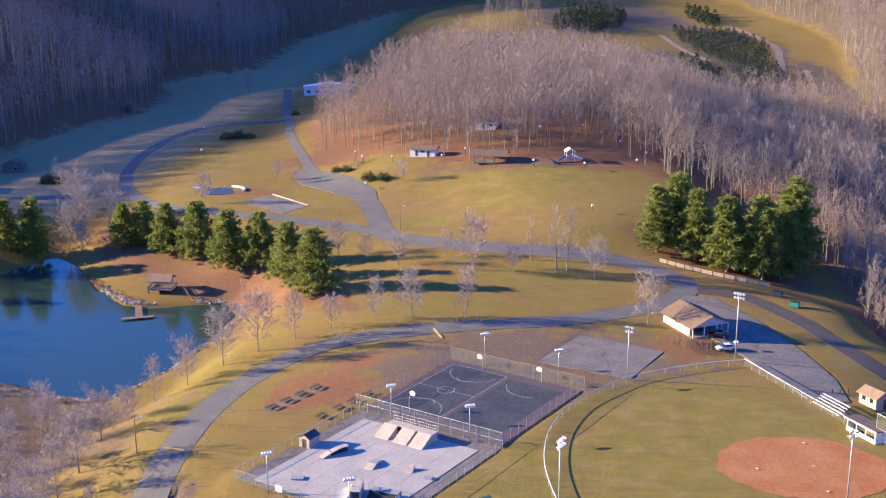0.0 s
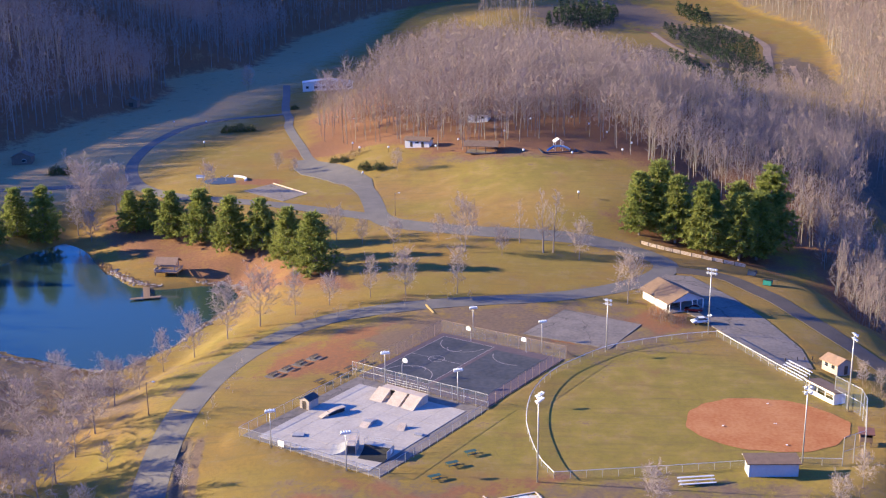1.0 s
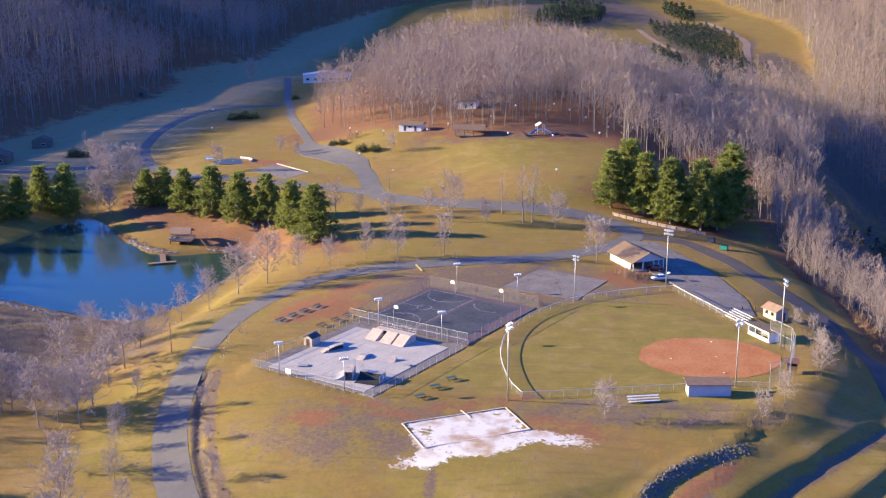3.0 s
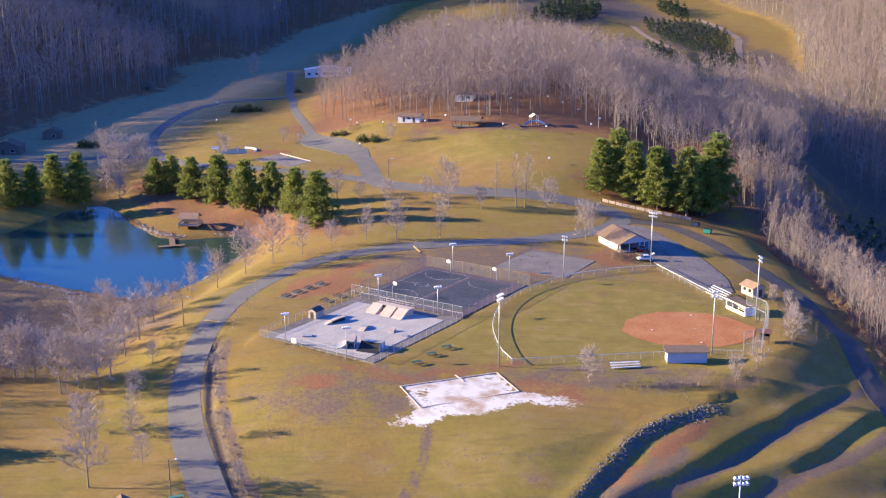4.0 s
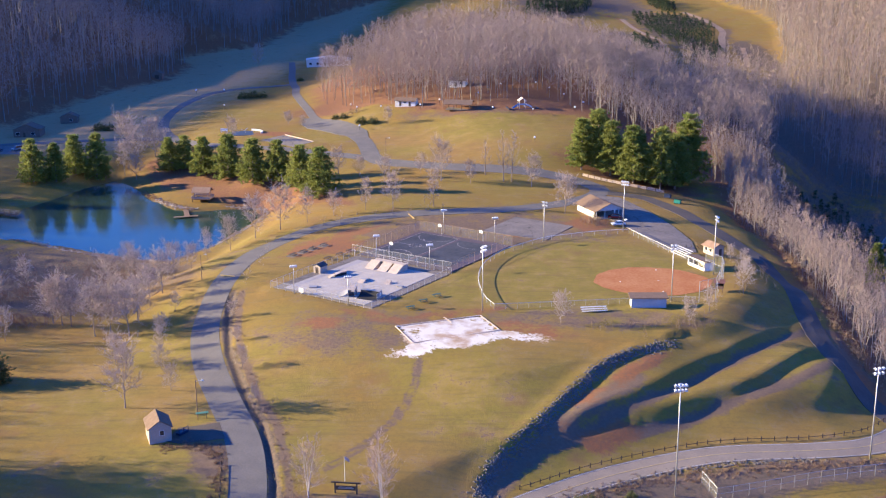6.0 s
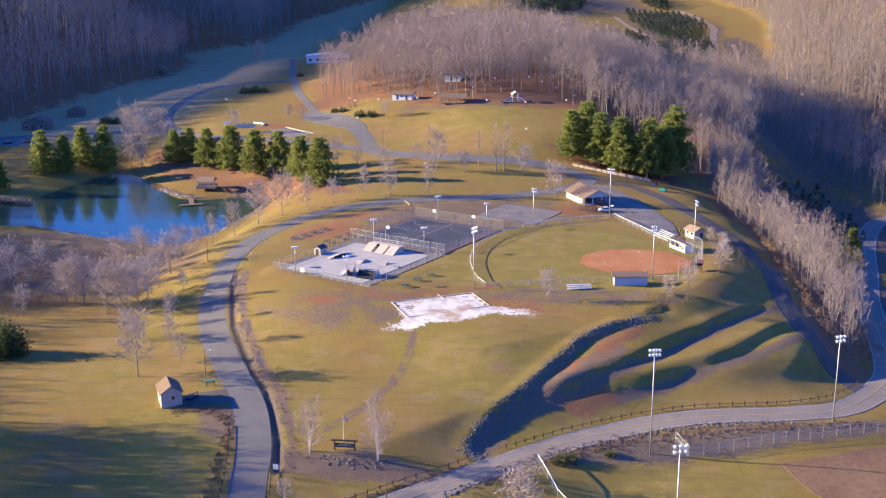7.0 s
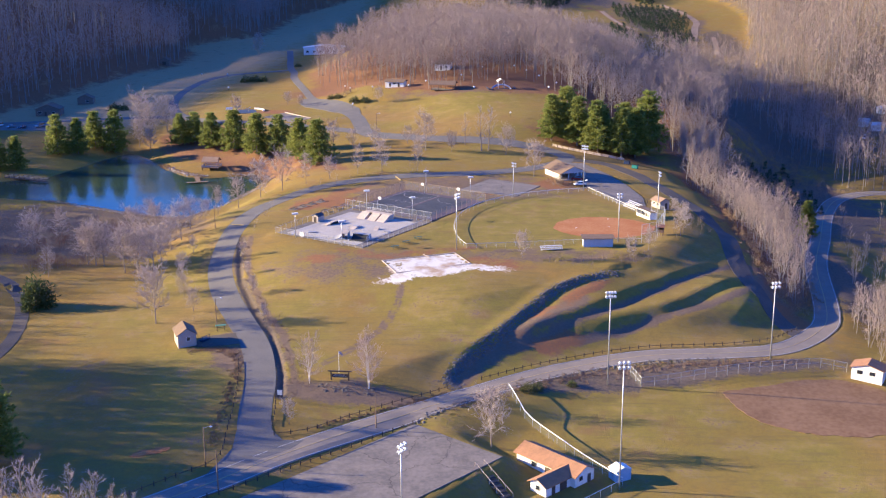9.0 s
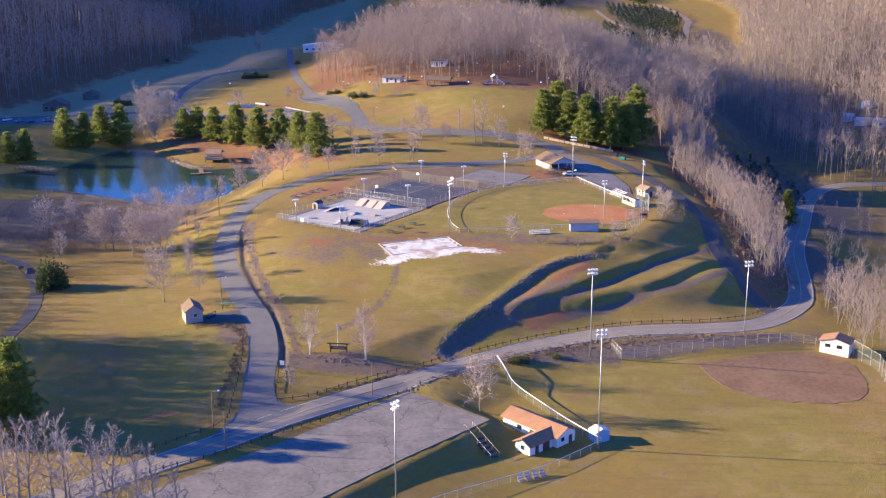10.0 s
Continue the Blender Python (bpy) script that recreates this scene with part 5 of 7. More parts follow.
part("side", boxed((0.9, 0, 0.36, 3.6, 0.9, 0.7)), BLACK, arch)

fun = thing("fun_box", on_pad(17.3, -18.4, Z0, 10), "low plywood fun box with two slopes", "skate obstacle")
for y0, y1 in ((-2.3, -0.7), (2.3, 0.7)):
    bm = bmesh.new()
    wedge(bm, -0.9, 0.9, y0, y1, 0, 0.55)
    part("slope", bm, PLY, fun)
part("top", boxed((0, 0, 0.28, 1.8, 1.4, 0.55), bevel=0.02), RAMP_GREY, fun)
kick = thing("kicker_ramp", on_pad(24.2, -17.0, Z0, 20), "small plywood kicker ramp", "skate obstacle")
bm = bmesh.new()
wedge(bm, -0.7, 0.7, -1.0, 1.0, 0, 0.8)
part("slope", bm, PLY, kick)
for x, y, w, d, turn in ((28.6, -17.6, 1.6, 1.0, 12), (9.6, -30.1, 2.2, 1.4, 30)):
    o = thing("grind_ledge", on_pad(x, y, Z0, turn), "low dark grind ledge on the concrete", "skate obstacle")
    part("body", boxed((0, 0, 0.14, w, d, 0.28), bevel=0.02), RAMP_GREY, o)
    part("edging", boxed((0, -d / 2, 0.27, w, 0.08, 0.05)), GALV, o)


# ---- fences ----
post_cache = {}


def post_mesh(high, r, material):
    key = (round(high, 2), r, material.name)
    if key not in post_cache:
        bm = bmesh.new()
        pipe(bm, [(0, 0, -0.3), (0, 0, high - 0.04), (0, 0, high + 0.02)], [r, r, r * 0.4], 6)
        me = bpy.data.meshes.new("post")
        bm.to_mesh(me)
        bm.free()
        me.materials.append(material)
        post_cache[key] = me
    return post_cache[key]


def fence(name, points, high, gap, label, r=0.045, top=0.035, wire=True, material=None, top_material=None, closed=False, mid=False, group=""):
    """A wire fence: posts, a top rail and the woven wire between."""
    material, top_material = material or GALV, top_material or material or GALV
    pts = [*points, points[0]] if closed else list(points)
    spots = []
    for (x0, y0), (x1, y1) in zip(pts, pts[1:]):
        n = max(1, int(round(math.hypot(x1 - x0, y1 - y0) / gap)))
        spots += [(x0 + (x1 - x0) * k / n, y0 + (y1 - y0) * k / n) for k in range(n)]
    spots.append(pts[-1])
    x0, y0 = spots[0]
    z0 = level(x0, y0)
    root = thing(name, pose(x0, y0, z0), label, "fence", group)
    zs = shaped(np.array([s[0] for s in spots]), np.array([s[1] for s in spots]))
    loc = [(x - x0, y - y0, float(z) - z0) for (x, y), z in zip(spots, zs)]
    for p in loc[:-1] if closed else loc:
        o = new("post", post_mesh(high, r, material))
        o.parent = root
        o.location = p
    bm = bmesh.new()
    pipe(bm, [(x, y, z + high) for x, y, z in loc], top, 5)
    part("top_rail", bm, top_material, root)
    if mid:
        bm = bmesh.new()
        pipe(bm, [(x, y, z + high * 0.5) for x, y, z in loc], top * 0.8, 5)
        part("middle_rail", bm, material, root)
    if wire:
        bm = bmesh.new()
        low = [bm.verts.new((x, y, z + 0.04)) for x, y, z in loc]
        up = [bm.verts.new((x, y, z + high)) for x, y, z in loc]
        for k in range(len(loc) - 1):
            bm.faces.new((low[k], low[k + 1], up[k + 1], up[k]))
        part("wire_mesh", bm, LINK, root)
    return root


fence("court_fence", [pad_xy(*q) for q in ((0, 0), (0, 32.6), (33, 32.6), (33, 0))], 3.0, 3.0, "tall rusty chain-link fence round the courts", material=mat("rusty_posts", (0.36, 0.26, 0.20), (0.26, 0.17, 0.12), 0.8), wire=True)
fence("divider_fence", [pad_xy(*q) for q in ((-1, 0.0), (33, 0.0))], 3.2, 2.8, "tall grey chain-link fence between court and skate park", mid=True)
fence("skate_fence", [pad_xy(*q) for q in ((33.2, -0.2), (33.2, -36), (0, -36), (0, -0.2))], 1.9, 2.6, "low chain-link fence round the skate park")
FIELD = [(49, 249.7), (58.4, 228.7), (62.6, 219.6), (66.2, 211.5)]
ARC = [(49, 249.7), (42, 247.6), (34.6, 244.4), (28, 241), (22.4, 237.4), (16.5, 231), (11.2, 224.3), (7.4, 216), (5.3, 208), (4.5, 199), (4.7, 193), (5.6, 186), (7, 179.5), (9.1, 174.6)]
fence("outfield_fence", spline(ARC, 3).tolist(), 1.3, 3.0, "low chain-link outfield fence with a white capped top rail", top=0.07, top_material=WHITE)
fence("foul_line_fence", FIELD, 1.5, 3.0, "chain-link foul line fence with a white capped top rail", top=0.07, top_material=WHITE)
fence("near_foul_line_fence", [(9.1, 174.6), (26, 177.4), (43, 180.3), (53, 181.6), (60, 181.6)], 1.4, 3.0, "low chain-link fence along the near foul line", top=0.05, top_material=WHITE)
backstop = fence("backstop", [(66.2, 211.5), (69.4, 204.5), (69.0, 199.5), (64.5, 184.2), (60, 181.6)], 5.5, 3.2, "tall grey chain-link backstop behind home plate", r=0.08, top=0.05, mid=True)

# infield
infield = thing("infield", pose(50.5, 199.3, 0), "rust-red clay softball infield set in the grass", "ball field infield", kind="structure")
bm = bmesh.new()
rim = []
for k in range(72):
    a = 2 * math.pi * k / 72
    u, v = 15.4 * math.cos(a), 12.6 * math.sin(a)
    if u > 8:
        v *= 1 - 0.25 * ((u - 8) / 7.4) ** 2
        u = 8 + (u - 8) * 1.05
    rim.append((u + 0.3 * math.sin(5 * a) + 0.2 * math.sin(13 * a), v + 0.25 * math.sin(7 * a + 1) + 0.15 * math.sin(17 * a)))
bm.faces.new([bm.verts.new((x, y, 0)) for x, y in rim])
for a, lo, hi in ((0, -16, 17), (1, -13, 14)):
    for c in range(lo, hi, 2):
        bmesh.ops.bisect_plane(bm, geom=[*bm.verts, *bm.edges, *bm.faces], plane_co=(c, c, 0), plane_no=(1 - a, a, 0))
for v in bm.verts:
    v.co.z = level(v.co.x + 50.5, v.co.y + 199.3) + 0.06
clay = part("clay", bm, CLAY, infield)
for x, y in ((-8.6, -1.6), (2.0, 9.6), (1.6, -9.8)):
    o = part("base", boxed((x, y, 0.10, 0.40, 0.40, 0.08), bevel=0.02), WHITE, infield, "white base")
part("pitching_plate", boxed((1.5, -0.2, 0.115, 0.6, 0.18, 0.04)), WHITE, infield)


# ---- floodlights ----
def floodlight(x, y, high, lamps, turn, rows=2, z=None, span=2.6, r=0.16, label="", group="floodlights round the ball fields"):
    """A slim steel pole with cross-arms and lamps."""
    root = thing("floodlight_pole", pose(x, y, level(x, y) if z is None else z, 0, 0, turn), label or "tall grey steel floodlight pole with a cluster of lamps", "floodlight", group)
    bm = bmesh.new()
    pipe(bm, [(0, 0, -0.3), (0, 0, high * 0.5), (0, 0, high)], [r, r * 0.8, r * 0.55], 8)
    part("pole", bm, GALV, root, smooth=True)
    for k in range(rows):
        z = high - 0.3 - 0.95 * k
        part("crossarm", boxed((0, 0, z, span, 0.12, 0.12)), GALV, root)
        n = lamps // rows
        for i in range(n):
            x0 = -span / 2 + span * (i + 0.5) / n
            bm = bmesh.new()
            pipe(bm, [(x0, 0.05, z + 0.10), (x0, -0.12, z + 0.02), (x0, -0.42, z - 0.18), (x0, -0.46, z - 0.20)], [0.10, 0.20, 0.33, 0.30], 8)
            part("lamp", bm, LAMP_GLASS, root)
    return root


floodlight(47.4, 251.6, 16.0, 8, 150)
floodlight(22.8, 239.0, 12.0, 4, 150, span=2.2)
floodlight(6.2, 173.4, 16.6, 8, 60)
floodlight(53.3, 182.6, 14.8, 4, 10, span=2.0)
floodlight(67.6, 206.6, 16.3, 4, 100, span=2.0)
floodlight(43.9, 99.3, 22.5, 8, 10)
floodlight(84, 115.2, 19.5, 6, 20)
floodlight(42.5, 53.0, 26.5, 6, 10)
floodlight(3.0, 26.0, 20.0, 6, 60)
floodlight(114.5, 96, 19.0, 4, 60)
for x, y in ((8.6, -36.6), (26.3, -36.6), (8.3, -0.8), (26.4, -0.8), (8.3, 33.3), (26.5, 33.3)):
    px, py = pad_xy(x, y)
    floodlight(px, py, 7.8, 4, 20, rows=1, span=1.9, r=0.10, label="grey court light pole with four round lamps", group="court light poles")


def hoop(x, y, turn):
    root = thing("basketball_hoop", on_pad(x, y, 0.04, turn), "white fan backboard on a grey gooseneck post", "basketball hoop", "basketball hoops")
    bm = bmesh.new()
    pipe(bm, [(0, 0, -0.3), (0, 0, 2.6), (0, 0.35, 3.1), (0, 1.1, 3.2)], 0.07, 7)
    part("post", bm, GALV, root)
    bm = bmesh.new()
    prof = [(0.68 * math.cos(a), 0.55 * math.sin(a)) for a in (math.pi * k / 10 for k in range(11))] + [(-0.62, -0.35), (-0.25, -0.5), (0.25, -0.5), (0.62, -0.35)]
    front, rear = [bm.verts.new((u, 1.16, 3.35 + v)) for u, v in prof], [bm.verts.new((u, 1.10, 3.35 + v)) for u, v in prof]
    bm.faces.new(front), bm.faces.new(rear[::-1])
    for k in range(len(prof)):
        j = (k + 1) % len(prof)
        bm.faces.new((front[k], front[j], rear[j], rear[k]))
    part("backboard", bm, WHITE, root)
    bm = bmesh.new()
    pipe(bm, [(0.23 * math.cos(a), 1.42 + 0.23 * math.sin(a), 3.05) for a in (2 * math.pi * k / 12 for k in range(13))], 0.015, 4, cap=False)
    part("rim", bm, ROOF_ORANGE, root)


hoop(9.0, 4.2, 0)
hoop(9.2, 31.0, 180)
hoop(23.6, 31.4, 180)


def bleacher(x, y, turn, wide, tiers, material, label):
    root = thing("bleachers", pose(x, y, level(x, y), 0, 0, turn), label, "bleachers")
    for k in range(tiers):
        part("seat_board", boxed((0, 0.62 * k, 0.45 + 0.34 * k, wide, 0.34, 0.06), bevel=0.01), material, root)
        part("foot_board", boxed((0, 0.62 * k + 0.32, 0.18 + 0.34 * k, wide, 0.22, 0.04)), material, root)
    for u in (-wide * 0.42, 0, wide * 0.42):
        bm = bmesh.new()
        depth = 0.62 * (tiers - 1)
        pipe(bm, [(u, -0.1, 0.05), (u, depth + 0.2, 0.05)], 0.035, 5)
        pipe(bm, [(u, -0.05, 0.4), (u, depth + 0.1, 0.4 + 0.34 * (tiers - 1))], 0.035, 5)
        for k in range(tiers):
            pipe(bm, [(u, 0.62 * k, 0.0), (u, 0.62 * k, 0.42 + 0.34 * k)], 0.03, 5)
        part("support_frame", bm, GALV, root)
    return root


ALU = mat("brushed_aluminium", (0.76, 0.76, 0.76), (0.66, 0.66, 0.67), 0.5, 0.2, scale=1.0, fine=8.0, bump=0.02)
bleacher(60.6, 225.8, -64, 7.5, 5, ALU, "aluminium bleachers of five rows beside the foul line fence")
bleacher(33.6, 173.2, 10, 6.5, 3, ALU, "low aluminium bleachers of three rows behind the fence")
for k in range(4):
    bleacher(26.6 + 1.45 * k, 37.4 + 0.8 * k, 24, 1.0, 3, BLUE, "short bright blue bleacher bench on the grass")


def picnic_table(x, y, turn, material, label, group, pad=None):
    root = thing("picnic_table", pose(x, y, level(x, y), 0, 0, turn), label, "picnic table", group)
    if pad:
        part("concrete_pad", boxed((0, 0, 0.02, 3.2, 2.8, 0.12), bevel=0.02), pad, root)
    for k in range(4):
        part("top_board", boxed((0, -0.33 + 0.22 * k, 0.76, 2.2, 0.2, 0.05)), material, root)
    for s in (-0.75, 0.75):
        part("bench_board", boxed((0, s, 0.46, 2.2, 0.28, 0.05)), material, root)
    for u in (-0.8, 0.8):
        bm = bmesh.new()
        pipe(bm, [(u, -0.7, 0.08), (u, -0.2, 0.72)], 0.04, 5), pipe(bm, [(u, 0.7, 0.08), (u, 0.2, 0.72)], 0.04, 5), pipe(bm, [(u, -0.8, 0.42), (u, 0.8, 0.42)], 0.04, 5)
        part("leg_frame", bm, material, root)
    return root


for x, y in ((-49.6, 222.5), (-47.3, 226), (-45, 229.5), (-42.4, 233), (-38.8, 217.5), (-36, 221.5), (-33.5, 225), (-31, 228.5)):
    picnic_table(x, y, 58, WOOD_DARK, "dark weathered picnic table on bare red soil", "picnic tables beside the court", ASPHALT_OLD if x < -41 else None)
for x, y in ((41.5, -31.2), (41.2, -25.2), (41.5, -19.6)):
    picnic_table(*pad_xy(x, y), 30, TABLE_GREEN, "dark green picnic table on worn grass", "green picnic tables beside the skate park")


# ---- buildings ----
def gable_roof(bm, w, d, z, rise, over=0.4, thick=0.16):
    """A roof whose ridge runs along y, as one solid with an overhang."""
    hw, hd, drop = w / 2 + over, d / 2 + over, rise * over / (w / 2)
    prof = [(-hw, z - drop), (0, z + rise), (hw, z - drop), (hw, z - drop + thick), (0, z + rise + thick), (-hw, z - drop + thick)]
    a, b = [bm.verts.new((x, -hd, h)) for x, h in prof], [bm.verts.new((x, hd, h)) for x, h in prof]
    bm.faces.new((a[0], a[1], a[4], a[5])), bm.faces.new((a[1], a[2], a[3], a[4]))
    bm.faces.new((b[5], b[4], b[1], b[0])), bm.faces.new((b[4], b[3], b[2], b[1]))
    for k in range(6):
        j = (k + 1) % 6
        bm.faces.new((a[k], b[k], b[j], a[j]))
    return bm


def gable_end(bm, w, y, z, rise, thick=0.14):
    a = [bm.verts.new((x, y - thick / 2, h)) for x, h in ((-w / 2, z), (w / 2, z), (0, z + rise))]
    b = [bm.verts.new((x, y + thick / 2, h)) for x, h in ((-w / 2, z), (w / 2, z), (0, z + rise))]
    bm.faces.new(a), bm.faces.new(b[::-1])
    for k in range(3):
        j = (k + 1) % 3
        bm.faces.new((a[k], b[k], b[j], a[j]))
    return bm


def cabin(name, x, y, turn, w, d, h, rise, wall, roof, label, category="building", over=0.4, doors=(), windows=(), z=None, gable=None, group="", base=0.0):
    """A small gabled building. Doors and windows: side (front, back, left, right), place along it, sill, width, height."""
    root = thing(name, pose(x, y, level(x, y) if z is None else z, 0, 0, turn), label, category, group)
    t = 0.14
    lo = -0.5 + base
    for nm, row in (("front", (0, -d / 2, (h + lo) / 2, w, t, h - lo)), ("back", (0, d / 2, (h + lo) / 2, w, t, h - lo)), ("left", (-w / 2 + t / 2, 0, (h + lo) / 2, t, d - t, h - lo)), ("right", (w / 2 - t / 2, 0, (h + lo) / 2, t, d - t, h - lo))):
        part("wall", boxed(row), wall, root)
    for y0 in (-d / 2, d / 2):
        part("gable", gable_end(bmesh.new(), w, y0, h, rise), gable or wall, root)
    part("roof", gable_roof(bmesh.new(), w, d, h, rise, over), roof, root)
    for kind, rows in (("door", doors), ("window", windows)):
        for side, u, sill, ww, hh in rows:
            flat = side in ("front", "back")
            s = {"front": -d / 2 - t / 2, "back": d / 2 + t / 2, "left": -w / 2, "right": w / 2}[side]
            c = (u, s, sill + hh / 2) if flat else (s, u, sill + hh / 2)
            size = (ww, 0.06, hh) if flat else (0.06, ww, hh)
            frame_size = (ww + 0.16, 0.04, hh + 0.16) if flat else (0.04, ww + 0.16, hh + 0.16)
            p = part(kind, boxed((*c, *frame_size)), WHITE if kind == "window" else wall, root)
            part("pane" if kind == "window" else "leaf", boxed((*c, *size)), GLASS if kind == "window" else WOOD_DARK, p)
    return root


# picnic pavilion by the upper lot
pav = thing("pavilion", pose(41.9, 273.4, level(41, 274.6), 0, 0, 25), "white-posted picnic pavilion with a brown shingled gable roof", "pavilion")
part("floor_slab", boxed((0, 0, 0.02, 10.0, 12.8, 0.5)), CONCRETE, pav)
part("roof", gable_roof(bmesh.new(), 10, 12.8, 2.7, 2.2, 0.7), ROOF_BROWN, pav)
for y0 in (-6.5, 6.5):
    part("gable", gable_end(bmesh.new(), 10.2, y0, 2.65, 2.15), SIDING, pav)
for x in (-4.8, 4.8):
    for k in range(6):
        part("post", boxed((x, -6.2 + 2.48 * k, 1.4, 0.22, 0.22, 2.6), bevel=0.02), WHITE, pav)
for x in (-1.7, 1.7):
    part("post", boxed((x, -6.2, 1.4, 0.22, 0.22, 2.6), bevel=0.02), WHITE, pav)
part("half_wall", boxed((-4.8, 0.6, 1.3, 0.12, 11.0, 2.2)), WHITE, pav)
part("half_wall", boxed((0, 6.3, 1.4, 9.4, 0.12, 2.5)), SIDING, pav)
part("beam", boxed((0, -6.2, 2.62, 9.8, 0.2, 0.25)), WHITE, pav)
for k in range(3):
    picnic_table(*[(pav.matrix_basis @ Vector((-1.5 + 3 * (k % 2), -3 + 3 * k, 0))).to_2d()[i] for i in (0, 1)], 25, WOOD, "brown wooden picnic table under the pavilion roof", "picnic tables under the pavilion")

# concession hut of two storeys, dugouts, scorer's booth
cabin("concession_hut", 71.6, 231.0, 30, 3.8, 4.4, 2.7, 0.9, BEIGE, ROOF_TAN, "small beige concession hut with a tan gable roof", over=0.5, doors=(("front", 0.6, 0, 1.0, 2.0),), windows=(("left", -1.0, 1.3, 1.0, 0.9), ("left", 1.0, 1.3, 1.0, 0.9)))


def dugout(x, y, turn, w, d, h, wall, roof, label, open_front):
    root = thing("dugout", pose(x, y, level(x, y), 0, 0, turn), label, "dugout", "dugouts")
    part("back_wall", boxed((0, -d / 2, h / 2 - 0.2, w, 0.18, h + 0.3)), wall, root)
    for s in (-w / 2 + 0.09, w / 2 - 0.09):
        part("end_wall", boxed((s, 0, h / 2 - 0.2, 0.18, d - 0.18, h + 0.3)), wall, root)
    part("low_wall", boxed((0, d / 2, 0.4, w, 0.18, 1.0)), wall, root)
    for k in range(4):
        part("post", boxed((-w / 2 + 0.2 + (w - 0.4) * k / 3, d / 2, h / 2 + 0.3, 0.16, 0.16, h - 0.5)), wall, root)
    bm = bmesh.new()
    box(bm, 0, 0, h + 0.28, w + 0.9, d + 1.0, 0.16, rx=5)
    part("roof", bm, roof, root)
    part("fascia", boxed((0, d / 2 + 0.48, h + 0.33, w + 0.9, 0.06, 0.28)), WHITE, root)
    part("bench", boxed((0, -d / 2 + 0.5, 0.45, w - 0.6, 0.4, 0.08)), WOOD, root)
    return root


dugout(65.2, 213.6, 117, 7.6, 2.8, 2.3, WHITE, ROOF_BROWN, "white open-fronted dugout with a brown sloping roof", True)
dugout(47.0, 178.4, 3, 8.6, 2.9, 2.4, SIDING, ROOF_BROWN, "pale blue-grey dugout with a brown roof", True)
booth = thing("scorer_booth", pose(66.4, 190.2, level(66.4, 190.2), 0, 0, -12), "small brown wooden scorer's booth on posts", "booth")
for x in (-0.9, 0.9):
    for y in (-0.9, 0.9):
        part("post", boxed((x, y, 0.8, 0.14, 0.14, 2.2)), WOOD, booth)
part("floor", boxed((0, 0, 1.2, 2.2, 2.2, 0.12)), WOOD, booth)
part("cabin", boxed((0, 1.0, 2.0, 2.2, 0.1, 1.6), (-1.05, 0, 2.0, 0.1, 2.0, 1.6), (1.05, 0, 2.0, 0.1, 2.0, 1.6), (0, -1.0, 1.6, 2.2, 0.1, 0.8)), WOOD, booth)
part("roof", boxed((0, 0, 2.9, 2.9, 2.9, 0.14, 0, 4)), ROOF_RED, booth)

# skate park shed and notice panel
sx, sy = pad_xy(2.2, -18.2)
cabin("skate_shed", sx, sy, -30, 2.4, 2.8, 2.0, 0.6, BEIGE, ROOF_DARK, "small tan shed with a dark gable roof by the fence", "shed", 0.2, doors=(("front", 0.0, 0.0, 1.0, 1.8),), windows=(("left", 0.4, 0.9, 0.7, 0.7),))
nx, ny = pad_xy(10.6, -36.1)
notice = thing("notice_panel", pose(nx, ny, level(nx, ny), 0, 0, -30), "blank white notice panel on the fence", "sign")
part("panel", boxed((0, -0.06, 1.1, 1.5, 0.04, 1.2)), WHITE, notice)
part("fixing_post", boxed((0, 0.0, 0.8, 0.08, 0.06, 1.8)), GALV, notice)

# entrance hut with a railed ramp
cabin("entrance_hut", -57.4, 112.8, 24, 4.4, 5.8, 3.2, 1.5, BEIGE, ROOF_BROWN, "beige entrance hut with a brown gable roof beside the drive", "hut", 0.35, doors=(("right", -0.6, 0, 1.0, 2.1),), windows=(("front", 0.3, 1.6, 0.8, 0.9), ("back", 0, 1.4, 0.8, 0.9)))
sheet("hut_forecourt", [(-55.5, 110.5), (-52, 109.5), (-43.6, 111.5), (-46.6, 119.3), (-50, 118), (-54.5, 117)], ASPHALT_DARK, "dark asphalt forecourt of the entrance hut", "forecourt", lift=0.07)
gate_box = thing("equipment_rack", pose(-52.6, 114.0, level(-52.6, 114), 0, 0, 62), "dark steel equipment rack beside the hut", "rack")
part("frame", boxed((0, 0, 0.5, 2.6, 0.1, 0.1), (0, 0, 1.3, 2.6, 0.1, 0.1), (-1.3, 0, 0.7, 0.1, 0.1, 1.5), (0, 0, 0.7, 0.1, 0.1, 1.5), (1.3, 0, 0.7, 0.1, 0.1, 1.5)), BLUE_BIN, gate_box)
part("base", boxed((0, 0.5, 0.25, 2.4, 1.2, 0.4)), BLUE_BIN, gate_box)

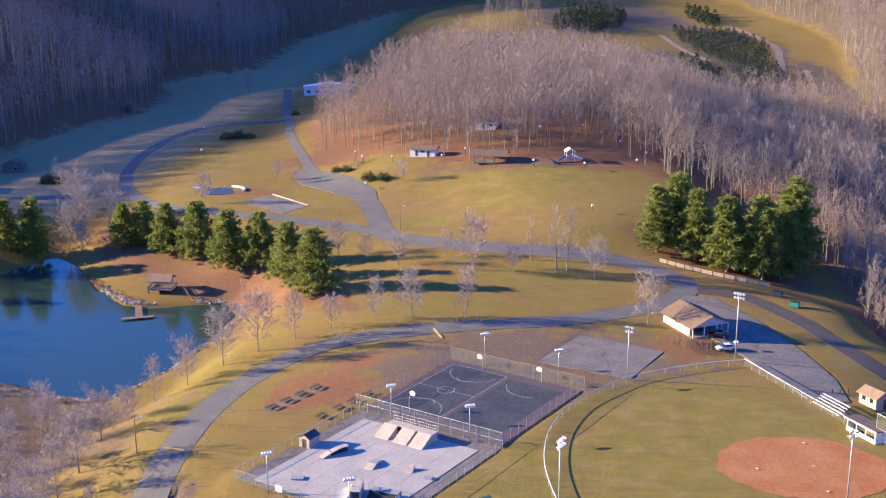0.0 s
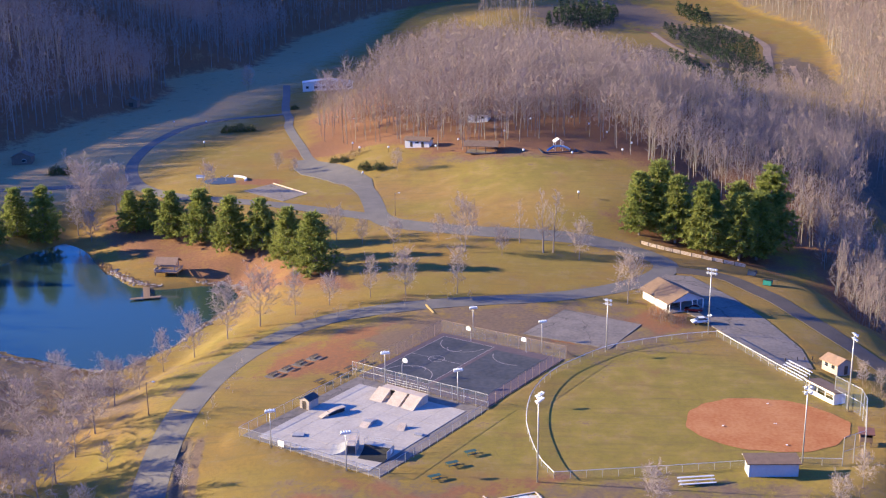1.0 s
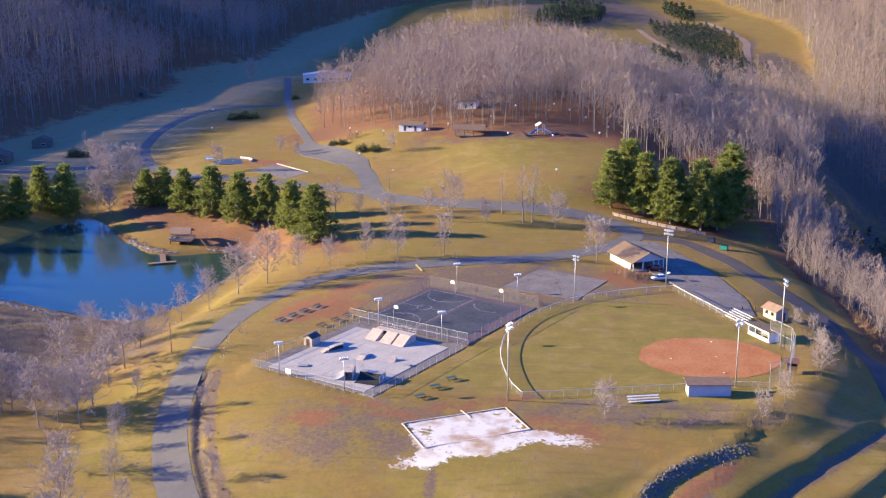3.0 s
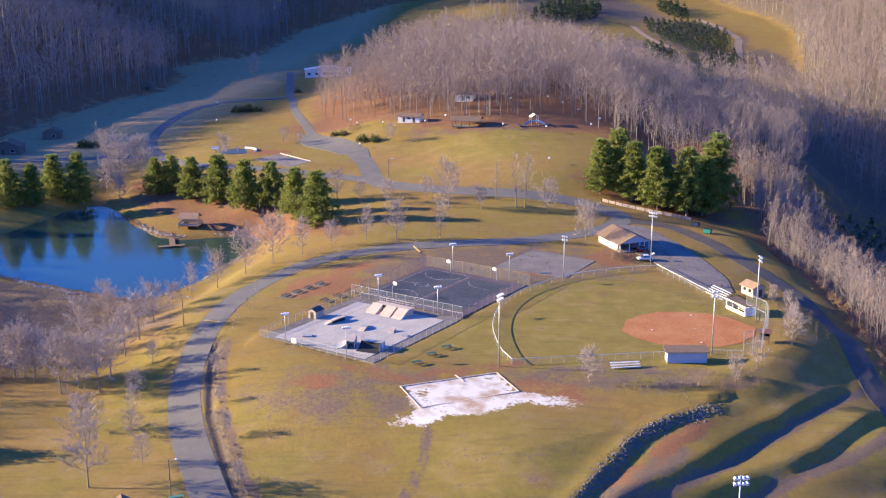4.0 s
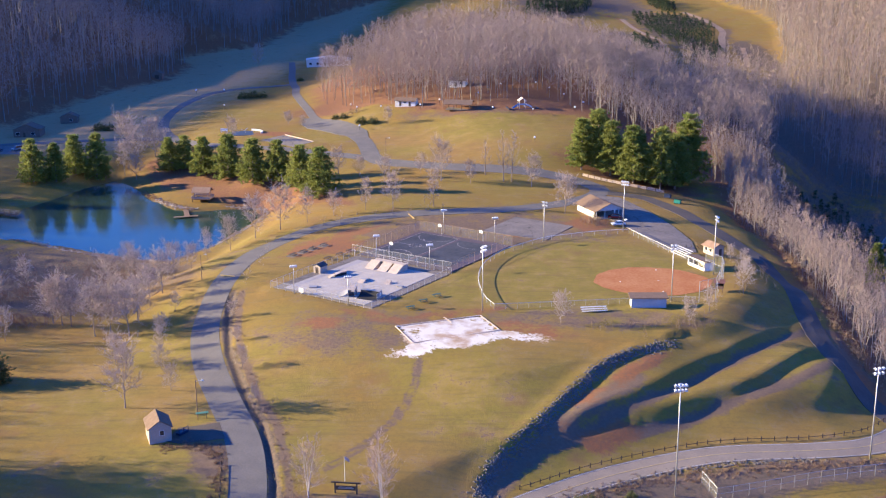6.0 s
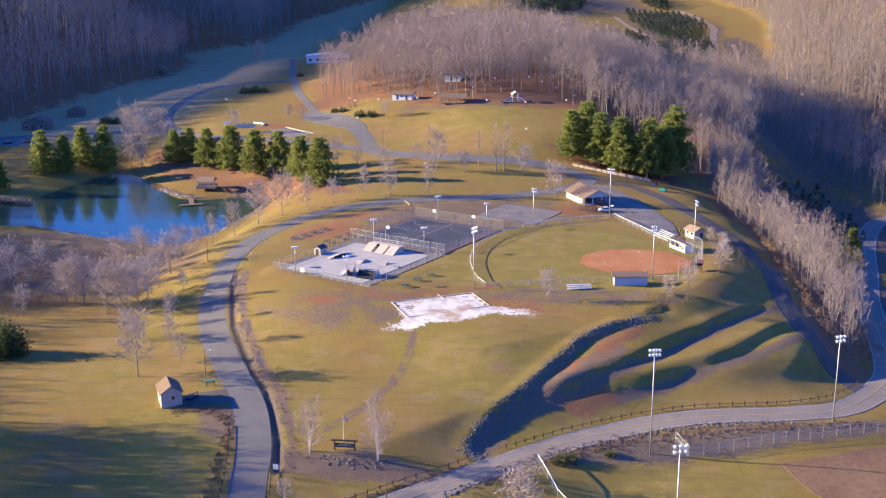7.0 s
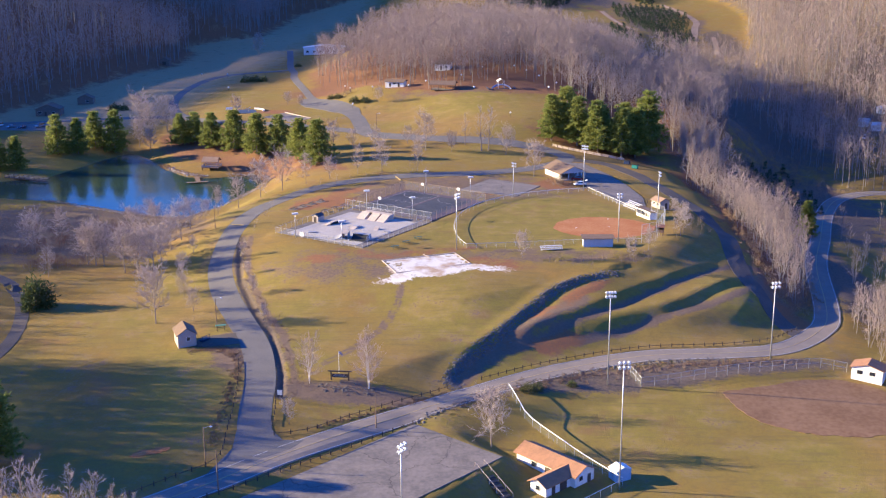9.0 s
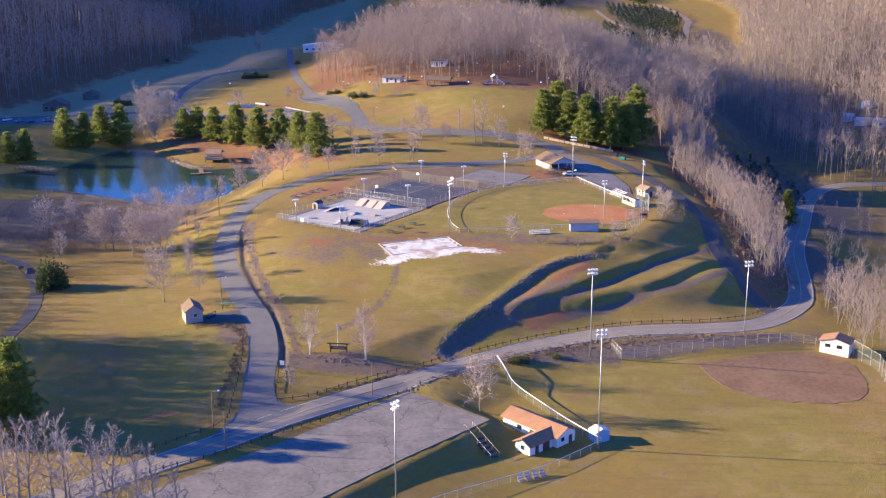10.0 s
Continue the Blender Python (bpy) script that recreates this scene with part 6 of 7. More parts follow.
# clubhouse of two wings by the lower field
def wing(root, x, y, turn, w, d, h, rise, roof, doors=(), windows=()):
    m = pose(x, y, 0, 0, 0, turn)
    for nm, bm, material in (("wall", boxed((0, 0, h / 2 - 0.3, w, d, h + 0.6)), WHITE), ("gable", gable_end(bmesh.new(), w, -d / 2 + 0.07, h, rise), WHITE), ("gable", gable_end(bmesh.new(), w, d / 2 - 0.07, h, rise), WHITE), ("roof", gable_roof(bmesh.new(), w, d, h, rise, 0.5), roof)):
        o = part(nm, bm, material, root)
        o.matrix_basis = m
    for kind, rows in (("door", doors), ("window", windows)):
        for u, v, sill, sx0, sy0, hh in rows:
            o = part(kind, boxed((u, v, sill + hh / 2, sx0 + 0.12, sy0 + 0.12, hh + 0.12)), WHITE, root)
            o.matrix_basis = m
            part("pane" if kind == "window" else "leaf", boxed((u, v, sill + hh / 2, sx0 + 0.16 * (sx0 < 0.2), sy0 + 0.16 * (sy0 < 0.2), hh)), GLASS if kind == "window" else WOOD_DARK, o).matrix_basis = Matrix()


club = thing("clubhouse", pose(30.4, 60.6, -14.3), "white clubhouse of two wings with rust-orange shingled roofs", "clubhouse")
wing(club, 0, 0, 46, 5.6, 15.5, 2.6, 1.3, ROOF_ORANGE, doors=((1.2, -7.76, 0, 1.0, 0.1, 2.0), (-2.81, -1.5, 0, 0.1, 3.0, 2.0)), windows=((-1.2, -7.76, 1.2, 1.0, 0.1, 0.9), (-2.81, 3.0, 1.0, 0.1, 1.2, 1.0)))
wing(club, -0.6, -7.2, -44, 4.0, 8.5, 2.4, 1.0, ROOF_ORANGE, doors=((2.01, 0.6, 0, 0.1, 2.0, 2.0), (2.01, -2.2, 0, 0.1, 1.0, 2.0)), windows=((0, -4.26, 1.1, 0.9, 0.1, 0.9),))

cabin("storage_shed", 43.0, 57.6, 30, 3.4, 2.6, 2.2, 0.6, mat("pale_blue_panels", (0.42, 0.50, 0.60), (0.34, 0.42, 0.52), 0.6), WHITE, "pale blue storage shed with a white roof by the fence", "shed", 0.15, doors=(("right", 0, 0, 1.2, 1.8),))
cabin("lower_field_hut", 105.2, 108.0, -27, 7.0, 4.4, 3.2, 1.0, WHITE, ROOF_ORANGE, "white block hut with a rust-orange roof behind the backstop", "hut", 0.4, windows=(("front", -1.6, 1.7, 1.3, 0.9), ("front", 1.2, 1.7, 1.3, 0.9)))

# gazebo and dock on the pond
GREY_WOOD = mat("silver_weathered_timber", (0.44, 0.39, 0.34), (0.32, 0.28, 0.245), 0.85, scale=1.2, fine=6.0)
gz = level(-102, 326)
gazebo = thing("gazebo", pose(-102.6, 325.2, gz, 0, 0, -4), "weathered timber gazebo with a brown roof and railed deck", "gazebo")
part("deck", boxed((0, 0, 0.75, 7.4, 5.4, 0.2)), WOOD, gazebo)
for x in (-3.3, 0, 3.3):
    for y in (-2.4, 2.4):
        part("stilt", boxed((x, y, 0.2, 0.2, 0.2, 1.2)), WOOD_DARK, gazebo)
for x in (-2.6, 2.6):
    for y in (-1.8, 1.8):
        part("post", boxed((x, y, 2.15, 0.22, 0.22, 2.8)), GREY_WOOD, gazebo)
for y in (-2.6, 2.6):
    part("railing", boxed((0, y, 1.75, 7.2, 0.08, 0.1), (0, y, 1.3, 7.2, 0.05, 0.5)), GREY_WOOD, gazebo)
for x in (-3.6, 3.6):
    part("railing", boxed((x, 0, 1.75, 0.08, 5.0, 0.1), (x, 0, 1.3, 0.05, 5.0, 0.5)), GREY_WOOD, gazebo)
roof = part("roof", gable_roof(bmesh.new(), 4.4, 5.8, 3.5, 1.3, 0.6), ROOF_TAN, gazebo)
roof.rotation_euler.z = radians(90)
dock = thing("dock", pose(-104.6, 309.0, WATER_Z, 0, 0, 18), "weathered timber T-shaped fishing dock on the pond", "dock")
for k in range(20):
    part("plank", boxed((0, -4.2 + 0.5 * k, 0.42, 1.9, 0.46, 0.07)), WOOD, dock)
for k in range(17):
    part("plank", boxed((-4.4 + 0.5 * k, -5.2, 0.42, 0.46, 1.7, 0.07, -18)), WOOD, dock)
for x, y in ((-0.8, -3.5), (0.8, -3.5), (-0.8, 0), (0.8, 0), (-0.8, 3.5), (0.8, 3.5), (-3.6, -4.6), (3.4, -5.6)):
    bm = bmesh.new()
    pipe(bm, [(x, y, -1.4), (x, y, 0.4)], 0.12, 6)
    part("pile", bm, WOOD_DARK, dock)

# boardwalk over the pond's west arm
walkway = thing("boardwalk", pose(-174.2, 306.4, WATER_Z, 0, 0, -18), "dark weathered boardwalk with rails over the pond's arm", "boardwalk")
for k in range(34):
    part("plank", boxed((-10 + 0.6 * k, 0, 0.75, 0.55, 2.6, 0.08)), WOOD_DARK, walkway)
for y in (-1.25, 1.25):
    part("railing", boxed((0, y, 1.75, 20.2, 0.1, 0.1), (0, y, 1.3, 20.2, 0.06, 0.08)), GREY_WOOD, walkway)
    for k in range(9):
        part("post", boxed((-10 + 2.5 * k, y, 0.5, 0.16, 0.16, 2.6)), WOOD_DARK, walkway)

# woodland playground buildings
cabin("white_hut", -12.3, 457.0, 76, 5.0, 8.0, 3.0, 1.2, WHITE, ROOF_BROWN, "small white hut with a brown roof among bare trees", "hut", doors=(("left", 0.6, 0, 1.0, 2.0),), windows=(("left", -2.2, 1.2, 1.2, 0.9),))
cabin("restroom_hut", -34.0, 424.0, 76, 4.6, 9.4, 2.6, 0.9, WHITE, ROOF_BROWN, "low white restroom hut with a brown roof at the wood's edge", "hut", 0.6, doors=(("left", -2.2, 0, 1.0, 2.0), ("left", 2.2, 0, 1.0, 2.0)), windows=(("left", 0, 1.4, 1.4, 0.6),))
shelter = thing("picnic_shelter", pose(-9.8, 408.6, level(-9.8, 408.6), 0, 0, -8), "open picnic shelter with a low brown roof", "shelter")
roof = part("roof", gable_roof(bmesh.new(), 7, 11.5, 2.6, 1.3, 0.5), ROOF_BROWN, shelter)
roof.rotation_euler.z = radians(90)
for x in (-5.2, -1.7, 1.7, 5.2):
    for y in (-3.1, 3.1):
        part("post", boxed((x, y, 1.2, 0.2, 0.2, 3.0)), WOOD, shelter)
part("floor_slab", boxed((0, 0, 0.0, 11, 7, 0.3)), ASPHALT_OLD, shelter)
cabin("long_building", -100.0, 628.0, 8, 27, 9, 4.2, 1.6, WHITE, ROOF_GREY, "long white building with a pale metal roof by the wood", "building", doors=(("left", 0, 0, 1.2, 2.1),), windows=tuple(("front", -11 + 4.4 * k, 1.3, 1.6, 1.2) for k in range(6)))
BROWN_SIDING = mat("brown_board_siding", (0.20, 0.15, 0.115), (0.15, 0.112, 0.085), 0.8, scale=0.8, fine=4.0, bump=0.2)
cabin("lakeside_house", -211, 431, 4, 12, 8, 3.4, 2.4, BROWN_SIDING, ROOF_BROWN, "brown-sided house with a brown gable roof under the ridge", "house", doors=(("front", -1, 0, 1.0, 2.1),), windows=(("front", -4, 1.0, 1.6, 1.2), ("front", 3, 1.0, 1.6, 1.2)))
cabin("meadow_shed", -190.5, 571, 0, 6.0, 5.0, 3.0, 1.6, BROWN_SIDING, ROOF_BROWN, "weathered brown shed at the ridge's foot", "shed", doors=(("front", 0, 0, 2.4, 2.2),))
cabin("ridge_cabin", -203, 462, 10, 8, 6, 3.0, 1.8, BROWN_SIDING, ROOF_BROWN, "brown-roofed cabin at the shaded wood's edge", "cabin", windows=(("front", 1, 1.0, 1.4, 1.0),))
for x, y, w, d, t in ((224.5, 494, 7, 4, 20), (211.5, 484, 3.6, 5, 60), (215.5, 472, 3.6, 8, 70), (222, 463, 5, 7, 15)):
    cabin("valley_house", x, y, t, w, d, 2.8, 1.2, WHITE, ROOF_GREY, "small white house with a pale roof in the valley", "house", group="houses in the valley", windows=(("front", -2, 1.0, 1.4, 1.0), ("front", 2, 1.0, 1.4, 1.0)))


# ---- vehicles ----
def car(x, y, turn, paint, label, high=1.45, long=4.5, van=False):
    root = thing("car", pose(x, y, level(x, y) + 0.1, 0, 0, turn), label, "car")
    prof = [(-2.2, 0.35), (-2.25, 0.75), (-1.6, 0.92), (-1.2, 0.95), (1.5, 0.95), (2.15, 0.85), (2.2, 0.35)] if not van else [(-2.2, 0.35), (-2.25, 0.9), (-1.5, 1.05), (2.1, 1.05), (2.2, 0.9), (2.2, 0.35)]
    bm = bmesh.new()
    k = long / 4.5
    a, b = [bm.verts.new((u * k, -0.88, z)) for u, z in prof], [bm.verts.new((u * k, 0.88, z)) for u, z in prof]
    bm.faces.new(a), bm.faces.new(b[::-1])
    for i in range(len(prof)):
        j = (i + 1) % len(prof)
        bm.faces.new((a[i], b[i], b[j], a[j]))
    bmesh.ops.bevel(bm, geom=list(bm.edges), offset=0.05, segments=1, affect="EDGES")
    part("body", bm, paint, root)
    top = [(-1.15, 0.9), (-0.45, high), (1.0, high), (1.75, 0.92)] if not van else [(-1.3, 1.0), (-0.7, high), (2.0, high), (2.12, 1.0)]
    bm = bmesh.new()
    a, b = [bm.verts.new((u * k, -0.78 + 0.12 * (z > 1.1), z)) for u, z in top], [bm.verts.new((u * k, 0.78 - 0.12 * (z > 1.1), z)) for u, z in top]
    bm.faces.new(a), bm.faces.new(b[::-1])
    for i in range(4):
        j = (i + 1) % 4
        bm.faces.new((a[i], b[i], b[j], a[j]))
    part("window_band", bm, GLASS, root)
    part("roof", boxed(((top[1][0] + top[2][0]) / 2 * k, 0, high + 0.02, (top[2][0] - top[1][0]) * k, 1.3, 0.06), bevel=0.02), paint, root)
    for u in (-1.4, 1.4):
        for s in (-0.82, 0.82):
            bm = bmesh.new()
            pipe(bm, [(u * k, s - 0.1, 0.32), (u * k, s + 0.1, 0.32)], 0.33, 12)
            w = part("wheel", bm, RUBBER, root)
            bm = bmesh.new()
            pipe(bm, [(u * k, s - 0.115, 0.32), (u * k, s + 0.115, 0.32)], 0.19, 10)
            part("rim", bm, GALV, w)
    for s in (-0.6, 0.6):
        part("headlight", boxed((-2.25 * k, s, 0.66, 0.06, 0.36, 0.16)), LAMP_GLASS, root)
        part("tail_light", boxed((2.19 * k, s, 0.72, 0.06, 0.3, 0.16)), RED_PAINT, root)
    return root


car(46.2, 267.4, -8, RED_PAINT, "dark red car parked beside the pavilion")
white_car = car(46.6, 258.8, 15, WHITE_PAINT, "white hatchback parked with its tailgate raised")
part("tailgate", boxed((2.35, 0, 1.75, 0.9, 1.2, 0.06, 0, 0, -20)), WHITE_PAINT, white_car)
for x, y, t, p, v, l in ((-224, 398, 60, WHITE_PAINT, True, "white van parked in the lakeside lot"), (-217, 396, 60, GREY_PAINT, False, "silver car parked in the lakeside lot"), (-211, 395, 60, BLUE_BIN, False, "dark blue car parked in the lakeside lot"), (-204, 399, 60, GREY_PAINT, True, "grey van parked in the lakeside lot"), (-230, 402, 60, GREY_PAINT, False, "silver car parked in the lakeside lot")):
    car(x, y, t, p, l, 1.9 if v else 1.45, 4.9 if v else 4.4, v)
car(206, 463, 70, WHITE_PAINT, "white van parked by the valley houses", 1.9, 5.2, True)
car(196, 352, 5, WHITE_PAINT, "white car on the valley road's edge")
sheet("lakeside_lot", [(-236, 404), (-199, 408), (-197, 392), (-236, 388)], ASPHALT_OLD, "grey asphalt lot below the lakeside house", "parking lot", lift=0.07)


# ---- fences of wood, signs and street furniture ----
wood_post = bpy.data.meshes.new("post")
bm = bmesh.new()
box(bm, 0, 0, 0.35, 0.20, 0.20, 1.3, bevel=0.02)
bm.to_mesh(wood_post)
bm.free()
wood_post.materials.append(WOOD_DARK)


def post_row(name, line, gap, label, high=1.0, rail_z=(0.55,), material=None, group="", rail_size=(0.05, 0.12)):
    """A low roadside fence of wooden posts and rails."""
    p = spline(line, gap)
    zs = shaped(p[:, 0], p[:, 1])
    root = thing(name, pose(p[0][0], p[0][1], float(zs[0])), label, "fence", group)
    loc = [Vector((x - p[0][0], y - p[0][1], float(z - zs[0]))) for (x, y), z in zip(p, zs)]
    for q in loc:
        o = new("post", wood_post)
        o.parent, o.location, o.scale = root, q, (1, 1, high)
    shape = part("rail", boxed((0, 0, 0, 1, *rail_size)), material or WOOD_DARK, root)
    for z in rail_z:
        for a, b in zip(loc, loc[1:]):
            d = b - a
            o = new("rail", shape.data)
            o.parent = root
            o.matrix_basis = pose(*((a + b) / 2 + Vector((0, 0, z))), 0, -math.degrees(math.atan2(d.z, d.to_2d().length)), math.degrees(math.atan2(d.y, d.x))) @ Matrix.Diagonal((d.length - 0.01, 1, 1, 1))
    bpy.data.objects.remove(shape)
    return root


post_row("roadside_fence", [(-26.4, 64.2), (-20, 66.8), (-14, 72.6), (-2, 83.4), (7.6, 92)], 2.4, "low dark timber post fence above the road", group="roadside fences")
post_row("roadside_fence", [(15, 98.5), (31, 110), (53, 119.8), (74, 123.4), (86, 128.6), (96, 140)], 2.4, "low dark timber post fence above the road", group="roadside fences")
post_row("roadside_fence", [(-50, 36.6), (-41.6, 45.6), (-35.6, 53), (-36.4, 66), (-38.6, 85), (-41.5, 100)], 2.4, "low dark timber post fence above the road", group="roadside fences")
post_row("roadside_fence", [(-46.5, 27.8), (-32, 42.0 - 2.2), (-22.4, 49.4), (-12, 59.6), (1.2, 73.2)], 2.4, "low dark timber post fence beside the parking lot", group="roadside fences")
post_row("board_fence", [(39, 324.6), (49.7, 318.4), (58.3, 314.6), (67.5, 313.2)], 2.4, "pale timber board fence under the pines", 1.2, (0.35, 0.7, 1.05), TIMBER_PALE, rail_size=(0.05, 0.22))
post_row("bollard_row", [(61.5, 234.5), (64.4, 235.6), (68, 237)], 1.6, "short pale posts across the lot's edge", 0.9, ())
post_row("drive_fence", [(-27.6, 68.5), (-28.4, 76), (-29.6, 83)], 2.0, "low dark timber fence beside the drive", 0.9)

fence("lower_outfield_fence", [(21.3, 92), (24.7, 81), (36.2, 63.8), (43.2, 54.4)], 1.8, 3.0, "chain-link fence with a white capped top rail", top=0.11, top_material=WHITE)
fence("lower_side_fence", [(43.2, 54.4), (31.8, 42.8), (14.3, 29.6), (-2, 16)], 1.5, 3.0, "chain-link fence below the clubhouse", top=0.05, top_material=WHITE)
fence("lower_foul_fence", [(49.5, 104), (51.5, 98.8), (64, 102.6), (80, 107.6), (95.2, 112.2), (101, 111)], 2.4, 3.0, "grey chain-link fence below the road", mid=True)
fence("lower_backstop", [(108.8, 105.6), (112.6, 97), (112, 88), (110, 80)], 4.2, 3.0, "tall grey chain-link backstop of the lower field", mid=True, r=0.07)
CLAY_RIM = [(69.6, 97.6), (72.7, 88.4), (78.5, 82), (86.4, 79), (94.7, 78.2), (102, 79.8), (106.4, 85.1), (108, 94.6), (106.5, 101.8), (100.9, 105.6), (92.6, 105.6), (82.5, 101.8), (75, 99.4)]
random.seed(77)
rim = [(x + random.uniform(-0.35, 0.35), y + random.uniform(-0.35, 0.35)) for x, y in spline([*CLAY_RIM, CLAY_RIM[0]], 1.2)[:-1]]
sheet("lower_infield", rim, CLAY_BROWN, "brown clay infield of the lower ball field", "ball field infield", lift=0.07, step=2.0, depth=0.1)
rim = [(-49.5 + 3.9 * math.cos(a) * math.cos(0.42) - 1.2 * math.sin(a) * math.sin(0.42) + random.uniform(-0.3, 0.3), 56.0 + 3.9 * math.cos(a) * math.sin(0.42) + 1.2 * math.sin(a) * math.cos(0.42) + random.uniform(-0.2, 0.2)) for a in (2 * math.pi * k / 26 for k in range(26))]
sheet("bare_soil", rim, CLAY, "small patch of bare red soil in the meadow", "bare soil", lift=0.07, step=1.5, depth=0.1)


def street_lamp(x, y, high, turn, label, material=None, arm=1.2, head=True):
    root = thing("street_lamp", pose(x, y, level(x, y), 0, 0, turn), label, "street lamp", "street lamps")
    bm = bmesh.new()
    pipe(bm, [(0, 0, -0.3), (0, 0, high * 0.5), (0, 0, high)], [0.13, 0.11, 0.08], 7)
    part("pole", bm, material or WOOD, root)
    if head:
        bm = bmesh.new()
        pipe(bm, [(0, 0, high - 0.3), (arm * 0.6, 0, high), (arm, 0, high)], 0.04, 5)
        part("arm", bm, GALV, root)
        bm = bmesh.new()
        pipe(bm, [(arm - 0.05, 0, high + 0.02), (arm + 0.25, 0, high + 0.02), (arm + 0.5, 0, high - 0.04)], [0.10, 0.18, 0.08], 7)
        part("lamp", bm, LAMP_GLASS, root)
    return root


for x, y, h, t in ((-51.8, 121.8, 8.4, 0), (-37.4, 51.6, 7.6, 10), (-72.2, 206, 7.2, 10), (-66, 470, 7.5, 0), (-36, 352, 7.5, 0)):
    street_lamp(x, y, h, t, "slim wooden street lamp with a small pale head")
for x, y, h in ((-32.4, 41.0, 8.0), (-6.2, 70.0, 7.4)):
    street_lamp(x, y, h, 0, "plain weathered utility pole at the road's edge", WOOD, head=False)
green_sign = thing("green_sign", pose(-50.6, 121.0, level(-50.6, 121), 0, 0, 20), "pale green board on two posts by the drive", "sign")
part("board", boxed((0, 0, 1.5, 2.6, 0.5, 0.12, 0, 20)), mat("pale_green_board", (0.20, 0.42, 0.22), (0.16, 0.34, 0.2), 0.6), green_sign)
for x in (-0.9, 0.9):
    part("post", boxed((x, 0, 0.6, 0.12, 0.12, 1.8)), WOOD_DARK, green_sign)

sign = thing("entrance_sign", pose(-16.4, 90.0, level(-16.4, 90), 0, 0, -4), "dark timber entrance sign with a roofed beam over a stone bed", "sign")
for x in (-2.0, 2.0):
    part("post", boxed((x, 0, 0.9, 0.25, 0.25, 2.4), bevel=0.02), WOOD_DARK, sign)
part("beam", boxed((0, 0, 2.15, 5.4, 0.3, 0.25), bevel=0.02), WOOD_DARK, sign)
part("board", boxed((0, 0, 1.1, 3.6, 0.12, 0.8)), WOOD_DARK, sign)
part("lettering_bar", boxed((0, -0.075, 1.3, 2.4, 0.02, 0.12), (0, -0.075, 1.05, 3.0, 0.02, 0.12)), TIMBER_PALE, sign)
flag = thing("flagpole", pose(-17.1, 93.6, level(-17.1, 93.6)), "white flagpole with a small limp flag", "flagpole")
bm = bmesh.new()
pipe(bm, [(0, 0, -0.3), (0, 0, 5.4)], [0.06, 0.04], 6)
part("pole", bm, WHITE, flag)
bm = bmesh.new()
grid = [[bm.verts.new((0.05 + 0.18 * i, 0.10 * math.sin(i * 1.1 + j * 0.4), 5.2 - 0.16 * j - 0.05 * i * i * 0.4)) for j in range(5)] for i in range(6)]
for i in range(5):
    for j in range(4):
        bm.faces.new((grid[i][j], grid[i + 1][j], grid[i + 1][j + 1], grid[i][j + 1]))
bmesh.ops.solidify(bm, geom=bm.faces, thickness=0.01)
part("cloth", bm, mat("pale_flag_cloth", (0.62, 0.55, 0.58), (0.42, 0.40, 0.52), 0.8, scale=3.0), flag)
small = thing("white_sign", pose(-28.4, 81.6, level(-28.4, 81.6), 0, 0, -10), "blank white sign on two short posts", "sign")
part("panel", boxed((0, 0, 1.5, 1.1, 0.05, 1.1)), WHITE, small)
for x in (-0.4, 0.4):
    part("post", boxed((x, 0.05, 0.6, 0.08, 0.06, 1.6)), WOOD_DARK, small)

# dumpsters
for x, y, t, material, label in ((67.6, 304.4, -25, BLUE_BIN, "dark blue steel dumpster under the pines"), (69.6, 293.6, -25, GREEN_BIN, "teal green steel dumpster beside the drive")):
    b = thing("dumpster", pose(x, y, level(x, y) + 0.08, 0, 0, t), label, "dumpster", "dumpsters")
    bm = bmesh.new()
    wedge(bm, -1.1, 1.1, -0.9, -0.5, 0.15, 1.0)
    box(bm, 0, 0.2, 0.75, 2.2, 1.4, 1.2)
    part("body", bm, material, b)
    part("lid", boxed((0, 0.1, 1.44, 2.3, 1.7, 0.07, 0, -8)), BLACK, b)
    for x0 in (-1.17, 1.17):
        part("lifting_sleeve", boxed((x0, 0.2, 0.85, 0.14, 1.2, 0.16)), material, b)
    for x0 in (-0.9, 0.9):
        part("skid", boxed((x0, 0.1, 0.08, 0.14, 1.6, 0.16)), RUBBER, b)

# yellow speed humps on the drive
for x, y, t in ((-18.9, 265.2, -70), (-63.4, 204.2, -14)):
    h = part("speed_hump", boxed((0, 0, 0.08, 7.0, 0.55, 0.10), bevel=0.03), YELLOW, None)
    h.matrix_basis = pose(x, y, level(x, y) + 0.02, 0, 0, t)
    tagged(h, "yellow painted speed hump across the drive", "speed hump", "speed humps")

# white stone pad with timber edging
pad = thing("stone_pad", pose(-1.6, 160.2, level(-1.6, 160.2)), "white crushed stone pad framed by pale timbers", "building pad", kind="structure")
for (x0, y0), (x1, y1) in (((-14.1, 161.1), (5.8, 169.5)), ((5.8, 169.5), (10.5, 159.5)), ((10.5, 159.5), (-9.2, 151.4)), ((-9.2, 151.4), (-14.1, 161.1)), ((-3.0, 167.6), (-1.0, 164.4))):
    d = Vector((x1 - x0, y1 - y0))
    z0, z1 = level(x0, y0), level(x1, y1)
    part("timber", boxed(((x0 + x1) / 2 + 1.6, (y0 + y1) / 2 - 160.2, (z0 + z1) / 2 - level(-1.6, 160.2) + 0.12, d.length, 0.3, 0.14, math.degrees(math.atan2(d.y, d.x)), 0, -math.degrees(math.atan2(z1 - z0, d.length))), bevel=0.03), TIMBER_PALE, pad)

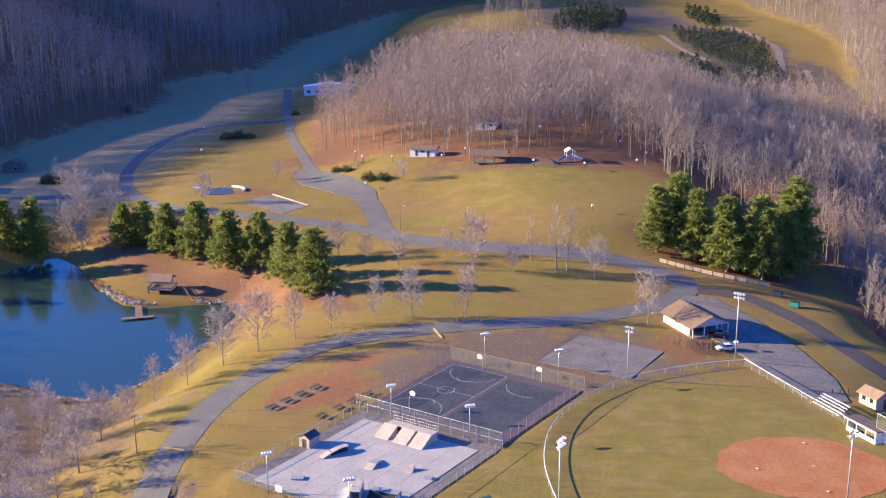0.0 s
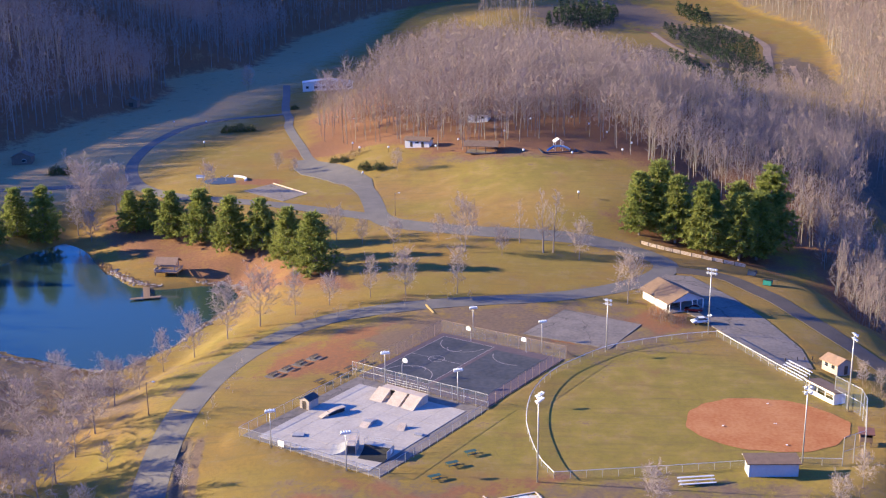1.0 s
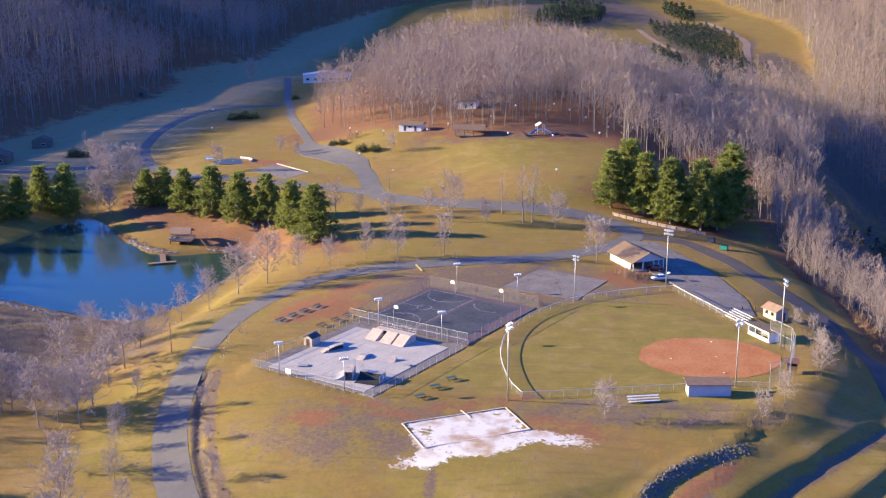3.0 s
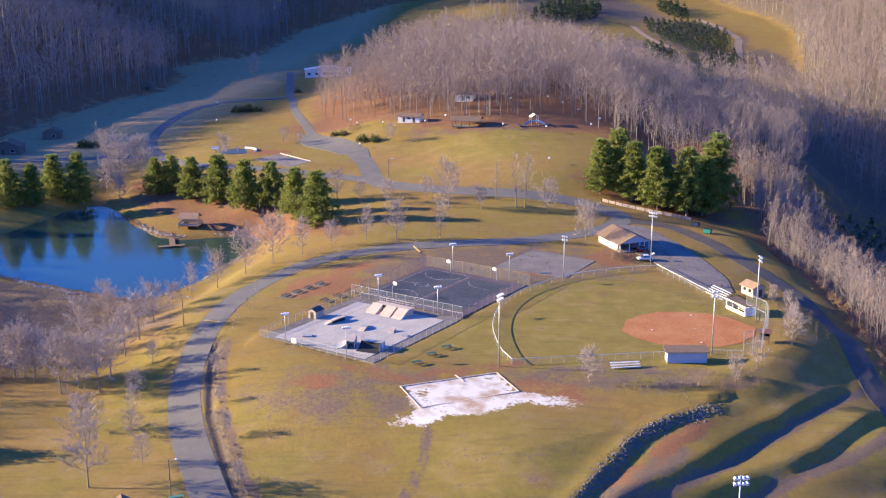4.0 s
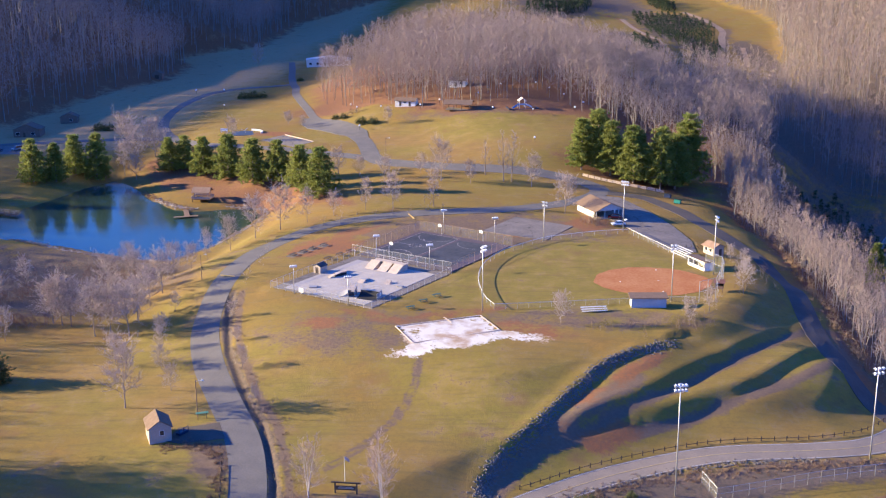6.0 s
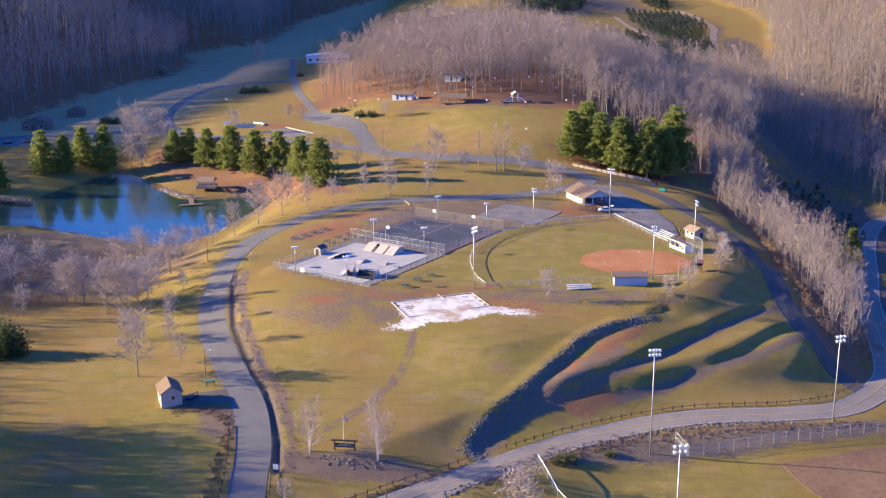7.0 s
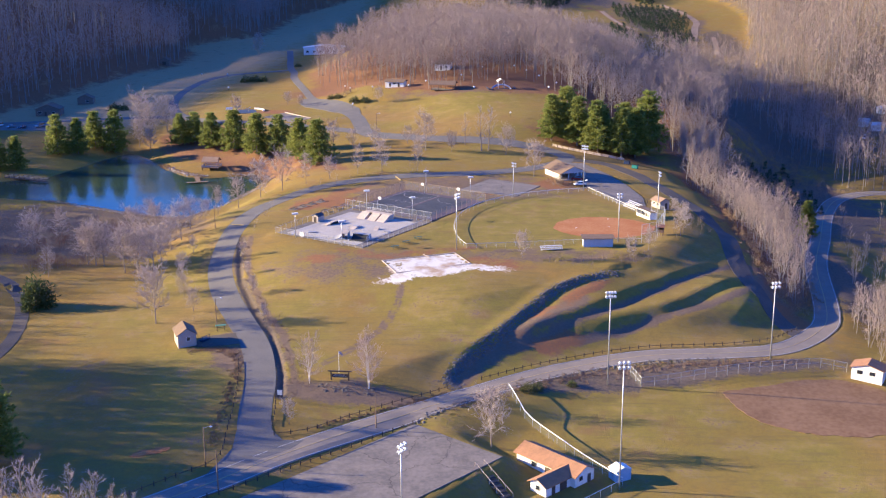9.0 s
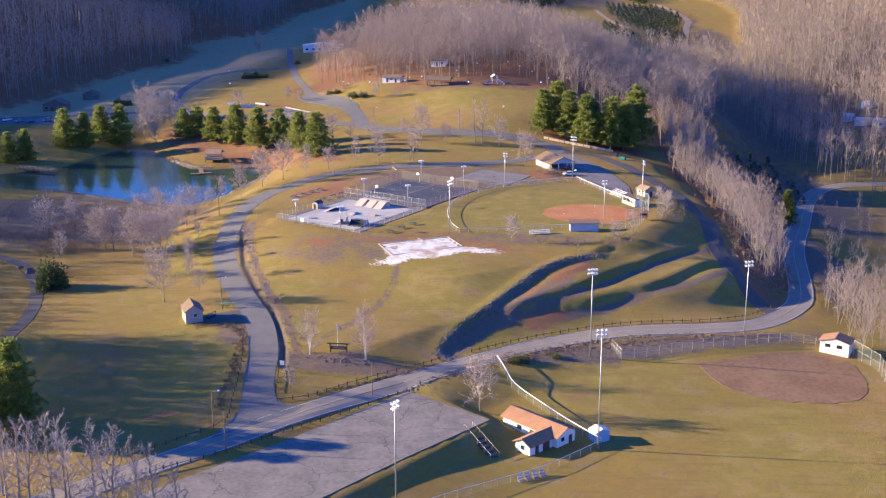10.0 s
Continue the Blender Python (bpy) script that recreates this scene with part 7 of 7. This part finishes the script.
# stairs down from the lower lot
stairs = thing("stairs", pose(15.6, 54.6, -10.5), "timber-edged stairs with a rail down the bank", "stairs")
way, fall = Vector((5.6, -7.6)), -3.2
for k in range(14):
    f = (k + 0.5) / 14
    part("step", boxed((way.x * f, way.y * f, fall * f, 0.62, 2.0, 0.22, math.degrees(math.atan2(way.y, way.x)))), WOOD_DARK if k % 2 else WOOD, stairs)
bm = bmesh.new()
side = Vector((way.y, -way.x)).normalized() * -1.05
for s in (-1, 1):
    rail(bm, [(s * side.x, s * side.y, 1.0), (way.x + s * side.x, way.y + s * side.y, 1.0 + fall)], 0.04)
    for k in range(5):
        f = k / 4
        rail(bm, [(way.x * f + s * side.x, way.y * f + s * side.y, fall * f - 0.2), (way.x * f + s * side.x, way.y * f + s * side.y, fall * f + 1.0)], 0.04)
part("handrail", bm, TIMBER_PALE, stairs)


# ---- stones ----
def stones(name, line, wide, count, low, high, material, label, seed, lift=0.0):
    """Loose stones along a line, as one object."""
    r = np.random.RandomState(seed)
    p = spline(line, 1.0)
    ico = bmesh.new()
    bmesh.ops.create_icosphere(ico, subdivisions=1, radius=1.0)
    base_v = np.array([v.co[:] for v in ico.verts])
    base_f = np.array([[v.index for v in f.verts] for f in ico.faces])
    ico.free()
    k = r.randint(0, len(p), count)
    xy = p[k] + r.normal(size=(count, 2)) * wide / 2.2
    z = shaped(xy[:, 0], xy[:, 1])
    vs, fs = [], []
    for i in range(count):
        s = r.uniform(low, high) * np.array([r.uniform(0.8, 1.4), r.uniform(0.8, 1.3), r.uniform(0.5, 0.8)])
        a = r.uniform(0, 6.28)
        v = base_v * (1 + 0.25 * r.normal(size=(len(base_v), 1))) * s
        v = np.stack([v[:, 0] * math.cos(a) - v[:, 1] * math.sin(a), v[:, 0] * math.sin(a) + v[:, 1] * math.cos(a), v[:, 2]], -1)
        vs.append(v + np.array([xy[i, 0], xy[i, 1], z[i] + lift]))
        fs.append(base_f + i * len(base_v))
    return tagged(mesh_object(name, np.concatenate(vs), np.concatenate(fs), [material]), label, "stones", kind="stuff")


stones("ditch_stones", STREAM, 2.1, 2600, 0.15, 0.36, STONE, "dark rubble stones lining the ditch down the bank", 31, -0.1)
PALE_STONE = mat("pale_shore_stone", (0.42, 0.37, 0.33), (0.30, 0.26, 0.23), 0.9, scale=1.5, fine=7.0)
stones("shore_stones", [(-122, 330), (-112, 319.5), (-103, 314.8)], 1.6, 180, 0.2, 0.55, PALE_STONE, "pale stones and dry reeds on the pond's edge", 32)
stones("shore_stones", [(-92, 319.2), (-82, 317.4), (-75.4, 309), (-76.4, 295), (-80.2, 280), (-85.4, 264), (-93.5, 247.4), (-104, 247.6), (-114, 250.6), (-128, 256.4), (-150, 269.6)], 1.3, 900, 0.15, 0.42, PALE_STONE, "pale stones along the pond's near shore", 33)
stones("sign_stones", [(-20, 86.6), (-15, 86.0), (-9, 86.6)], 2.2, 120, 0.12, 0.3, STONE, "grey-brown stones in the entrance sign's bed", 34)
stones("roadside_stones", [(2, 74), (8, 81), (20, 93), (34, 102.2), (52, 110.2), (74, 114)], 1.4, 500, 0.15, 0.4, STONE, "rubble stones below the road's edge", 35)

# pond-side play area: blue surfacing, curved white wall, wedge of asphalt
play = thing("splash_area", pose(-104, 405, level(-104, 405)), "round blue play surface with a curved white wall", "play area")
bm = bmesh.new()
prism(bm, [(7.2 * math.cos(2 * math.pi * k / 28), 5.6 * math.sin(2 * math.pi * k / 28)) for k in range(28)], -0.6, 0.14)
part("surface", bm, mat("blue_rubber_surface", (0.035, 0.06, 0.12), (0.05, 0.07, 0.12), 0.7), play, "dark blue rubber surface")
for a0, a1, hgt in ((-10, 75, 0.9),):
    for k in range(8):
        a = radians(a0 + (a1 - a0) * (k + 0.5) / 8)
        part("wall_block", boxed((8.0 * math.cos(a), 6.6 * math.sin(a), hgt / 2, 1.5, 0.6, hgt, math.degrees(a) + 90), bevel=0.04), WHITE, play)
bm = bmesh.new()
pipe(bm, [(0.5, 0.2, 0), (0.6, 0.2, 1.6), (1.6, 0.4, 2.2)], 0.14, 6), pipe(bm, [(0.5, 0.2, 1.2), (-1.2, -0.4, 1.8)], 0.10, 6)
part("climbing_frame", bm, GALV, play)
part("bench", boxed((-9.4, 2.4, 0.7, 3.0, 0.9, 0.2), (-10.6, 2.4, 0.3, 0.2, 0.8, 0.8), (-8.2, 2.4, 0.3, 0.2, 0.8, 0.8), (-9.6, 3.6, 1.0, 3.4, 0.2, 0.9)), WHITE, play, "white bench")
sheet("play_lot", [(-93, 387.5), (-85.2, 398), (-69.3, 381), (-76, 371.5)], ASPHALT_OLD, "wedge of grey asphalt beside the loop road", "parking lot", lift=0.07)
kerb = thing("lot_kerb", pose(-77, 389.6, level(-77, 389.6), 0, 0, -47), "white painted timber kerb on the asphalt wedge", "kerb")
for k in range(8):
    part("timber", boxed((-9.6 + 2.75 * k, 0, 0.2, 2.6, 0.28, 0.35), bevel=0.03), TIMBER_PALE, kerb)

# play structure at the wood's edge
ps = thing("play_structure", pose(17.4, 407, level(17.4, 407), 0, 0, 12), "white and blue play structure with slides at the wood's edge", "play structure")
for x in (-1.4, 1.4):
    for y in (-1.4, 1.4):
        part("post", boxed((x, y, 1.6, 0.16, 0.16, 3.6)), WHITE, ps)
part("deck", boxed((0, 0, 1.5, 3.0, 3.0, 0.12)), BLUE, ps)
bm = bmesh.new()
gable_roof(bm, 3.0, 3.0, 3.2, 1.0, 0.2)
part("canopy", bm, WHITE, ps)
for dx, dy in ((4.2, -1.0), (-4.4, -1.6)):
    bm = bmesh.new()
    pipe(bm, [(dx * 0.35, dy * 0.3, 1.6), (dx * 0.7, dy * 0.7, 0.9), (dx, dy, 0.25)], 0.38, 7)
    part("slide", bm, WHITE if dx > 0 else BLUE, ps)
part("border", boxed((0, -4.2, 0.05, 13, 0.3, 0.4), (0, 4.0, 0.05, 13, 0.3, 0.4), (-6.4, 0, 0.05, 0.3, 8.4, 0.4), (6.4, 0, 0.05, 0.3, 8.4, 0.4)), BLUE_BIN, ps)

# round white lanterns on posts among the trees
for k, (x, y) in enumerate([(-45, 419), (-27, 414), (-19, 420), (-2, 428), (8, 446), (24, 447), (30, 436), (36, 424), (44, 412), (40, 403), (5, 400), (22, 397), (-57, 428), (-62, 445), (22, 352), (-52, 397), (-140, 520), (-155, 520), (-128, 470)]):
    o = thing("globe_lamp", pose(x, y, level(x, y)), "white globe lamp on a short dark post", "lamp", "globe lamps in the park")
    bm = bmesh.new()
    pipe(bm, [(0, 0, -0.2), (0, 0, 2.0)], 0.06, 5)
    part("post", bm, WOOD_DARK, o)
    bm = bmesh.new()
    bmesh.ops.create_icosphere(bm, subdivisions=2, radius=0.42, matrix=Matrix.Translation((0, 0, 2.3)))
    part("globe", bm, LAMP_GLASS, o, smooth=True)


# ---- dry brush, reeds and tufts ----
def tuft(seed, wide, high, count, w):
    """A clump of dry stems."""
    g = Growth(seed)
    r = g.r
    for _ in range(count):
        p = np.array([r.normal() * wide * 0.35, r.normal() * wide * 0.35, -0.05])
        g.blade(p, unit(np.array([r.normal() * 0.45, r.normal() * 0.45, 1.0])) * high * r.uniform(0.5, 1.1), w, 1)
    return g.done()


DRY = leaf_mat("dry_brush", (0.27, 0.17, 0.09), (0.36, 0.25, 0.14))
DRY_DARK = leaf_mat("dull_dry_brush", (0.19, 0.125, 0.08), (0.28, 0.195, 0.125))
RUST = leaf_mat("rust_brown_brush", (0.17, 0.09, 0.06), (0.26, 0.16, 0.11))
tufts = [tuft(200 + k, 1.0, 0.9, 26, 0.09) for k in range(4)]
bushes = [bare_tree(220 + k, 2.0, 1.1, 0.05, 5, 2, 4, 0.03, 0.06, stems=1 + k % 2, sides=3, cheap=True, dome=0.8) for k in range(4)]


def along(line, wide, count, seed):
    r = np.random.RandomState(seed)
    p = spline(line, 1.0)
    return p[r.randint(0, len(p), count)] + r.normal(size=(count, 2)) * wide / 2


def shifted(line, dx, dy):
    return [(x + dx, y + dy) for x, y in line]


wood("ditch_brush", np.concatenate([along(shifted(DITCH, 2.4, 0.5), 1.8, 120, 51), along(shifted(DITCH[3:], 3.6, 0.8), 3.0, 46, 49)]), tufts + bushes, [BARK, DRY_DARK], "dry brown brush along the drive's ditch", 52, 0.3, 0.75)
wood("shore_reeds", np.concatenate([along([(-135, 347), (-122, 330.5), (-112, 319.8), (-104, 315)], 1.6, 260, 53), along([(-92, 319.6), (-76, 309), (-78, 290), (-94, 247), (-114, 250.4), (-150, 269), (-164, 282)], 1.8, 520, 54)]), tufts, [BARK, DRY], "dry reeds along the pond's shore", 55, 0.4, 1.0)
wood("road_bank_brush", np.concatenate([along([(8, 80), (20, 92), (34, 100.6), (52, 107.6), (74, 111.5), (92, 115)], 3.0, 700, 56), along([(-18, 68.8), (-2, 81.4), (7.4, 89.4)], 1.2, 160, 57), along([(-38.4, 60), (-39.4, 75), (-41, 95), (-44, 106)], 1.4, 220, 58), along([(-54, 108), (-48, 108.5), (-43.5, 104)], 2.4, 180, 50)]), tufts, [BARK, DRY_DARK], "dry brown grass on the road banks", 59, 0.3, 0.75)
wood("bank_brush", np.concatenate([along([(92, 300), (95, 270), (96.5, 235), (96, 205), (95, 180), (98, 160)], 3.0, 520, 60), along([(100, 152), (104, 160), (110, 185)], 3.0, 120, 61)]), tufts + bushes, [BARK, DRY], "dry golden brush at the wood's edge", 62, 0.5, 1.2)
wood("thicket", np.concatenate([along([(-150, 200), (-130, 196), (-121, 213)], 5, 150, 63), along([(-124, 180), (-107, 184)], 4, 90, 64), along([(-150, 225), (-110, 225), (-96, 214)], 16, 120, 72)]), bushes, [BARK, RUST], "low rust-brown thicket below the pond", 65, 0.7, 1.6)
wood("valley_brush", along([(112, 372), (124, 335), (136, 352), (150, 395), (158, 420)], 30, 1000, 74), bushes, [BARK, DRY], "pale dry brush on the shaded valley slope", 75, 0.5, 1.1)
wood("young_brush", np.concatenate([along([(124, 300), (136, 340), (142, 390)], 26, 420, 66), along([(70, 187), (78, 205), (76, 220)], 5, 60, 67), along([(34, 162), (50, 163), (60, 168)], 4, 50, 68), along([(37, 262), (41, 258)], 3, 60, 69), along([(-62, 424), (-56, 427)], 4, 40, 70)]), bushes, [BARK, DRY_DARK], "low leafless brush in patches", 71, 0.6, 1.3)
wood("roadside_saplings", np.array([(-47 + 0.9 * k, 262 + 0.25 * k) for k in range(0, 44, 6)] + [(-58.6, 232), (-57.8, 222), (-58.2, 214), (-58.6, 205), (-57.6, 196)]), bushes, [BARK, TWIG], "small leafless saplings along the drive", 73, 1.0, 1.7)
